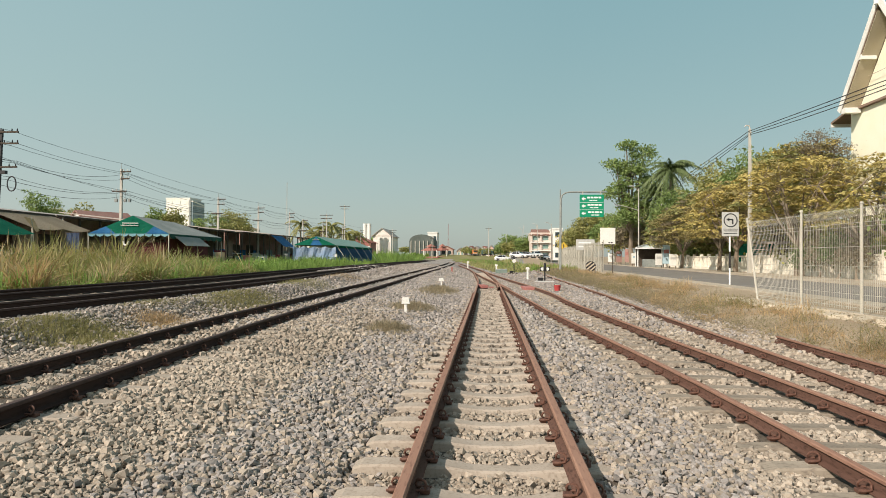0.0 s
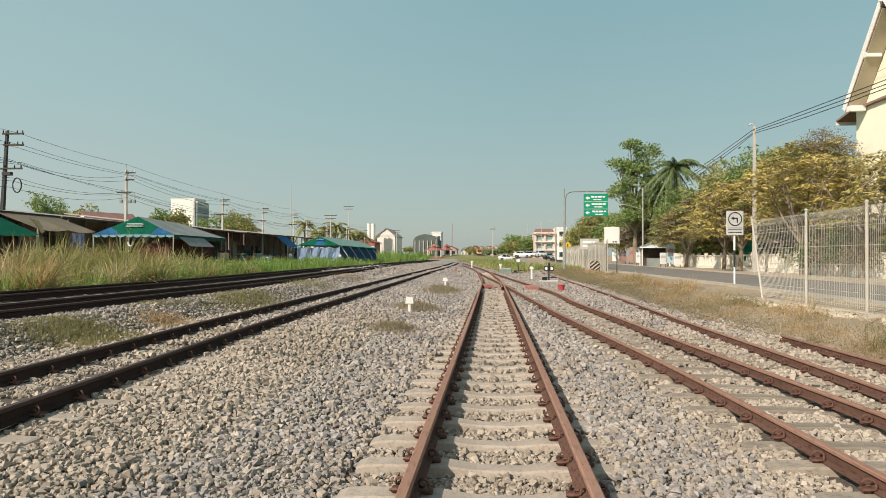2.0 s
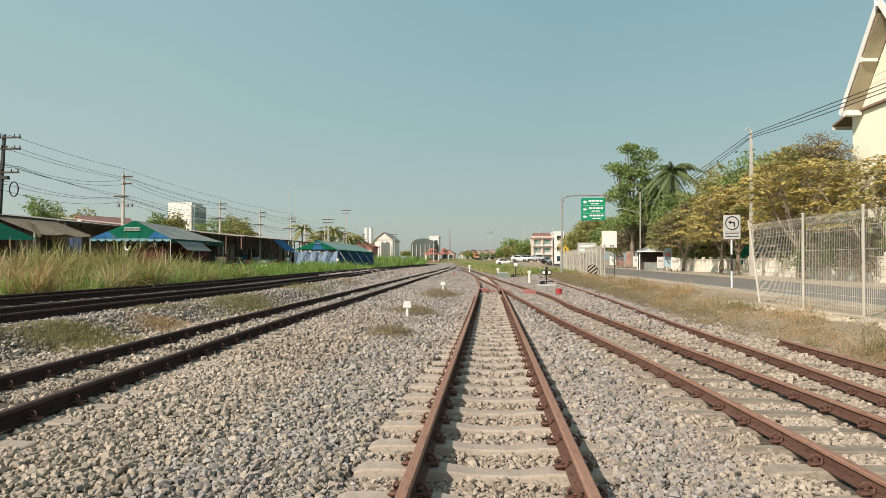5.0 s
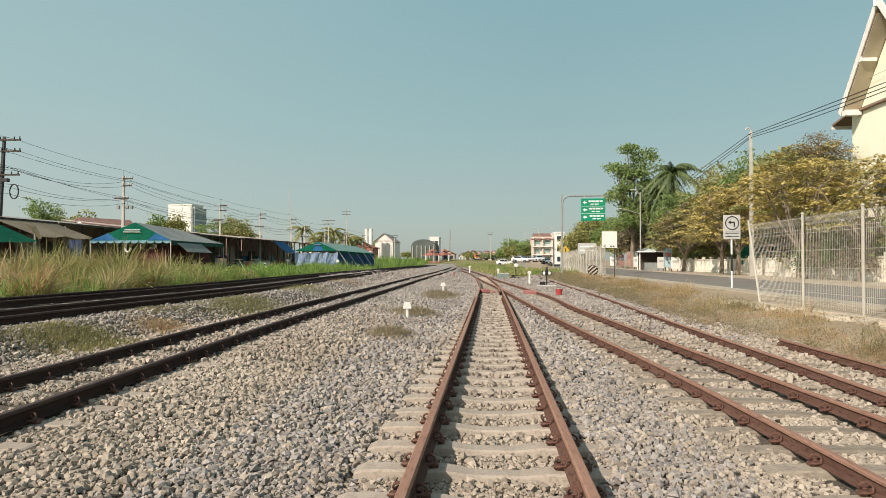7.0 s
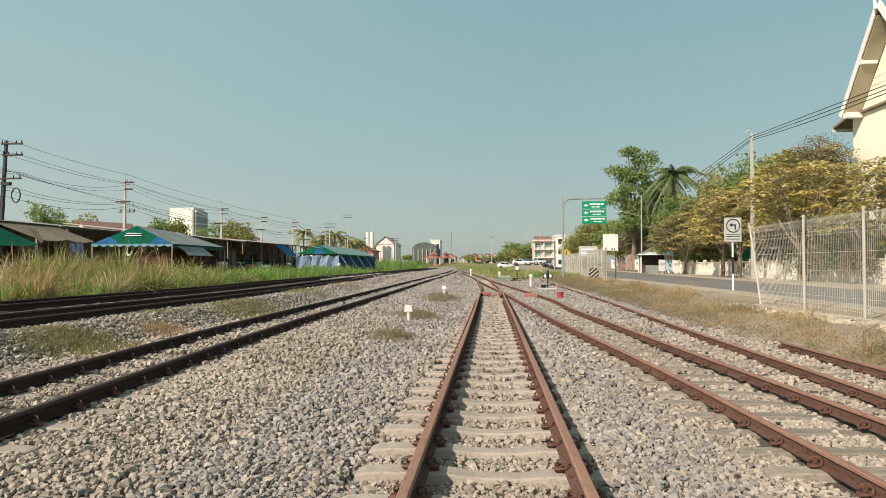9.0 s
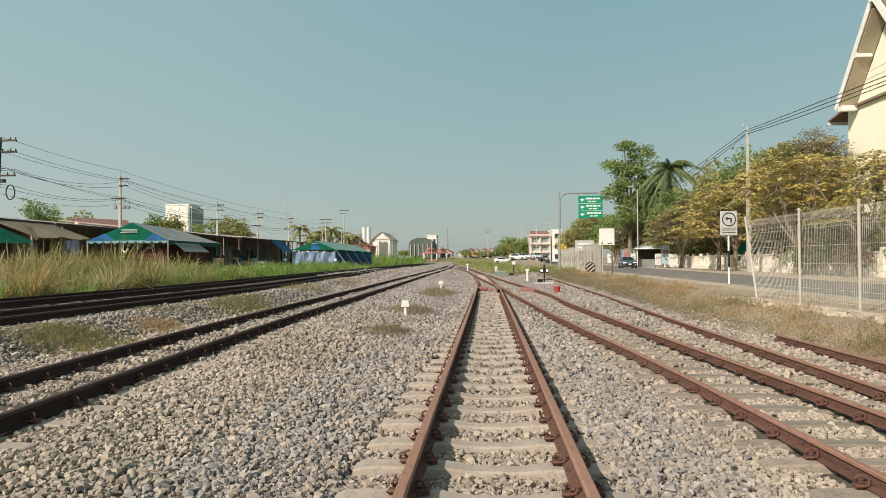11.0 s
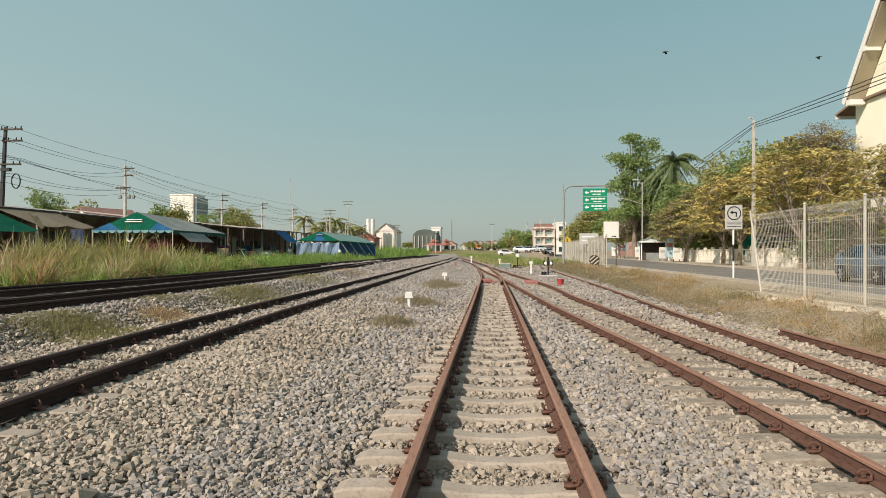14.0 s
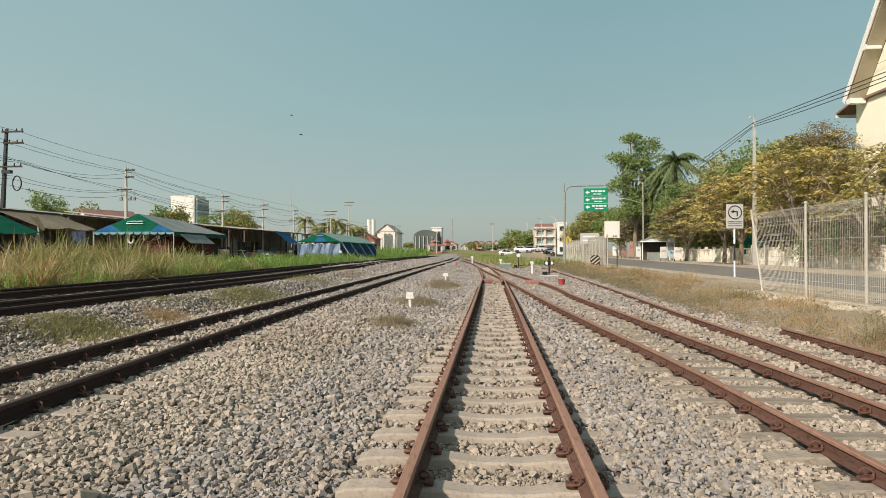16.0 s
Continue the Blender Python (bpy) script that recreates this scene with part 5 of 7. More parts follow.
def small_board(place):
    t = thing("name_board", "grey sign board raised above the fence", "sign", place)
    for x in (-0.7, 0.7):
        part("leg", bm_box((x, 0.05, 1.4), (0.06, 0.06, 3.2)), GALV, t)
    part("board", bm_box((0, 0, 2.95), (1.9, 0.05, 1.1), None, 0.01), GREY_BOARD, t)
    for z in (3.15, 2.75):
        part("writing_bar", bm_box((0, -0.03, z), (1.4, 0.006, 0.16)), SIGN_WHITE, t)


small_board((10.05, 68, -0.05))


def diamond(place):
    t = thing("warning_sign", "yellow diamond warning sign on a thin post", "road sign", place)
    part("post", bm_rod((0, 0, -0.2), (0, 0, 2.6), 0.04), GALV, t)
    part("sign_board", bm_box((0, -0.05, 2.9), (0.85, 0.03, 0.85), Matrix.Rotation(radians(45), 3, "Y"), 0.01), YELLOW, t)
    part("mark", bm_box((0, -0.075, 2.9), (0.12, 0.01, 0.5)), BLACK, t, "black mark")


diamond((10.6, 92, 0.3))


# ---------- school wall and roadside stall ----------
def school_wall():
    y = 16.0
    n = 0
    first = None
    while y < 100:
        x = float(WALL_LINE(y))
        m = pose(x, y, 0.42, 0, 0, -math.degrees(math.atan(0.07)))
        if first is None:
            first = thing("wall_section", "cream balustrade wall section with close pickets", "wall", (0, 0, 0), group="school wall")
            part("plinth", bm_box((0, 1.5, 0.14), (0.26, 2.99, 0.28), None, 0.01), WALL_PAINT, first)
            part("coping", bm_box((0, 1.5, 1.3), (0.24, 2.72, 0.12), None, 0.015), WALL_PAINT, first)
            part("backing", bm_box((0.06, 1.5, 0.76), (0.06, 2.7, 0.97)), WALL_PAINT, first)
            part("post", bm_box((0, 0.0, 0.78), (0.3, 0.3, 1.56), None, 0.02), WALL_PAINT, first)
            for k in range(9):
                part("picket", bm_box((-0.02, 0.36 + 0.285 * k, 0.76), (0.1, 0.15, 0.96), None, 0.012), WALL_PAINT, first)
            first.matrix_basis = m
        else:
            copy_thing(first, m)
        y += 3.0
        n += 1


school_wall()


def stall(place):
    t = thing("guard_stall", "small roadside stall with a pale gabled roof", "stall", place, -6)
    for x in (-1.7, 1.7):
        for y in (0, 2.4):
            part("post", bm_box((x, y, 1.25), (0.14, 0.14, 2.5)), WHITE, t)
    for s in (1, -1):
        part("roof", bm_slab([(s * 2.1, -0.4, 2.4), (s * 2.1, 2.8, 2.4), (0, 2.8, 3.25), (0, -0.4, 3.25)], 0.08 * s), TARP_GREY, t, "pale roof slope")
    part("fascia", bm_box((0, -0.38, 2.42), (4.1, 0.05, 0.16)), WHITE, t)
    part("gable", bm_slab([(-1.9, -0.3, 2.5), (1.9, -0.3, 2.5), (0, -0.3, 3.2)], 0.05), material("pale blue gable", ((0.5, 0.6, 0.62), (0.6, 0.7, 0.7)), (1, 12)), t, "pale blue gable panel")
    part("counter", bm_box((0.2, 0.1, 0.5), (2.6, 0.6, 1.0), None, 0.02), TARP_GREY, t)
    part("back_wall", bm_box((0, 2.5, 1.2), (3.4, 0.1, 2.4)), DARK_WOOD, t)


stall((21.25, 86, 0.43))
stand = random.Random(91)
PALE_BLUE = plain("faded blue sheet", (0.36, 0.50, 0.56), 0.7)
for k, (x, y, h, w, m, lab) in enumerate(((23.6, 126, 2.2, 1.2, WHITE, "white banner stand beside the footpath"), (22.9, 115, 2.4, 1.0, PINK_BOARD, "faded pink banner stand beside the footpath"), (22.2, 105, 2.7, 0.8, PINK_BOARD, "tall pink banner stand beside the footpath"), (21.7, 97, 1.9, 1.2, WHITE, "low white stand beside the footpath"),
                                          (21.1, 89, 1.8, 0.9, WHITE, "white board beside the stall"), (20.4, 79, 1.7, 0.8, WHITE, "white board at the road edge of the footpath"), (20.2, 75, 2.7, 0.8, PALE_BLUE, "faded blue sheet on a stand"), (20.1, 72, 1.6, 0.8, WHITE, "white board beside the blue sheet"))):
    t = thing("banner_stand", lab, "board", (x, y, 0.43), stand.uniform(-15, 10), group="boards along the footpath")
    part("board", bm_box((0, 0, h * 0.58), (w, 0.08, h * 0.8), None, 0.02), m, t)
    part("pattern_bar", bm_box((0, -0.05, h * 0.7), (w * 0.7, 0.02, h * 0.16)), stand.choice((GREY_BOARD, PINK_RED, PALE_BLUE)), t)
    for sx in (-w * 0.4, w * 0.4):
        part("leg", bm_box((sx, 0.05, h * 0.35), (0.06, 0.06, h * 0.8)), DARK_WOOD, t)
shelter = thing("parking_shelter", "low shelter with a pale flat roof behind the school wall", "shelter", (23.8, 52.5, 0.4))
part("roof", bm_slab([(-2.4, -2.5, 2.35), (2.4, -2.5, 2.5), (2.4, 2.5, 2.7), (-2.4, 2.5, 2.55)], 0.12), TIN, shelter, "pale tin roof")
for x in (-2.2, 2.2):
    for y in (-2.3, 2.3):
        part("post", bm_box((x, y, 1.2), (0.1, 0.1, 2.5)), GALV, shelter)
part("back_panel", bm_box((0, 2.3, 1.2), (4.4, 0.06, 2.2)), DARK_WOOD, shelter)
cover = thing("covered_cart", "cart under a green canvas cover behind the wall", "cart", (22.6, 56.0, 0.4))
part("cover", bm_box((0, 0, 1.55), (2.2, 2.6, 1.7), None, 0.18), TARP_GREEN, cover)
part("underframe", bm_box((0, 0, 0.4), (1.8, 2.2, 0.7)), DARK_WOOD, cover)


# ---------- poles and cables ----------
def concrete_pole(place, h, arms, label, lean=0.0, dark=False, coil=False, turn=0.0, boxes=False):
    t = thing("utility_pole", label, "utility pole", place, turn, group="utility poles")
    m = BLACK if dark else POLE_CONCRETE
    bm = bmesh.new()
    a, b = Vector((0, 0, -0.3)), Vector((lean, 0, h))
    rings = []
    for p, w in ((a, 0.14), (b, 0.075)):
        rings.append([bm.verts.new(p + Vector((w * sx, w * sy, 0))) for sx, sy in ((-1, -1), (1, -1), (1, 1), (-1, 1))])
    for k in range(4):
        bm.faces.new((rings[0][k], rings[0][(k + 1) % 4], rings[1][(k + 1) % 4], rings[1][k]))
    bm.faces.new(rings[1])
    part("pole", bm, m, t)
    for z, w, off in arms:
        arm = part("cross_arm", bm_box((lean * z / h + off, -0.12, z), (w, 0.09, 0.11), None, 0.01), DARK_WOOD, t)
        k = 0
        for fx in (-0.45, -0.2, 0.2, 0.45):
            part("insulator", bm_rod((lean * z / h + off + fx * w, -0.12, z + 0.05), (lean * z / h + off + fx * w, -0.12, z + 0.22), 0.045, 0.03, 7), BLACK if dark else GREY_BOARD, arm)
    if not dark:
        part("lightning_rod", bm_rod((lean, 0, h - 0.1), (lean, 0, h + 0.55), 0.02, 0.012, 6), STEEL, t, "thin steel rod on the pole top")
    if boxes:
        for k, bx in enumerate((-0.35, 0.45, 0.85)):
            part("fuse_box", bm_box((bx, -0.15, h - 2.75), (0.24, 0.2, 0.3), None, 0.02), STEEL, t, "small grey fuse box")
            part("hanger", bm_rod((bx, -0.13, h - 2.62), (bx, -0.12, h - 1.95), 0.012, 0.012, 5), STEEL, t)
    if coil:
        part("cable_coil", bm_pipe([(1.3 + 0.3 * math.cos(k * math.tau / 20), -0.1, coil + 0.48 * math.sin(k * math.tau / 20)) for k in range(21)], 0.04, 6), CABLE, t, "coil of black cable")
        part("transformer_box", bm_box((0.65, -0.15, coil + 0.75), (0.6, 0.25, 0.22)), BLACK, t, "black junction box")
    return t


LEFT_POLES = ((-32.5, 40.2, 9.55), (-32.0, 54.1, 8.85), (-32.0, 74.4, 8.3), (-32.0, 87.8, 8.3), (-32.0, 101.9, 8.5), (-32.0, 109.5, 7.8), (-32.5, 125, 8.3), (-32.5, 142, 8.3), (-33, 165, 8.5))
for n, (x, y, h) in enumerate(LEFT_POLES):
    concrete_pole((x, y, 0.15), h, ((h - 0.2, 1.5, 0.5), (h - 0.95, 1.4, 0.6), (h - 2.5, 1.8, 0.4)) if n == 0 else ((h - 0.25, 0.9, 0.45), (h - 0.85, 0.8, 0.4), (h - 1.95, 1.3, -0.1)),
                  "dark utility pole with cross arms and a cable coil" if n == 0 else "concrete utility pole with cross arms behind the market", lean=0.5 if n == 0 else 0.0, dark=n == 0, coil=5.95 if n == 0 else False, boxes=n == 1)
for n, (x, y, h) in enumerate(((-30, 118, 9.3), (-33.8, 150, 13.5), (-29.8, 200, 10), (-20, 230, 9), (0.1, 250, 13.0))):
    concrete_pole((x, y, 0.2), h, ((h - 0.3, 2.4, 0), (h - 0.9, 2.0, 0)), "distant utility pole with cross arms beyond the tents" if x < -5 else "distant pole with a short cross arm near the crossing")


def cables(name, label, runs, r=0.016):
    """runs: lists of the ends of each span, with a sag."""
    t = thing(name, label, "cable", (0, 0, 0))
    for pts, sag in runs:
        line = []
        for a, b in zip(pts, pts[1:]):
            a, b = Vector(a), Vector(b)
            for k in range(8):
                u = k / 8
                p = a.lerp(b, u)
                p.z -= sag * 4 * u * (1 - u)
                line.append(p)
        line.append(Vector(pts[-1]))
        part("cable", bm_pipe(line, r, 5), CABLE, t)
    return t


left_runs = []
# height at the first pole, height at the second, sideways reach at both, sag of the first spans
for z1, z2, dx1, dx2, sag in ((9.54, 9.5, 0.9, 0.0, 0.15), (8.75, 8.62, 1.15, 0.6, 0.18), (8.62, 8.5, 0.7, 0.75, 0.22), (7.6, 8.55, 1.1, 0.3, 0.55), (7.5, 8.12, 0.8, 0.5, 0.5),
                              (7.85, 7.08, 0.1, -0.7, 0.12), (7.7, 7.04, 0.3, 0.7, 0.2), (6.55, 7.02, 0.9, -0.4, 0.4), (6.4, 6.95, 0.4, 0.3, 0.45), (6.0, 6.6, 0.2, 0.1, 0.5)):
    pts = [(-31.5, 20, z1 + 0.3), (LEFT_POLES[0][0] + 0.45 + dx1, 40.2, z1)] + [(x + dx2, y, 0.15 + h + z2 - 9.0) for x, y, h in LEFT_POLES[1:]]
    left_runs.append((pts, sag))
cables("overhead_cables", "black overhead cables strung along the market poles", left_runs, 0.013)

concrete_pole((19.6, 50, 0.42), 10.9, (), "tall weathered concrete pole carrying cables over the trees")
concrete_pole((25.2, 96, 0.42), 10.8, (), "concrete pole carrying cables behind the trees")
cap = thing("pole_hook", "curved steel hook bracket at a pole top", "bracket", (19.6, 50, 11.32))
part("hook", bm_pipe([(0, 0, -0.3), (0, 0, 0.1), (-0.1, 0, 0.24), (-0.3, 0, 0.26), (-0.38, 0, 0.12)], 0.05, 6), GREY_BOARD, cap)
right_runs = [([(17.0 + dx, 12, low), (19.6 + dx, 50, high), (25.2 + dx, 96, high)], sag) for dx, low, high, sag in ((-0.1, 8.5, 11.12, 0.05), (0.1, 8.45, 11.03, 0.12), (0.0, 8.75, 10.86, 0.4))]
cables("overhead_cables", "black overhead cables strung above the roadside trees", right_runs, 0.024)


def lamp_post(place, h, label):
    t = thing("street_lamp", label, "street lamp", place)
    part("pole", bm_rod((0, 0, -0.2), (0, 0, h), 0.10, 0.06, 10), POLE_CONCRETE, t)
    for s, z in ((-1, h - 3.1), (-0.35, h - 0.4)):
        arm = part("arm", bm_pipe([(0, 0, z), (s * 1.6, 0, z + 0.55), (s * 2.6, 0, z + 0.75)], 0.045, 6), GALV, t)
        part("lamp_head", bm_box((s * 2.9, 0, z + 0.76), (0.7, 0.25, 0.12), None, 0.03), GREY_BOARD, arm)


lamp_post((21.0, 92, 0.42), 10.9, "concrete street lamp with two steel arms")
for n, (x, y, h) in enumerate(((13.2, 175, 10), (11.5, 220, 11), (14.5, 150, 9.0))):
    lamp_post((x, y, 0.4), h, "distant street lamp beyond the crossing")


# ---------- market tents and stalls ----------
def green_tent():
    x0, x1, y0, y1, e, p = -25.86, -20.44, 40.0, 48.2, 2.86, 4.06
    xc = (x0 + x1) / 2
    t = thing("market_tent", "green and blue canvas market tent with a grey side roof", "tent", (xc, y0, 0.15), group="market tents")
    w, L, e, p = (x1 - x0) / 2, y1 - y0, e - 0.15, p - 0.15
    r0, r1 = 0.5, L - 2.0
    pk = (0, r0, p)
    part("roof_front", bm_slab([(-w, 0, e), (w, 0, e), pk], 0.03), TARP_GREEN, t, "green front roof panel with white lettering bars")
    for sx, inner in ((-1, 0.3), (1, 0.42)):
        part("roof_corner", bm_slab([(sx * w, -0.045, e), (sx * w * inner, -0.045, e), (sx * w * 0.6, 0.4 * r0 - 0.045, e + (p - e) * 0.4)], 0.012), TARP_BLUE, t, "blue corner of the front roof panel")
    part("roof_side", bm_slab([(w, 0, e), (w, L, e), (0, r1, p - 0.15), pk], 0.03), TARP_GREY, t, "grey side roof panel")
    part("roof_side", bm_slab([(-w, L, e), (-w, 0, e), pk, (0, r1, p - 0.15)], 0.03), TARP_GREY, t, "grey side roof panel")
    for k, (bw, z) in enumerate(((1.05, 0.56), (1.15, 0.44))):
        yy = r0 * z - 0.06
        part("writing_bar", bm_box((0, yy, e + (p - e) * z), (bw, 0.03, 0.13), Matrix.Rotation(math.atan2(p - e, r0), 3, "X")), SIGN_WHITE, t)
    for k in range(10):
        a, b = -w + k * w / 5, -w + (k + 1) * w / 5
        val = bmesh.new()
        slab(val, [(a, -0.01, e), (b, -0.01, e), (b - 0.05, -0.02, e - 0.13), ((a + b) / 2, -0.03, e - 0.2), (a + 0.05, -0.02, e - 0.13)], 0.02)
        part("valance", val, TARP_EDGE, t, "faded teal scalloped front valance")
    for k in range(8):
        a, b = k * L / 8, (k + 1) * L / 8
        val = bmesh.new()
        slab(val, [(w + 0.01, a, e), (w + 0.01, b, e), (w + 0.03, b - 0.08, e - 0.24), (w + 0.04, (a + b) / 2, e - 0.34), (w + 0.03, a + 0.08, e - 0.24)], 0.02)
        part("valance", val, TARP_DEEP, t, "dark green scalloped side valance")
    for x in (-w, w):
        for y in (0, L / 2, L):
            part("pole", bm_rod((x * 0.99, y, -0.1), (x * 0.99, y, e), 0.035, 0.035, 8), GALV, t)
    part("curtain", bm_box((w - 0.5, L * 0.45, e * 0.45), (0.05, L * 0.75, e * 0.9)), DARK_CLOTH, t, "dark maroon side curtain")
    part("curtain", bm_box((0.9, 0.7, e * 0.4), (2.4, 0.05, e * 0.8)), DARK_CLOTH, t, "dark maroon front curtain")
    part("curtain", bm_box((-0.2, L * 0.9, e * 0.45), (w * 1.9, 0.05, e * 0.9)), DARK_WOOD, t, "dark back curtain")
    part("flap", bm_slab([(w + 0.05, 0.6, e - 0.15), (w + 0.05, 4.2, e - 0.15), (w + 0.8, 4.3, e - 0.75), (w + 0.8, 0.7, e - 0.75)], 0.02), TARP_GREY, t, "grey raised flap")
    part("hanging_ball", bm_pipe([(-0.1 + 0.18 * math.cos(a / 10 * math.pi), -0.12, e - 0.5 - 0.24 * math.sin(a / 10 * math.pi)) for a in range(11)], 0.06, 6), WHITE, t, "white rolled cloth")


green_tent()


def blue_tent():
    t = thing("market_tent", "long blue tarpaulin tent with a green roof and guy ropes", "tent", (-24.07, 88, 0.15), group="market tents")
    w, L, e, p = 3.03, 28.0, 2.92, 4.2
    r0 = 0.7
    pk, pb = (0, r0, p), (0, L - r0, p)
    part("roof_front", bm_slab([(-w, 0, e), (-w * 0.2, 0, e), pk], 0.03), TARP_GREEN, t, "green front roof panel")
    part("roof_front", bm_slab([(-w * 0.2, 0, e), (w * 0.35, 0, e), pk], 0.03), TARP_BLUE, t, "blue front roof panel")
    part("roof_front", bm_slab([(w * 0.35, 0, e), (w, 0, e), pk], 0.03), TARP_GREEN, t, "green front roof panel")
    part("writing_bar", bm_box((0.1, r0 * 0.6 - 0.08, e + (p - e) * 0.6), (1.0, 0.03, 0.35), Matrix.Rotation(math.atan2(p - e, r0), 3, "X")), GREY_BOARD, t)
    faded = material("faded green canvas", ((0.16, 0.30, 0.26), (0.25, 0.38, 0.33), (0.10, 0.22, 0.19)), (0.8, 9), 0.75)
    part("roof_side", bm_slab([(w, 0, e), (w, L, e), pb, pk], 0.03), faded, t, "faded green side roof panel")
    part("roof_side", bm_slab([(-w, L, e), (-w, 0, e), pk, pb], 0.03), faded, t, "faded green side roof panel")
    n = 20
    for k in range(n):
        a, b = k * L / n, (k + 1) * L / n
        val = bmesh.new()
        slab(val, [(w + 0.01, a, e), (w + 0.01, b, e), (w + 0.03, b - 0.1, e - 0.25), (w + 0.04, (a + b) / 2, e - 0.38), (w + 0.03, a + 0.1, e - 0.25)], 0.02)
        part("valance", val, TARP_GREEN, t, "green scalloped valance")
    rng = random.Random(4)
    wall = bmesh.new()
    cols = 26
    grid = [[wall.verts.new((w - 0.05 + 0.12 * math.sin(k * 1.7) * (1 - j / 4), k * L / cols, -0.1 + (e - 0.1) * j / 4)) for j in range(5)] for k in range(cols + 1)]
    for k in range(cols):
        for j in range(4):
            wall.faces.new((grid[k][j], grid[k + 1][j], grid[k + 1][j + 1], grid[k][j + 1]))
    bmesh.ops.solidify(wall, geom=wall.faces[:], thickness=0.03)
    part("side_wall", wall, TARP_MID, t, "blue tarpaulin side wall with folds")
    wall = bmesh.new()
    grid = [[wall.verts.new((-w + 2 * w * k / 34, 0.05 - 0.28 * (1 - j / 5) * (1 + 0.6 * math.sin(k * 1.25 + 0.5 * j)) - 0.14 * math.sin(k * 0.7 - 0.9 * j) + rng.uniform(-0.07, 0.07), -0.1 + (e - 0.05 - 0.22 * abs(math.sin(k * 0.37))) * j / 5)) for j in range(6)] for k in range(35)]
    for k in range(34):
        for j in range(5):
            wall.faces.new((grid[k][j], grid[k + 1][j], grid[k + 1][j + 1], grid[k][j + 1]))
    bmesh.ops.solidify(wall, geom=wall.faces[:], thickness=0.03)
    part("front_wall", wall, TARP_SKY, t, "pale blue tarpaulin front hung in folds")
    for y in (0.3, 6, 12, 18, 24):
        part("guy_rope", bm_rod((w, y, e), (w + 1.9, y + 0.5, 0.0), 0.03, 0.03, 5), WHITE, t)


blue_tent()


def market_shed(y, length, mat, awning, label, front=-30.6, h=4.35, back=None):
    t = thing("market_stall", label, "market stall", (front, y, 0.15), group="market stalls")
    part("roof", bm_slab([(0, 0, h), (0, length, h), (-7, length, h + 0.75), (-7, 0, h + 0.75)], 0.08), mat, t, "low rusty tin roof")
    part("roof_edge", bm_box((0.02, length / 2, h - 0.08), (0.08, length, 0.14)), DARK_WOOD, t)
    k = 0.15
    while k < length:
        part("post", bm_box((-0.1, k, h / 2 - 0.1), (0.11, 0.11, h)), DARK_WOOD, t)
        k += 2.6
    part("rear_wall", bm_box((-6.6, length / 2, h / 2 + 0.2), (0.1, length - 0.04, h + 0.6)), (STALL_BACK, PINK_BOARD, TARP_GREY)[int(y) % 3], t, "shaded rear wall")
    bays = random.Random(int(y))
    k = 0.15
    while k < length - 0.5:
        bw = min(2.6, length - k)
        m, bh = bays.choice(((back or STALL_BACK, 3.4), (PINK_BOARD, 2.6), (TARP_GREY, 2.3), (DARK_WOOD, 2.9), (WHITE, 1.6), (back or DARK_CLOTH, 3.0), (TARP_BLUE, 2.2)))
        part("back_panel", bm_box((-3.4 - 0.02 * bays.random(), k + bw / 2, bh / 2), (0.08, bw - 0.06, bh)), m, t)
        if bays.random() < 0.6:
            part("display_shelf", bm_box((-1.2, k + bw / 2, bays.uniform(1.2, 1.9)), (0.5, bw * bays.uniform(0.4, 0.8), 0.12)), bays.choice((WHITE, TARP_TAN, PINK_RED, GREY_BOARD)), t, "shelf laden with goods")
        k += 2.6
    part("counter", bm_box((-1.4, length / 2, 0.5), (1.2, length * 0.8, 1.0), None, 0.02), DARK_WOOD, t)
    if awning:
        m, drop, out = awning
        bm = bmesh.new()
        n = 6
        g = [[bm.verts.new((0.1 + out * j / 3, 0.2 + (length - 0.4) * i / n, h - 0.15 - drop * j / 3 - 0.16 * math.sin(math.pi * i / n * 2.0) ** 2 * j / 3)) for j in range(4)] for i in range(n + 1)]
        for i in range(n):
            for j in range(3):
                bm.faces.new((g[i][j], g[i + 1][j], g[i + 1][j + 1], g[i][j + 1]))
        part("awning", bm, m, t, "sagging canvas awning")
        for yy in (0.4, length - 0.4):
            part("awning_pole", bm_rod((out, yy, -0.1), (out, yy, h - 0.2 - drop), 0.035, 0.035, 6), GALV, t)
    return t


market_shed(27.0, 10.0, TIN, (TARP_GREEN, 1.45, 3.4), "open market stall with a green awning", h=4.15)
market_shed(37.2, 6.3, TIN, (TARP_TAN, 1.0, 2.7), "open market stall with a sagging tan awning", h=4.15)
market_shed(43.7, 10.1, TIN, None, "open market stall behind the green tent", h=4.15)
flap = thing("canvas_flap", "torn pale canvas flap hanging between the awnings", "awning", (-27.9, 37.2, 2.4), group="canvas flaps")
part("sheet", bm_slab([(-0.1, -0.2, 1.35), (0.1, 0.35, 1.25), (0.3, 0.65, 0.55), (0.25, 0.45, 0.45)], 0.02), TARP_SKIN, flap)
part("pole", bm_rod((0.3, 0.5, -2.3), (0.1, 0.2, 1.4), 0.03, 0.03, 6), GALV, flap)
market_shed(54.0, 12.0, TIN, None, "open market stall with a dark interior")
market_shed(66.2, 12.0, TIN, None, "open market stall with dark posts and pink back boards", h=4.3, back=PINK_BOARD)
market_shed(78.4, 10.0, TIN, None, "shaded market stall under a tin roof", h=4.4)
market_shed(88.6, 5.4, TIN, (TARP_BLUE, 1.5, 1.8), "market stall with a blue awning beside the long tent", h=4.45)
market_shed(94.2, 22.6, TIN, None, "far market stall under a tin roof", h=4.5)
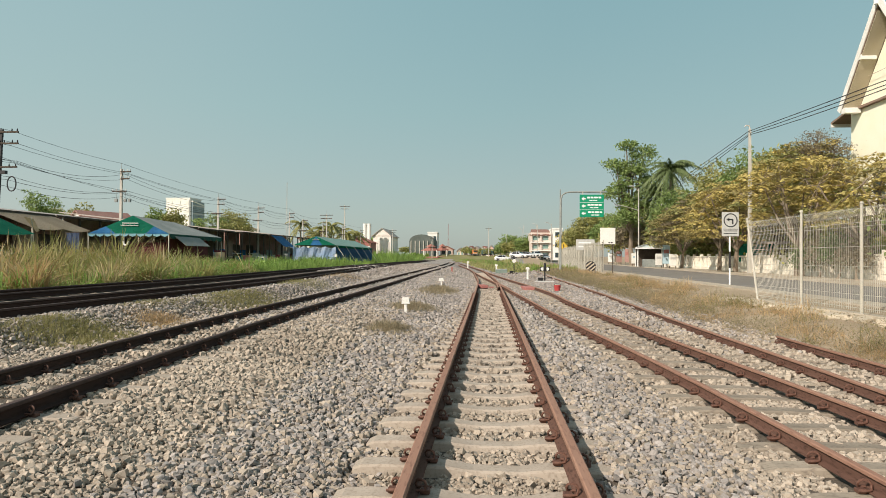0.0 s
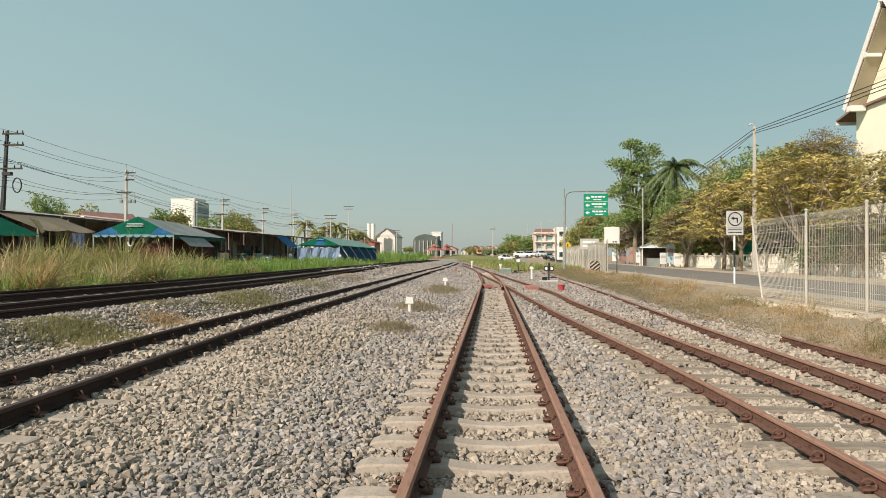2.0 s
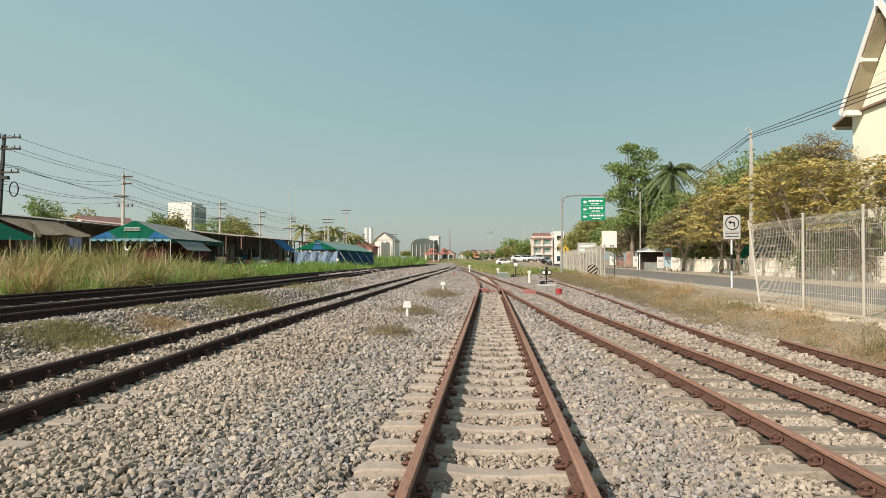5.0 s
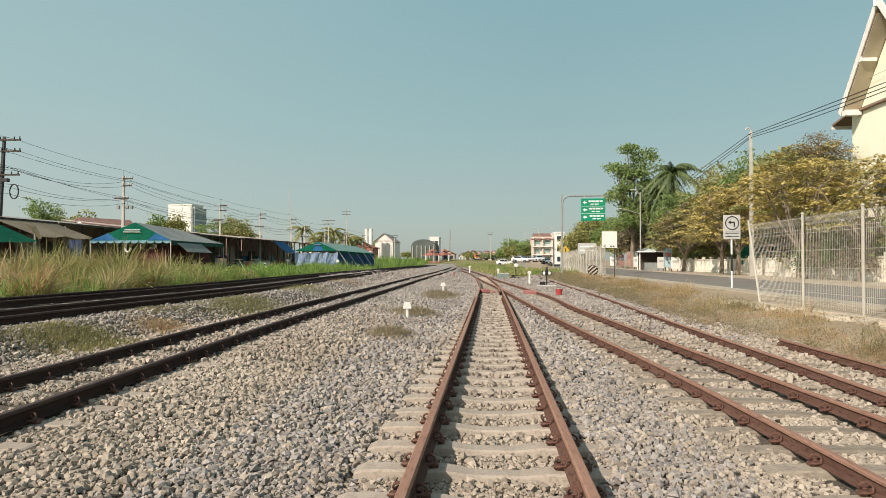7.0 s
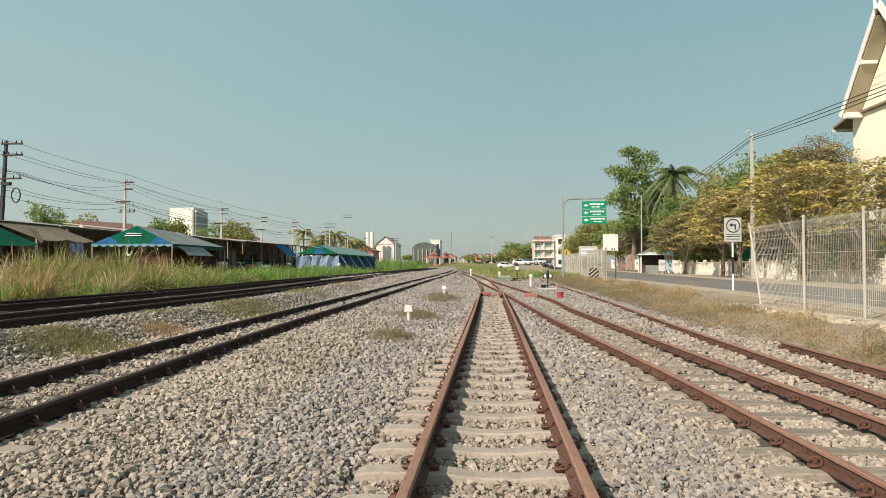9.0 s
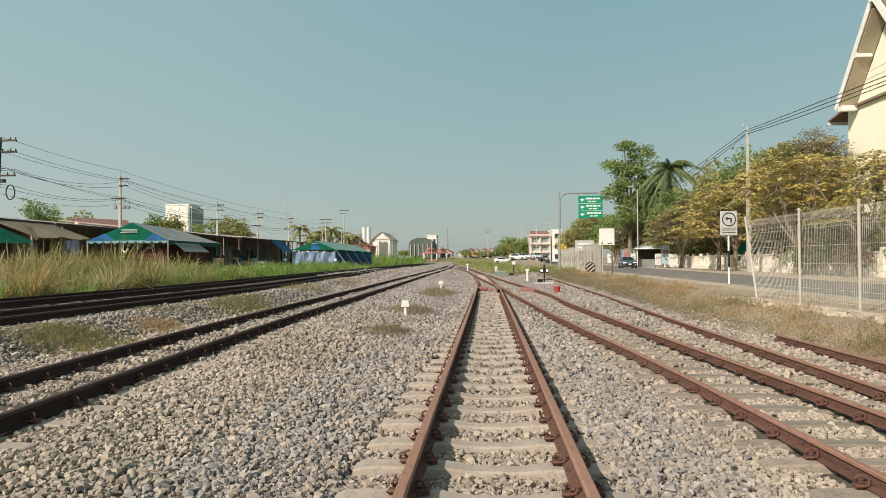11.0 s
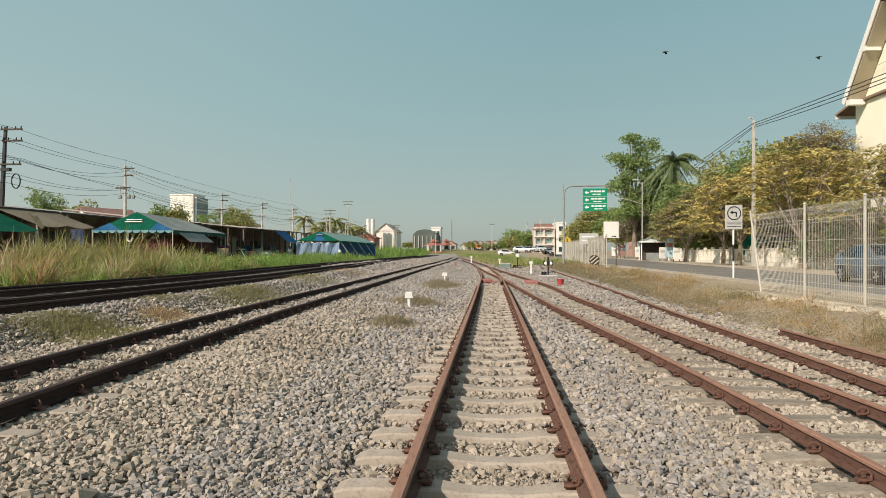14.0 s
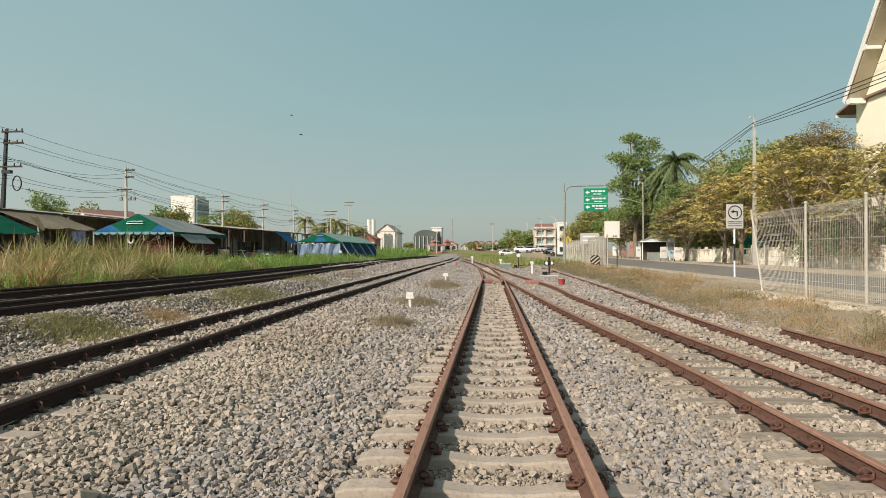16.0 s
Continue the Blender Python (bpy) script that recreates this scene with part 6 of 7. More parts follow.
goods = random.Random(12)
for k in range(40):
    y = goods.uniform(30, 98)
    m = goods.choice((TARP_TAN, TARP_BLUE, WHITE, PINK_RED, DARK_CLOTH, TARP_GREY, GREY_BOARD))
    sx, sy, sz = goods.uniform(0.4, 1.0), goods.uniform(0.5, 1.4), goods.uniform(0.6, 2.1)
    t = whole("market_crate", bm_box((0, 0, sz / 2), (sx, sy, sz), None, 0.04), m, "stacked goods crate in front of the market stalls", "crate", (-28.6 + goods.uniform(-1.2, 1.2), y, 0.15), goods.uniform(-8, 8), group="market goods")
orange = thing("market_table", "low table with an orange cloth in front of the stalls", "table", (-27.2, 35.5, 0.15))
part("tabletop", bm_box((0, 0, 1.0), (1.2, 3.4, 0.06), None, 0.01), plain("orange cloth", (0.62, 0.20, 0.05), 0.8), orange)
part("skirt", bm_box((0.58, 0, 0.68), (0.03, 3.4, 0.62)), plain("orange cloth skirt", (0.58, 0.18, 0.05), 0.8), orange, "orange cloth skirt")
for sx in (-0.5, 0.5):
    for sy in (-1.5, 1.5):
        part("leg", bm_box((sx, sy, 0.48), (0.06, 0.06, 1.0)), DARK_WOOD, orange)


sheet = thing("hanging_tarpaulin", "dusty blue tarpaulin hung beside the tan awning", "tarpaulin", (-26.9, 40, 0.15))
fold = bmesh.new()
rows = [[fold.verts.new((-0.42 + 0.105 * k, 0.05 * math.sin(k * 1.9) * (1.4 - j * 0.2), 0.35 + 0.48 * j)) for j in range(6)] for k in range(9)]
for k in range(8):
    for j in range(5):
        fold.faces.new((rows[k][j], rows[k + 1][j], rows[k + 1][j + 1], rows[k][j + 1]))
bmesh.ops.solidify(fold, geom=fold.faces[:], thickness=0.015)
part("sheet", fold, material("dusty blue sheet", ((0.10, 0.14, 0.25), (0.16, 0.21, 0.34), (0.06, 0.08, 0.15)), (1.2, 9), 0.95, 0, 0.3, 0.02), sheet)
part("rail", bm_rod((-0.5, 0.02, 2.76), (0.5, 0.02, 2.76), 0.02, 0.02, 6), DARK_WOOD, sheet)
for x in (-0.48, 0.48):
    part("pole", bm_rod((x, 0.02, -0.1), (x, 0.02, 2.78), 0.022, 0.022, 6), DARK_WOOD, sheet)


# ---------- buildings in the distance ----------
def house(label, place, w, d, h, roof_h, wall_mat, roof_mat, rows=1, cols=3, turn=0.0, flat=False, name="house", pane=None):
    t = thing(name, label, "building", place, turn, group="distant buildings")
    part("wall", bm_box((0, d / 2, h / 2), (w, d, h)), wall_mat, t)
    if flat:
        part("parapet", bm_box((0, d / 2, h + 0.25), (w + 0.3, d + 0.3, 0.5)), wall_mat, t)
    else:
        for s in (1, -1):
            part("roof", bm_slab([(s * (w / 2 + 0.5), -0.6, h - 0.2), (s * (w / 2 + 0.5), d + 0.6, h - 0.2), (0, d + 0.6, h + roof_h), (0, -0.6, h + roof_h)], 0.15 * s), roof_mat, t)
        part("gable", bm_slab([(-w / 2, -0.02, h), (w / 2, -0.02, h), (0, -0.02, h + roof_h - 0.1)], -0.2), wall_mat, t)
    for r in range(rows):
        for c in range(cols):
            x = -w / 2 + w * (c + 0.5) / cols
            z = h * (r + 0.5) / rows
            wn_ = part("window", bm_box((x, -0.04, z), (w / cols * 0.62, 0.14, h / rows * 0.55)), WHITE, t)
            part("pane", bm_box((x, -0.12, z), (w / cols * 0.54, 0.03, h / rows * 0.47)), pane or WINDOW, wn_)
    return t


flats = house("tall pale apartment block behind the market", (-124.0, 250, 0.3), 10, 9, 24.0, 0, WHITE, TIN, 8, 3, -3, True, "apartment_building", WHITE)
GLASS_SIDE = material("blue-grey glazed side", ((0.17, 0.23, 0.26), (0.27, 0.34, 0.37), (0.10, 0.14, 0.16)), (0.3, 2.0), 0.35)
part("glazed_side", bm_box((5.6, 4.8, 11.6), (1.3, 9.4, 23.2)), GLASS_SIDE, flats, "blue-grey glazed side wall")
for k in range(7):
    part("side_band", bm_box((6.3, 4.8, 3.2 * k + 2.2), (0.16, 9.2, 0.5)), GREY_BOARD, flats)
part("roof_curve", bm_slab([(-5.2, 0, 24.4), (6.4, 0, 23.3), (6.4, 9, 22.2), (-5.2, 9, 25.4)], 0.5), WHITE, flats)
part("dark_corner", bm_box((5.15, -0.1, 11.6), (0.7, 0.3, 23.4)), STEEL, flats)
house("pale gabled house with a red tiled roof behind the stalls", (-59.6, 90, 0.2), 4.4, 7.0, 6.35, 1.5, WHITE, ROOF_FADED, 1, 2, -28)
PALE_WALL = material("pale pinkish wall", ((0.82, 0.75, 0.69), (0.87, 0.82, 0.77), (0.70, 0.62, 0.56)), (0.5, 6), 0.9)
house("white gabled warehouse beyond the blue tent", (-34.0, 205, 0.4), 5.8, 16, 8.0, 2.5, PALE_WALL, TIN, 1, 3, pane=PALE_WALL)
house("low red-roofed building beyond the blue tent", (-37.8, 187, 0.4), 7.0, 9, 5.6, 1.4, PINK_RED, RED_ROOF, 1, 4)
for x in (-38.6, -37.2):
    t = whole("water_tower", bm_rod((0, 0, 0), (0, 0, 11.7), 0.6, 0.6, 14), WHITE, "white cylindrical water tower beside the red roofs", "tower", (x, 200, 0.3))
back_row = random.Random(66)
for k in range(9):
    house("low shop house behind the open market stalls", (-47 - back_row.uniform(0, 5), 36 + 13 * k, 0.2), 11, 7, back_row.uniform(2.5, 3.6), 0.9, back_row.choice((BRICK_PINK, GREY_WALL, WALL_PAINT, PINK_BOARD)), back_row.choice((TIN, ROOF_TILE)), 1, 4, 90)
house("low white building behind the utility poles", (-59, 150, 0.3), 8, 8, 7.8, 1.2, WHITE, TIN, 1, 3, 20)
house("red-roofed row behind the poles", (-47, 175, 0.3), 10, 8, 6.4, 1.0, WHITE, RED_ROOF, 1, 4, 10)


def vault(place):
    t = thing("station_shed", "grey barrel-roofed hall in the distance", "building", place, group="distant buildings")
    bm = bmesh.new()
    pts = [(-4.8, 0, -0.4)] + [(4.8 * math.cos(math.pi - k * math.pi / 12), 0, 5.5 + 2.7 * math.sin(k * math.pi / 12)) for k in range(13)] + [(4.8, 0, -0.4)]
    slab(bm, [Vector(p) for p in pts], -16)
    part("wall", bm, material("dark weathered sheeting", ((0.10, 0.12, 0.11), (0.15, 0.17, 0.16), (0.06, 0.075, 0.07)), (0.4, 5), 0.9), t)
    for k in range(6):
        part("column", bm_box((-4.1 + 1.64 * k, -0.15, 2.7), (0.3, 0.3, 6.0)), POLE_CONCRETE, t)


vault((-25.9, 250, 2.3))
house("white stepped building beside the barrel-roofed hall", (-23.4, 270, 2.0), 4, 10, 9.8, 0, WHITE, TIN, 2, 2, 0, True)


def pavilion(place, w, label):
    t = thing("pavilion", label, "pavilion", place, group="red station pavilions")
    part("roof", bm_rod((0, 0, 2.5), (0, 0, 4.1), w * 0.72, 0.25, 4), RED_ROOF, t)
    part("upper_roof", bm_rod((0, 0, 4.0), (0, 0, 5.0), w * 0.36, 0.1, 4), RED_ROOF, t)
    for sx in (-1, 1):
        for sy in (-1, 1):
            part("post", bm_box((sx * w * 0.42, sy * w * 0.42, 1.3), (0.25, 0.25, 2.7)), WHITE, t)
    part("base", bm_box((0, 0, 0.15), (w, w, 0.4)), PINK_RED, t)


pavilion((-20.9, 235, 1.45), 5.6, "red-roofed open pavilion by the far tracks")
pavilion((-17.4, 245, 1.7), 4.2, "small red-roofed pavilion by the far tracks")
house("low pink station building with red roof", (-16.9, 262, 2.1), 5, 10, 3.0, 1.2, BRICK_PINK, RED_ROOF, 1, 2)
ROOF_RED_DULL = material("dull red-brown roof tile", ((0.22, 0.12, 0.095), (0.28, 0.165, 0.135), (0.15, 0.085, 0.07)), (0.5, 9), 0.9)
PALE_PINK = material("pale pink plaster", ((0.62, 0.52, 0.45), (0.70, 0.61, 0.54), (0.50, 0.40, 0.34)), (0.5, 6), 0.9)
SHOP_PANE = plain("greenish shop glass", (0.20, 0.30, 0.27), 0.25)
shop = house("pale pink shophouse with a low red roof", (16.5, 205, 1.2), 6.2, 12, 7.9, 0, PALE_PINK, RED_ROOF, 3, 2, 0, True, "house", SHOP_PANE)
part("roof", bm_slab([(-3.5, -0.9, 7.6), (3.5, -0.9, 7.6), (2.7, 4.5, 9.6), (-2.7, 4.5, 9.6)], 0.2), ROOF_RED_DULL, shop, "low red tiled roof")
for k in range(3):
    part("pillar", bm_box((-2.9 + 2.9 * k, -0.35, 4.0), (0.5, 0.6, 8.2)), PALE_PINK, shop)
part("balcony", bm_box((0, -0.7, 5.3), (6.4, 1.2, 0.3)), WHITE, shop)
part("balcony", bm_box((0, -0.7, 2.7), (6.4, 1.2, 0.3)), WHITE, shop)
far_rows = random.Random(55)
for k in range(19):
    hh = far_rows.uniform(2.2, 4.4)
    house("low house in the hazy row at the far end", (-13 + 1.6 * k + far_rows.uniform(-0.6, 0.6), far_rows.uniform(285, 330), 2.2), far_rows.uniform(1.8, 3.6), 7, hh, far_rows.uniform(0.8, 1.6), far_rows.choice((WHITE, PALE_PINK, BRICK_PINK, GREY_WALL)), far_rows.choice((RED_ROOF, TIN, ROOF_TILE)), 1, 2, far_rows.uniform(-15, 15), pane=SHOP_PANE)
house("white shophouse wing beside the red roof", (21.6, 203, 0.9), 2.8, 12, 9.6, 0, WHITE, TIN, 3, 1, 0, True)
for n, (x, y, h) in enumerate(((-20.4, 330, 18.5), (7.3, 260, 11.0), (13.6, 250, 14.0), (18.6, 250, 14.5), (-105, 330, 40))):
    t = thing("antenna_mast", "thin lattice antenna mast on the skyline", "mast", (x, y, 0.3), group="antenna masts")
    bm = bmesh.new()
    for k in range(3):
        a = k * math.tau / 3
        rod(bm, (0.5 * math.cos(a), 0.5 * math.sin(a), 0), (0.12 * math.cos(a), 0.12 * math.sin(a), h), 0.06, 0.05, 4)
    for j in range(int(h / 1.5)):
        w = 0.5 - 0.38 * j * 1.5 / h
        pipe(bm, [(w * math.cos(k * math.tau / 3), w * math.sin(k * math.tau / 3), j * 1.5) for k in range(4)], 0.04, 4)
    part("lattice", bm, PINK_RED if n == 0 else GREY_BOARD, t)
rng_d = random.Random(31)
for k in range(16):
    y = rng_d.uniform(240, 330)
    x = rng_d.choice((rng_d.uniform(-75, -36), rng_d.uniform(4, 16)))
    h = rng_d.uniform(4, 8)
    tree("small distant tree on the hazy skyline", (x, y, float(ground_z(x, y))), h * 0.3, 0.25, ((0, 0, h * 0.65, h * 0.5, h * 0.5, h * 0.33),), rng_d.choice((LEAF_GREEN, LEAF_MIXED)), 70, 14, 0.9, 300 + k, 0.6, group="distant trees")
for k in range(9):
    x, y, h = -9 + 1.9 * k + rng_d.uniform(-0.8, 0.8), rng_d.uniform(255, 280), rng_d.uniform(1.8, 3.0)
    tree("low bushy tree at the far end of the tracks", (x, y, float(ground_z(x, y))), h * 0.25, 0.16, ((0, 0, h * 0.6, h * 0.6, h * 0.6, h * 0.4),), rng_d.choice((LEAF_GREEN, LEAF_MIXED)), 50, 14, 0.7, 350 + k, 0.5, group="distant trees")
for k, (x, y, h, r) in enumerate(((11.2, 214, 6.4, 2.6), (9.2, 226, 5.6, 2.6), (12.6, 226, 8.2, 2.8), (6.8, 236, 4.6, 2.2), (4.6, 240, 3.6, 1.9))):
    tree("roadside tree near the far shophouse", (x, y, float(ground_z(x, y))), h * 0.25, 0.18, ((0, 0, h * 0.6, r, r, h * 0.4), (0.9, 0, h * 0.42, r * 0.8, r * 0.8, h * 0.3)), LEAF_GREEN if k % 2 == 0 else LEAF_MIXED, 110, 16, 0.7, 330 + k, 0.5, group="distant trees")



# ---------- trackside fittings ----------
def switch_stand(place, h, label, targets=True):
    place = (place[0], place[1], float(ground_z(place[0], place[1])) + 0.01)
    t = thing("switch_stand", label, "switch stand", place)
    part("base", bm_box((0, 0, 0.06), (1.1, 0.22, 0.1), None, 0.02), GREY_BOARD if targets else DARK_WOOD, t, "grey timber base" if targets else "")
    part("spindle", bm_rod((0, 0, 0.1), (0, 0, h * 0.62), 0.045, 0.035, 8), BLACK, t)
    part("gear_box", bm_box((-0.25, 0, 0.2), (0.3, 0.22, 0.2), None, 0.02), BLACK, t)
    part("lever", bm_rod((-0.2, 0, 0.25), (0.42, -0.1, 0.3), 0.02, 0.03, 6), BLACK, t)
    lamp = part("lamp", bm_box((0, 0, h * 0.72), (0.17, 0.17, h * 0.22), None, 0.02), BLACK, t)
    part("lamp_cap", bm_rod((0, 0, h * 0.83), (0, 0, h), 0.075, 0.06, 8), BLACK, lamp)
    if targets:
        for s in (-1, 1):
            part("target", bm_rod((s * 0.145, -0.02, h * 0.7), (s * 0.145, -0.05, h * 0.7), 0.1, 0.1, 14), WHITE, t, "round white target")
            part("target_rim", bm_box((s * 0.155, 0.0, h * 0.7), (0.25, 0.03, 0.26), None, 0.01), BLACK, t)
    else:
        part("target", bm_rod((0, -0.12, h * 0.72), (0, -0.15, h * 0.72), 0.17, 0.17, 14), WHITE, t, "round white target")


switch_stand((3.3, 38.4, 0.0), 1.15, "black switch stand with two white round targets")
switch_stand((2.3, 58.5, 0.03), 1.65, "tall black switch stand with one white target", False)
switch_stand((-17.2, 72, 0.2), 2.0, "black and white switch stand beside the far line", False)


def marker(place, h, label, cap=0.2, mat=WHITE, w=0.07):
    place = (place[0], place[1], float(ground_z(place[0], place[1])) + 0.02)
    t = thing("marker_post", label, "marker post", place, group="marker posts")
    part("post", bm_box((0, 0, h / 2 - 0.1), (w, w, h), None, 0.008), mat, t)
    if cap:
        bm = bmesh.new()
        slab(bm, [(-cap / 2, -0.06, h - 0.12), (cap / 2, -0.06, h - 0.12), (cap * 0.38, -0.06, h + 0.04), (-cap * 0.38, -0.06, h + 0.04)], 0.1)
        part("plate", bm, mat, t, "white trapezoid cap plate")


marker((-2.13, 16.3, 0.08), 0.33, "short white marker post in the ballast", 0.21)
marker((-2.31, 31.3, 0.09), 0.34, "short white marker post among dry weeds", 0.25)
marker((-3.22, 56.9, 0.13), 0.55, "short dark red marker post in the ballast", 0, PINK_RED, 0.14)
marker((2.6, 43.5, 0.0), 0.8, "white marker post beside the turnout", 0.26, WHITE, 0.12)
marker((0.8, 66, 0.05), 0.75, "white marker post beyond the turnout", 0.3, WHITE, 0.14)
marker((-2.6, 82, 0.1), 0.9, "white marker post in the far grass", 0.3, WHITE, 0.16)
point_box = thing("point_machine", "low greenish point machine box beside the turnout", "point machine", (1.2, 60, float(ground_z(1.2, 60))))
part("body", bm_box((0, 0, 0.2), (1.1, 0.6, 0.42), None, 0.05), material("grey-green metal", ((0.16, 0.22, 0.19), (0.24, 0.30, 0.26)), (3, 30)), point_box)
part("lid", bm_box((0, 0, 0.43), (1.0, 0.55, 0.06), None, 0.02), GREY_BOARD, point_box)
bucket = thing("red_bucket", "faded red metal bucket standing on the ballast", "bucket", (2.97, 28.4, float(ground_z(2.97, 28.4)) + 0.01))
part("body", bm_rod((0, 0, 0), (0, 0, 0.27), 0.115, 0.15, 14), RED_PAINT, bucket)
part("rim", bm_pipe([(0.15 * math.cos(k * math.tau / 16), 0.15 * math.sin(k * math.tau / 16), 0.27) for k in range(17)], 0.012, 5), RED_PAINT, bucket)
part("handle", bm_pipe([(0.15 * math.cos(k * math.pi / 8), 0.0, 0.27 + 0.09 * math.sin(k * math.pi / 8)) for k in range(9)], 0.008, 5), BLACK, bucket)
frog = thing("frog_block", "red painted wooden block inside the turnout", "track fitting", (-0.1, 31.0, 0.0))
part("block", bm_box((-0.2, 0, 0.08), (0.34, 1.0, 0.16), Matrix.Rotation(0.2, 3, "Z"), 0.02), PINK_RED, frog)
part("plate", bm_box((0.1, 0.5, 0.02), (0.5, 0.5, 0.05), None, 0.01), PINK_RED, frog)
frog = thing("frog_block", "red painted wooden block beside the side track", "track fitting", (1.25, 29.8, -0.03))
part("block", bm_box((0.55, 0, 0.1), (0.5, 1.6, 0.16), Matrix.Rotation(0.08, 3, "Z"), 0.02), PINK_RED, frog)
for n, (path, y0, y1, off) in enumerate(((SIDE_L, 27.5, 33.5, 0.11), (shifted(MAIN, HALF), 28.5, 35.0, -0.11))):
    c = thing("check_rail", "short rusty check rail at the turnout crossing", "check rail", (0, 0, 0))
    rail(shifted(path, off), lambda y: np.full(np.shape(y), 0.155), y0, y1, RUST, c, k_size=0.82 if n == 0 else 1.0)


# ---------- vehicles ----------
def car_stations():
    # along the length: y, floor, shoulder, top, half width low, half width shoulder, half width top
    return [(-2.14, 0.42, 0.60, 0.66, 0.62, 0.66, 0.60), (-2.04, 0.25, 0.70, 0.77, 0.80, 0.80, 0.70), (-1.6, 0.2, 0.78, 0.88, 0.87, 0.88, 0.76), (-0.95, 0.2, 0.87, 0.98, 0.89, 0.90, 0.78),
            (-0.85, 0.2, 0.89, 1.03, 0.89, 0.90, 0.74), (-0.05, 0.2, 0.92, 1.40, 0.90, 0.90, 0.60), (0.35, 0.2, 0.93, 1.45, 0.90, 0.90, 0.60), (1.1, 0.2, 0.95, 1.40, 0.90, 0.90, 0.60), (1.75, 0.24, 0.97, 1.20, 0.88, 0.88, 0.63),
            (2.05, 0.3, 0.96, 1.04, 0.84, 0.84, 0.72), (2.15, 0.45, 0.88, 0.92, 0.72, 0.74, 0.66)]


def car(label, paint, place=(0, 0, 0), turn=0.0, group="", lights=None):
    """The nose points to -y."""
    t = thing("car", label, "car", place, turn, group=group)
    bm = bmesh.new()
    rings = []
    for y, f, s, r, wl, ws, wr in car_stations():
        half = [(wl * 0.93, f), (wl, f + 0.14), (ws * 1.0, (f + s) / 2 + 0.08), (ws * 0.97, s), (wr + 0.03, s + (r - s) * 0.85), (wr * 0.8, r)]
        rings.append([bm.verts.new((x, y, z)) for x, z in half] + [bm.verts.new((-x, y, z)) for x, z in half[::-1]])
    for a, b in zip(rings, rings[1:]):
        for i in range(12):
            bm.faces.new((a[i], a[(i + 1) % 12], b[(i + 1) % 12], b[i]))
    bm.faces.new(rings[0])
    bm.faces.new(rings[-1])
    bmesh.ops.recalc_face_normals(bm, faces=bm.faces)
    for f in bm.faces:
        f.smooth = True
    body = part("body", bm, paint, t)
    part("windscreen", bm_slab([(-0.68, -0.87, 1.02), (0.68, -0.87, 1.02), (0.55, -0.12, 1.385), (-0.55, -0.12, 1.385)], 0.03), CAR_GLASS, t, "dark windscreen")
    part("rear_window", bm_slab([(0.6, 1.9, 1.10), (-0.6, 1.9, 1.10), (-0.54, 1.28, 1.365), (0.54, 1.28, 1.365)], 0.03), CAR_GLASS, t, "dark rear window")
    for s in (1, -1):
        for pts in ([(-0.6, 0.96), (0.28, 0.96), (0.28, 1.36), (-0.02, 1.33)], [(0.36, 0.96), (1.5, 0.99), (1.1, 1.32), (0.36, 1.36)]):
            part("side_window", bm_slab([(s * (0.905 - (z - 0.94) * 0.62), y, z) for y, z in pts], 0.025 * -s), CAR_GLASS, t, "dark side window")
        part("mirror", bm_box((s * 0.98, -0.55, 1.02), (0.16, 0.1, 0.13), None, 0.03), paint, t)
        part("headlight", bm_box((s * 0.6, -2.06, 0.70), (0.36, 0.2, 0.10), Matrix.Rotation(-s * 0.35, 3, "Z"), 0.03), lights or SIGN_WHITE, t, "bright headlight")
        part("tail_light", bm_box((s * 0.62, 2.09, 0.88), (0.3, 0.1, 0.14), None, 0.03), RED_PAINT, t, "red tail light")
        part("fog_lamp", bm_box((s * 0.62, -2.1, 0.42), (0.18, 0.1, 0.1), None, 0.02), GREY_BOARD, t)
    part("grille", bm_box((0, -2.09, 0.50), (1.35, 0.12, 0.26), None, 0.03), BLACK, t)
    part("number_plate", bm_box((0, -2.16, 0.52), (0.36, 0.02, 0.13)), SIGN_WHITE, t, "plain white number plate")
    part("underbody", bm_box((0, 0, 0.24), (1.5, 3.7, 0.12)), BLACK, t)
    wheels = []
    for x in (-0.82, 0.82):
        for y in (-1.32, 1.28):
            bm = bmesh.new()
            rod(bm, (-0.11, 0, 0), (0.11, 0, 0), 0.325, 0.325, 22)
            w = part("wheel", bm, RUBBER, t, "black tyre on an alloy rim")
            w.matrix_basis = pose(x, y, 0.325)
            bm = bmesh.new()
            for q in range(5):
                a = q * math.tau / 5
                box(bm, ((0.112 if x > 0 else -0.112), 0.1 * math.cos(a), 0.1 * math.sin(a)), (0.03, 0.19, 0.06), Matrix.Rotation(a, 3, "X"))
            rod(bm, (-0.118, 0, 0), (0.118, 0, 0), 0.07, 0.07, 10)
            part("rim", bm, ALLOY, w)
            part("arch", bm_box((x * 1.07, y, 0.62), (0.05, 0.8, 0.1), None, 0.02), BLACK, t)
            wheels.append((w, x, y))
    return t, wheels


def paint(name, c):
    m = material(name, (c, [v * 1.1 for v in c], [v * 0.85 for v in c]), (0.7, 40), 0.28, 0.35, 0.02, 0.001)
    m.node_tree.nodes["Principled BSDF"].inputs["Coat Weight"].default_value = 0.6
    return m


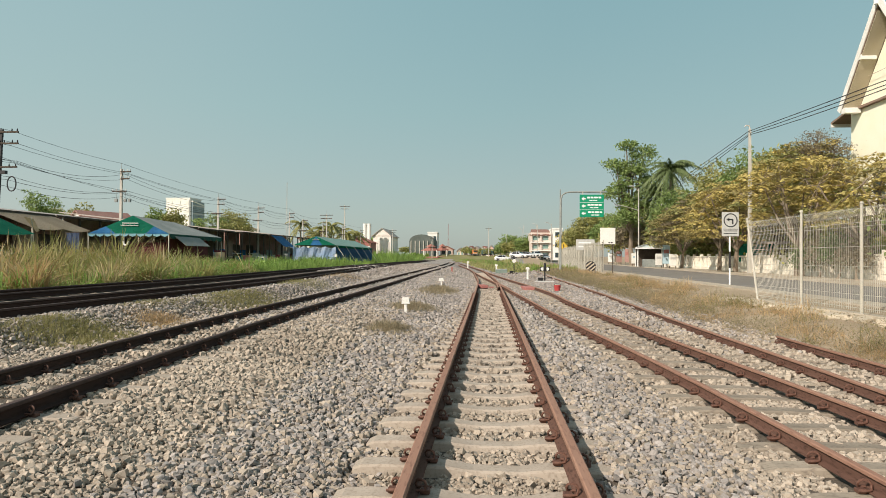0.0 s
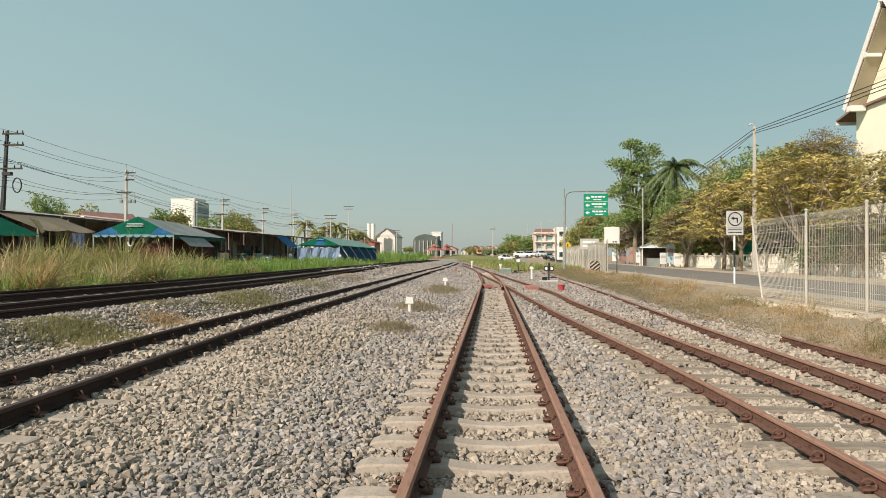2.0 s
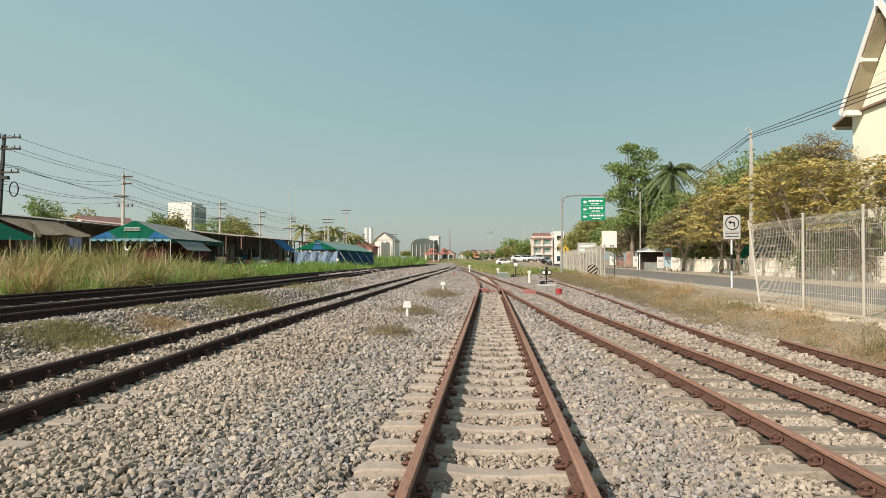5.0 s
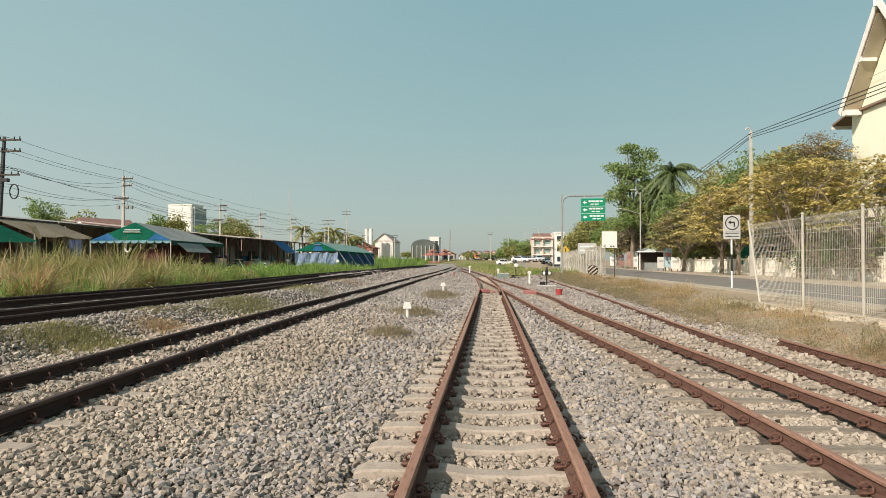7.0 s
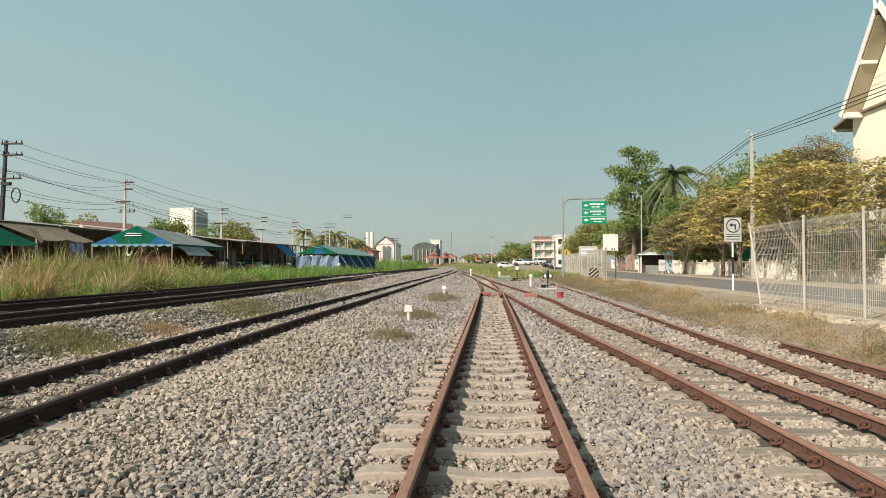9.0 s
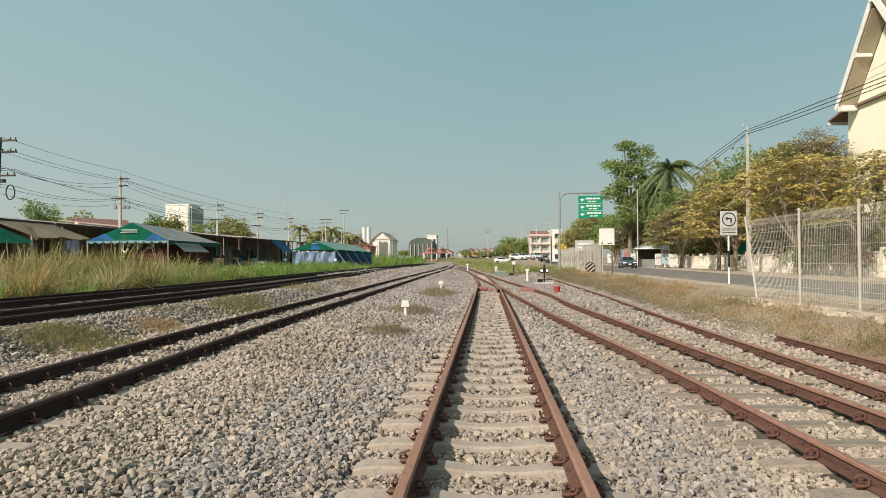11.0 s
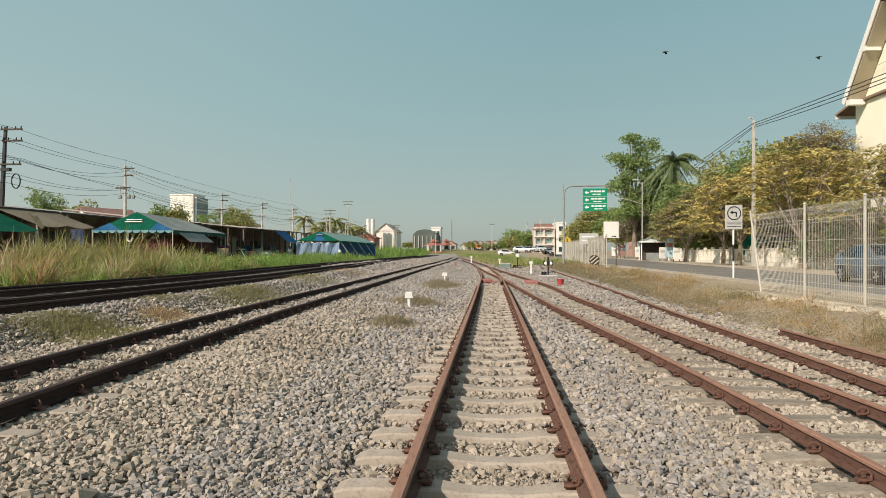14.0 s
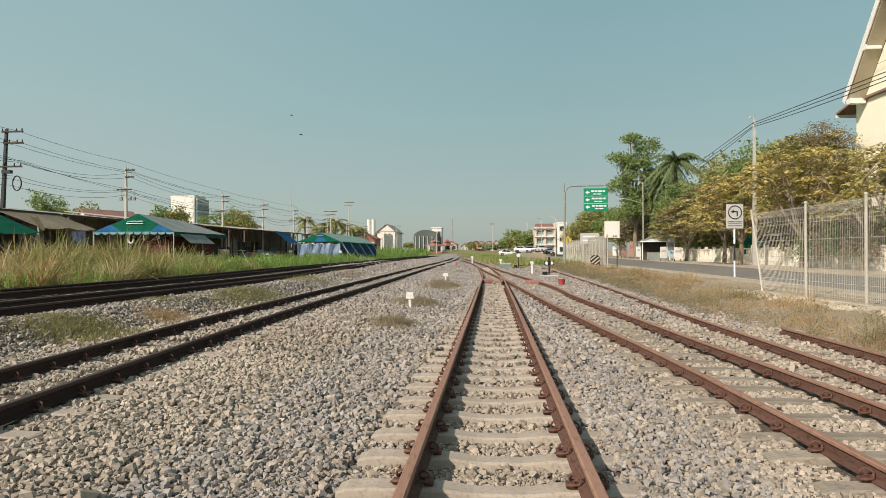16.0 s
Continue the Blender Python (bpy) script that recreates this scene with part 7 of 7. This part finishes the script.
DARK_PAINT = paint("dark grey car paint", (0.10, 0.125, 0.155))
lit = bpy.data.materials.new("headlight glow")
lit.use_nodes = True
lb = lit.node_tree.nodes["Principled BSDF"]
lb.inputs["Base Color"].default_value = (0.9, 0.92, 0.95, 1)
lb.inputs["Emission Color"].default_value = (0.85, 0.92, 1.0, 1)
lb.inputs["Emission Strength"].default_value = 1.3
driven, driven_wheels = car("dark blue-grey car driving along the road", DARK_PAINT, (20, 100, 0.32), 0, lights=lit)
WHITE_PAINT, SILVER_PAINT, RED_CAR = paint("white car paint", (0.75, 0.75, 0.74)), paint("silver car paint", (0.35, 0.36, 0.37)), paint("red car paint", (0.35, 0.03, 0.03))
for n, (x, y, a, p, lab) in enumerate(((3.6, 146, 82, WHITE_PAINT, "white car waiting at the far crossing"), (6.9, 144, 60, WHITE_PAINT, "white car parked near the far crossing"), (10.6, 142, 12, WHITE_PAINT, "white car facing the crossing"),
                                       (12.4, 143.5, 8, SILVER_PAINT, "silver car facing the crossing"), (9.2, 150, 70, SILVER_PAINT, "silver car in the distance at the crossing"))):
    car(lab, p, (x, y, float(ground_z(x, y)) + 0.02), a, group="cars at the crossing")
car("white car parked among the market stalls", WHITE_PAINT, (-27.5, 51.5, 0.15), 95)
car("white car parked beside the market", WHITE_PAINT, (-29.0, 38.5, 0.15), 60)


def truck(label, mat, place, turn):
    """A small truck, its nose to -y."""
    t = thing("truck", label, "truck", place, turn, group="vehicles beyond the crossing")
    cab = bmesh.new()
    box(cab, (0, -1.7, 1.25), (1.8, 1.5, 1.5), None, 0.12)
    part("cab", cab, mat, t)
    part("windscreen", bm_box((0, -2.46, 1.6), (1.5, 0.04, 0.6)), WINDOW, t, "dark windscreen")
    part("cargo_box", bm_box((0, 0.75, 1.45), (1.9, 3.2, 1.5), None, 0.04), mat, t)
    part("bumper", bm_box((0, -2.45, 0.55), (1.8, 0.14, 0.25), None, 0.03), GREY_BOARD, t)
    part("chassis", bm_box((0, 0.2, 0.5), (1.4, 4.6, 0.3)), BLACK, t)
    for x in (-0.8, 0.8):
        part("headlight", bm_box((x * 0.85, -2.47, 0.9), (0.28, 0.05, 0.2), None, 0.02), SIGN_WHITE, t)
        for y in (-1.6, 1.4):
            part("wheel", bm_rod((x - 0.13, y, 0.4), (x + 0.13, y, 0.4), 0.4, 0.4, 16), RUBBER, t)


truck("orange truck standing beyond the far crossing", plain("faded orange paint", (0.55, 0.20, 0.06), 0.5), (-5.6, 256, float(ground_z(-5.6, 256)) + 0.02), 15)
truck("dark green truck standing beyond the far crossing", plain("dark green paint", (0.05, 0.10, 0.085), 0.5), (-0.2, 260, float(ground_z(-0.2, 260)) + 0.02), 70)


# ---------- birds ----------
FEATHER = plain("dark feathers", (0.035, 0.033, 0.035), 0.8)


def bird(label):
    t = thing("bird", label, "bird", (90, 20, 30), group="birds")
    bm = bmesh.new()
    rod(bm, (0, -0.08, 0), (0, 0.0, 0), 0.02, 0.036, 8)
    rod(bm, (0, 0, 0), (0, 0.075, 0), 0.036, 0.024, 8)
    rod(bm, (0, 0.075, 0.005), (0, 0.12, 0.01), 0.024, 0.008, 8)
    part("body", bm, FEATHER, t)
    part("tail", bm_slab([(-0.015, -0.07, 0), (0.015, -0.07, 0), (0.035, -0.16, 0), (-0.035, -0.16, 0)], 0.008), FEATHER, t)
    wings = []
    for s in (1, -1):
        w = part("wing", bm_slab([(0, 0.05, 0), (s * 0.1, 0.06, 0), (s * 0.18, -0.02, 0), (s * 0.09, -0.05, 0), (0, -0.06, 0)], 0.01 * s), FEATHER, t)
        w.matrix_basis = pose(s * 0.03, 0, 0.02)
        wings.append((w, s))
    return t, wings


bird_a, wings_a = bird("dark bird flying across the sky")
bird_b, wings_b = bird("dark bird following another across the sky")


# ---------- what moves ----------
# seconds and place
BIRD_A = ((0.0, 81.38, -62.29, 6.74), (11.5, 29.35, 3.33, 9.53), (12.9, 17.41, 18.39, 10.17), (13.5, 12.29, 24.85, 10.45), (13.7, 10.77, 27.01, 10.46), (13.9, 8.88, 29.15, 10.63), (14.1, 6.84, 31.26, 10.66), (14.3, 4.51, 33.32, 10.85), (14.5, 2.62, 35.42, 10.94), (14.9, -2.53, 39.54, 11.39), (15.1, -5.10, 41.60, 11.61), (15.3, -7.44, 43.66, 11.87), (15.5, -9.94, 45.71, 12.05), (15.7, -12.51, 47.75, 12.47), (15.9, -15.04, 49.80, 12.60), (16.0, -16.19, 50.83, 12.59))
BIRD_B = ((0.0, 117.82, -48.80, 9.09), (12.1, 38.10, 12.34, 10.02), (13.5, 20.83, 25.59, 10.22), (14.1, 13.42, 31.27, 10.30), (14.3, 10.84, 33.16, 10.24), (14.5, 8.49, 35.06, 10.36), (14.7, 5.49, 36.93, 10.25), (14.9, 2.46, 38.80, 10.21), (15.1, -0.62, 40.66, 10.08), (15.3, -3.84, 42.50, 10.09), (15.5, -6.98, 44.34, 10.18), (15.7, -10.18, 46.18, 10.38), (15.9, -13.24, 48.02, 10.59), (16.0, -14.83, 48.94, 10.67))


def along(rows):
    ts = [r[0] for r in rows]
    return [np.interp(np.arange(0, 16.01, 0.1), ts, [r[k] for r in rows]) for k in range(1, len(rows[0]))]


def motions():
    # the car comes down the road: seconds and metres ahead of the eye
    run = ((0.0, 318.0), (8.0, 150.0), (10.0, 106.0), (11.3, 78.0), (12.1, 60.5), (12.5, 52.0), (13.1, 40.5), (13.5, 33.0), (13.9, 26.2), (14.3, 19.5), (15.0, 7.5), (16.0, -9.5))
    lane = lambda y: 12.68 + 0.062 * y
    walk(driven, [(t, pose(lane(y), y, 0.325, 0, 0, -3.5)) for t, y in run])
    for w, x, y in driven_wheels:
        rows, spin = [(0.0, pose(x, y, 0.325))], 0
        for k in range(300, 440):
            spin += 70
            rows.append((k / 30, pose(x, y, 0.325, spin, 0, 0)))
        rows.append((16.0, pose(x, y, 0.325, spin + 60, 0, 0)))
        walk(w, rows)
    # birds cross from right to left, climbing away
    fly_a = BIRD_A
    fly_b = BIRD_B
    for thing_, wings, rows in ((bird_a, wings_a, fly_a), (bird_b, wings_b, fly_b)):
        walk(thing_, [(t, pose(x, y, z, 0, 0, 55)) for t, x, y, z in rows])
        for w, s in wings:
            beat = [(0.0, pose(s * 0.03, 0, 0.02))] + [(13.0 + 0.1 * k, pose(s * 0.03, 0, 0.02, 0, -s * (38 if k % 2 else -30), 0)) for k in range(31)]
            walk(w, beat)


motions()
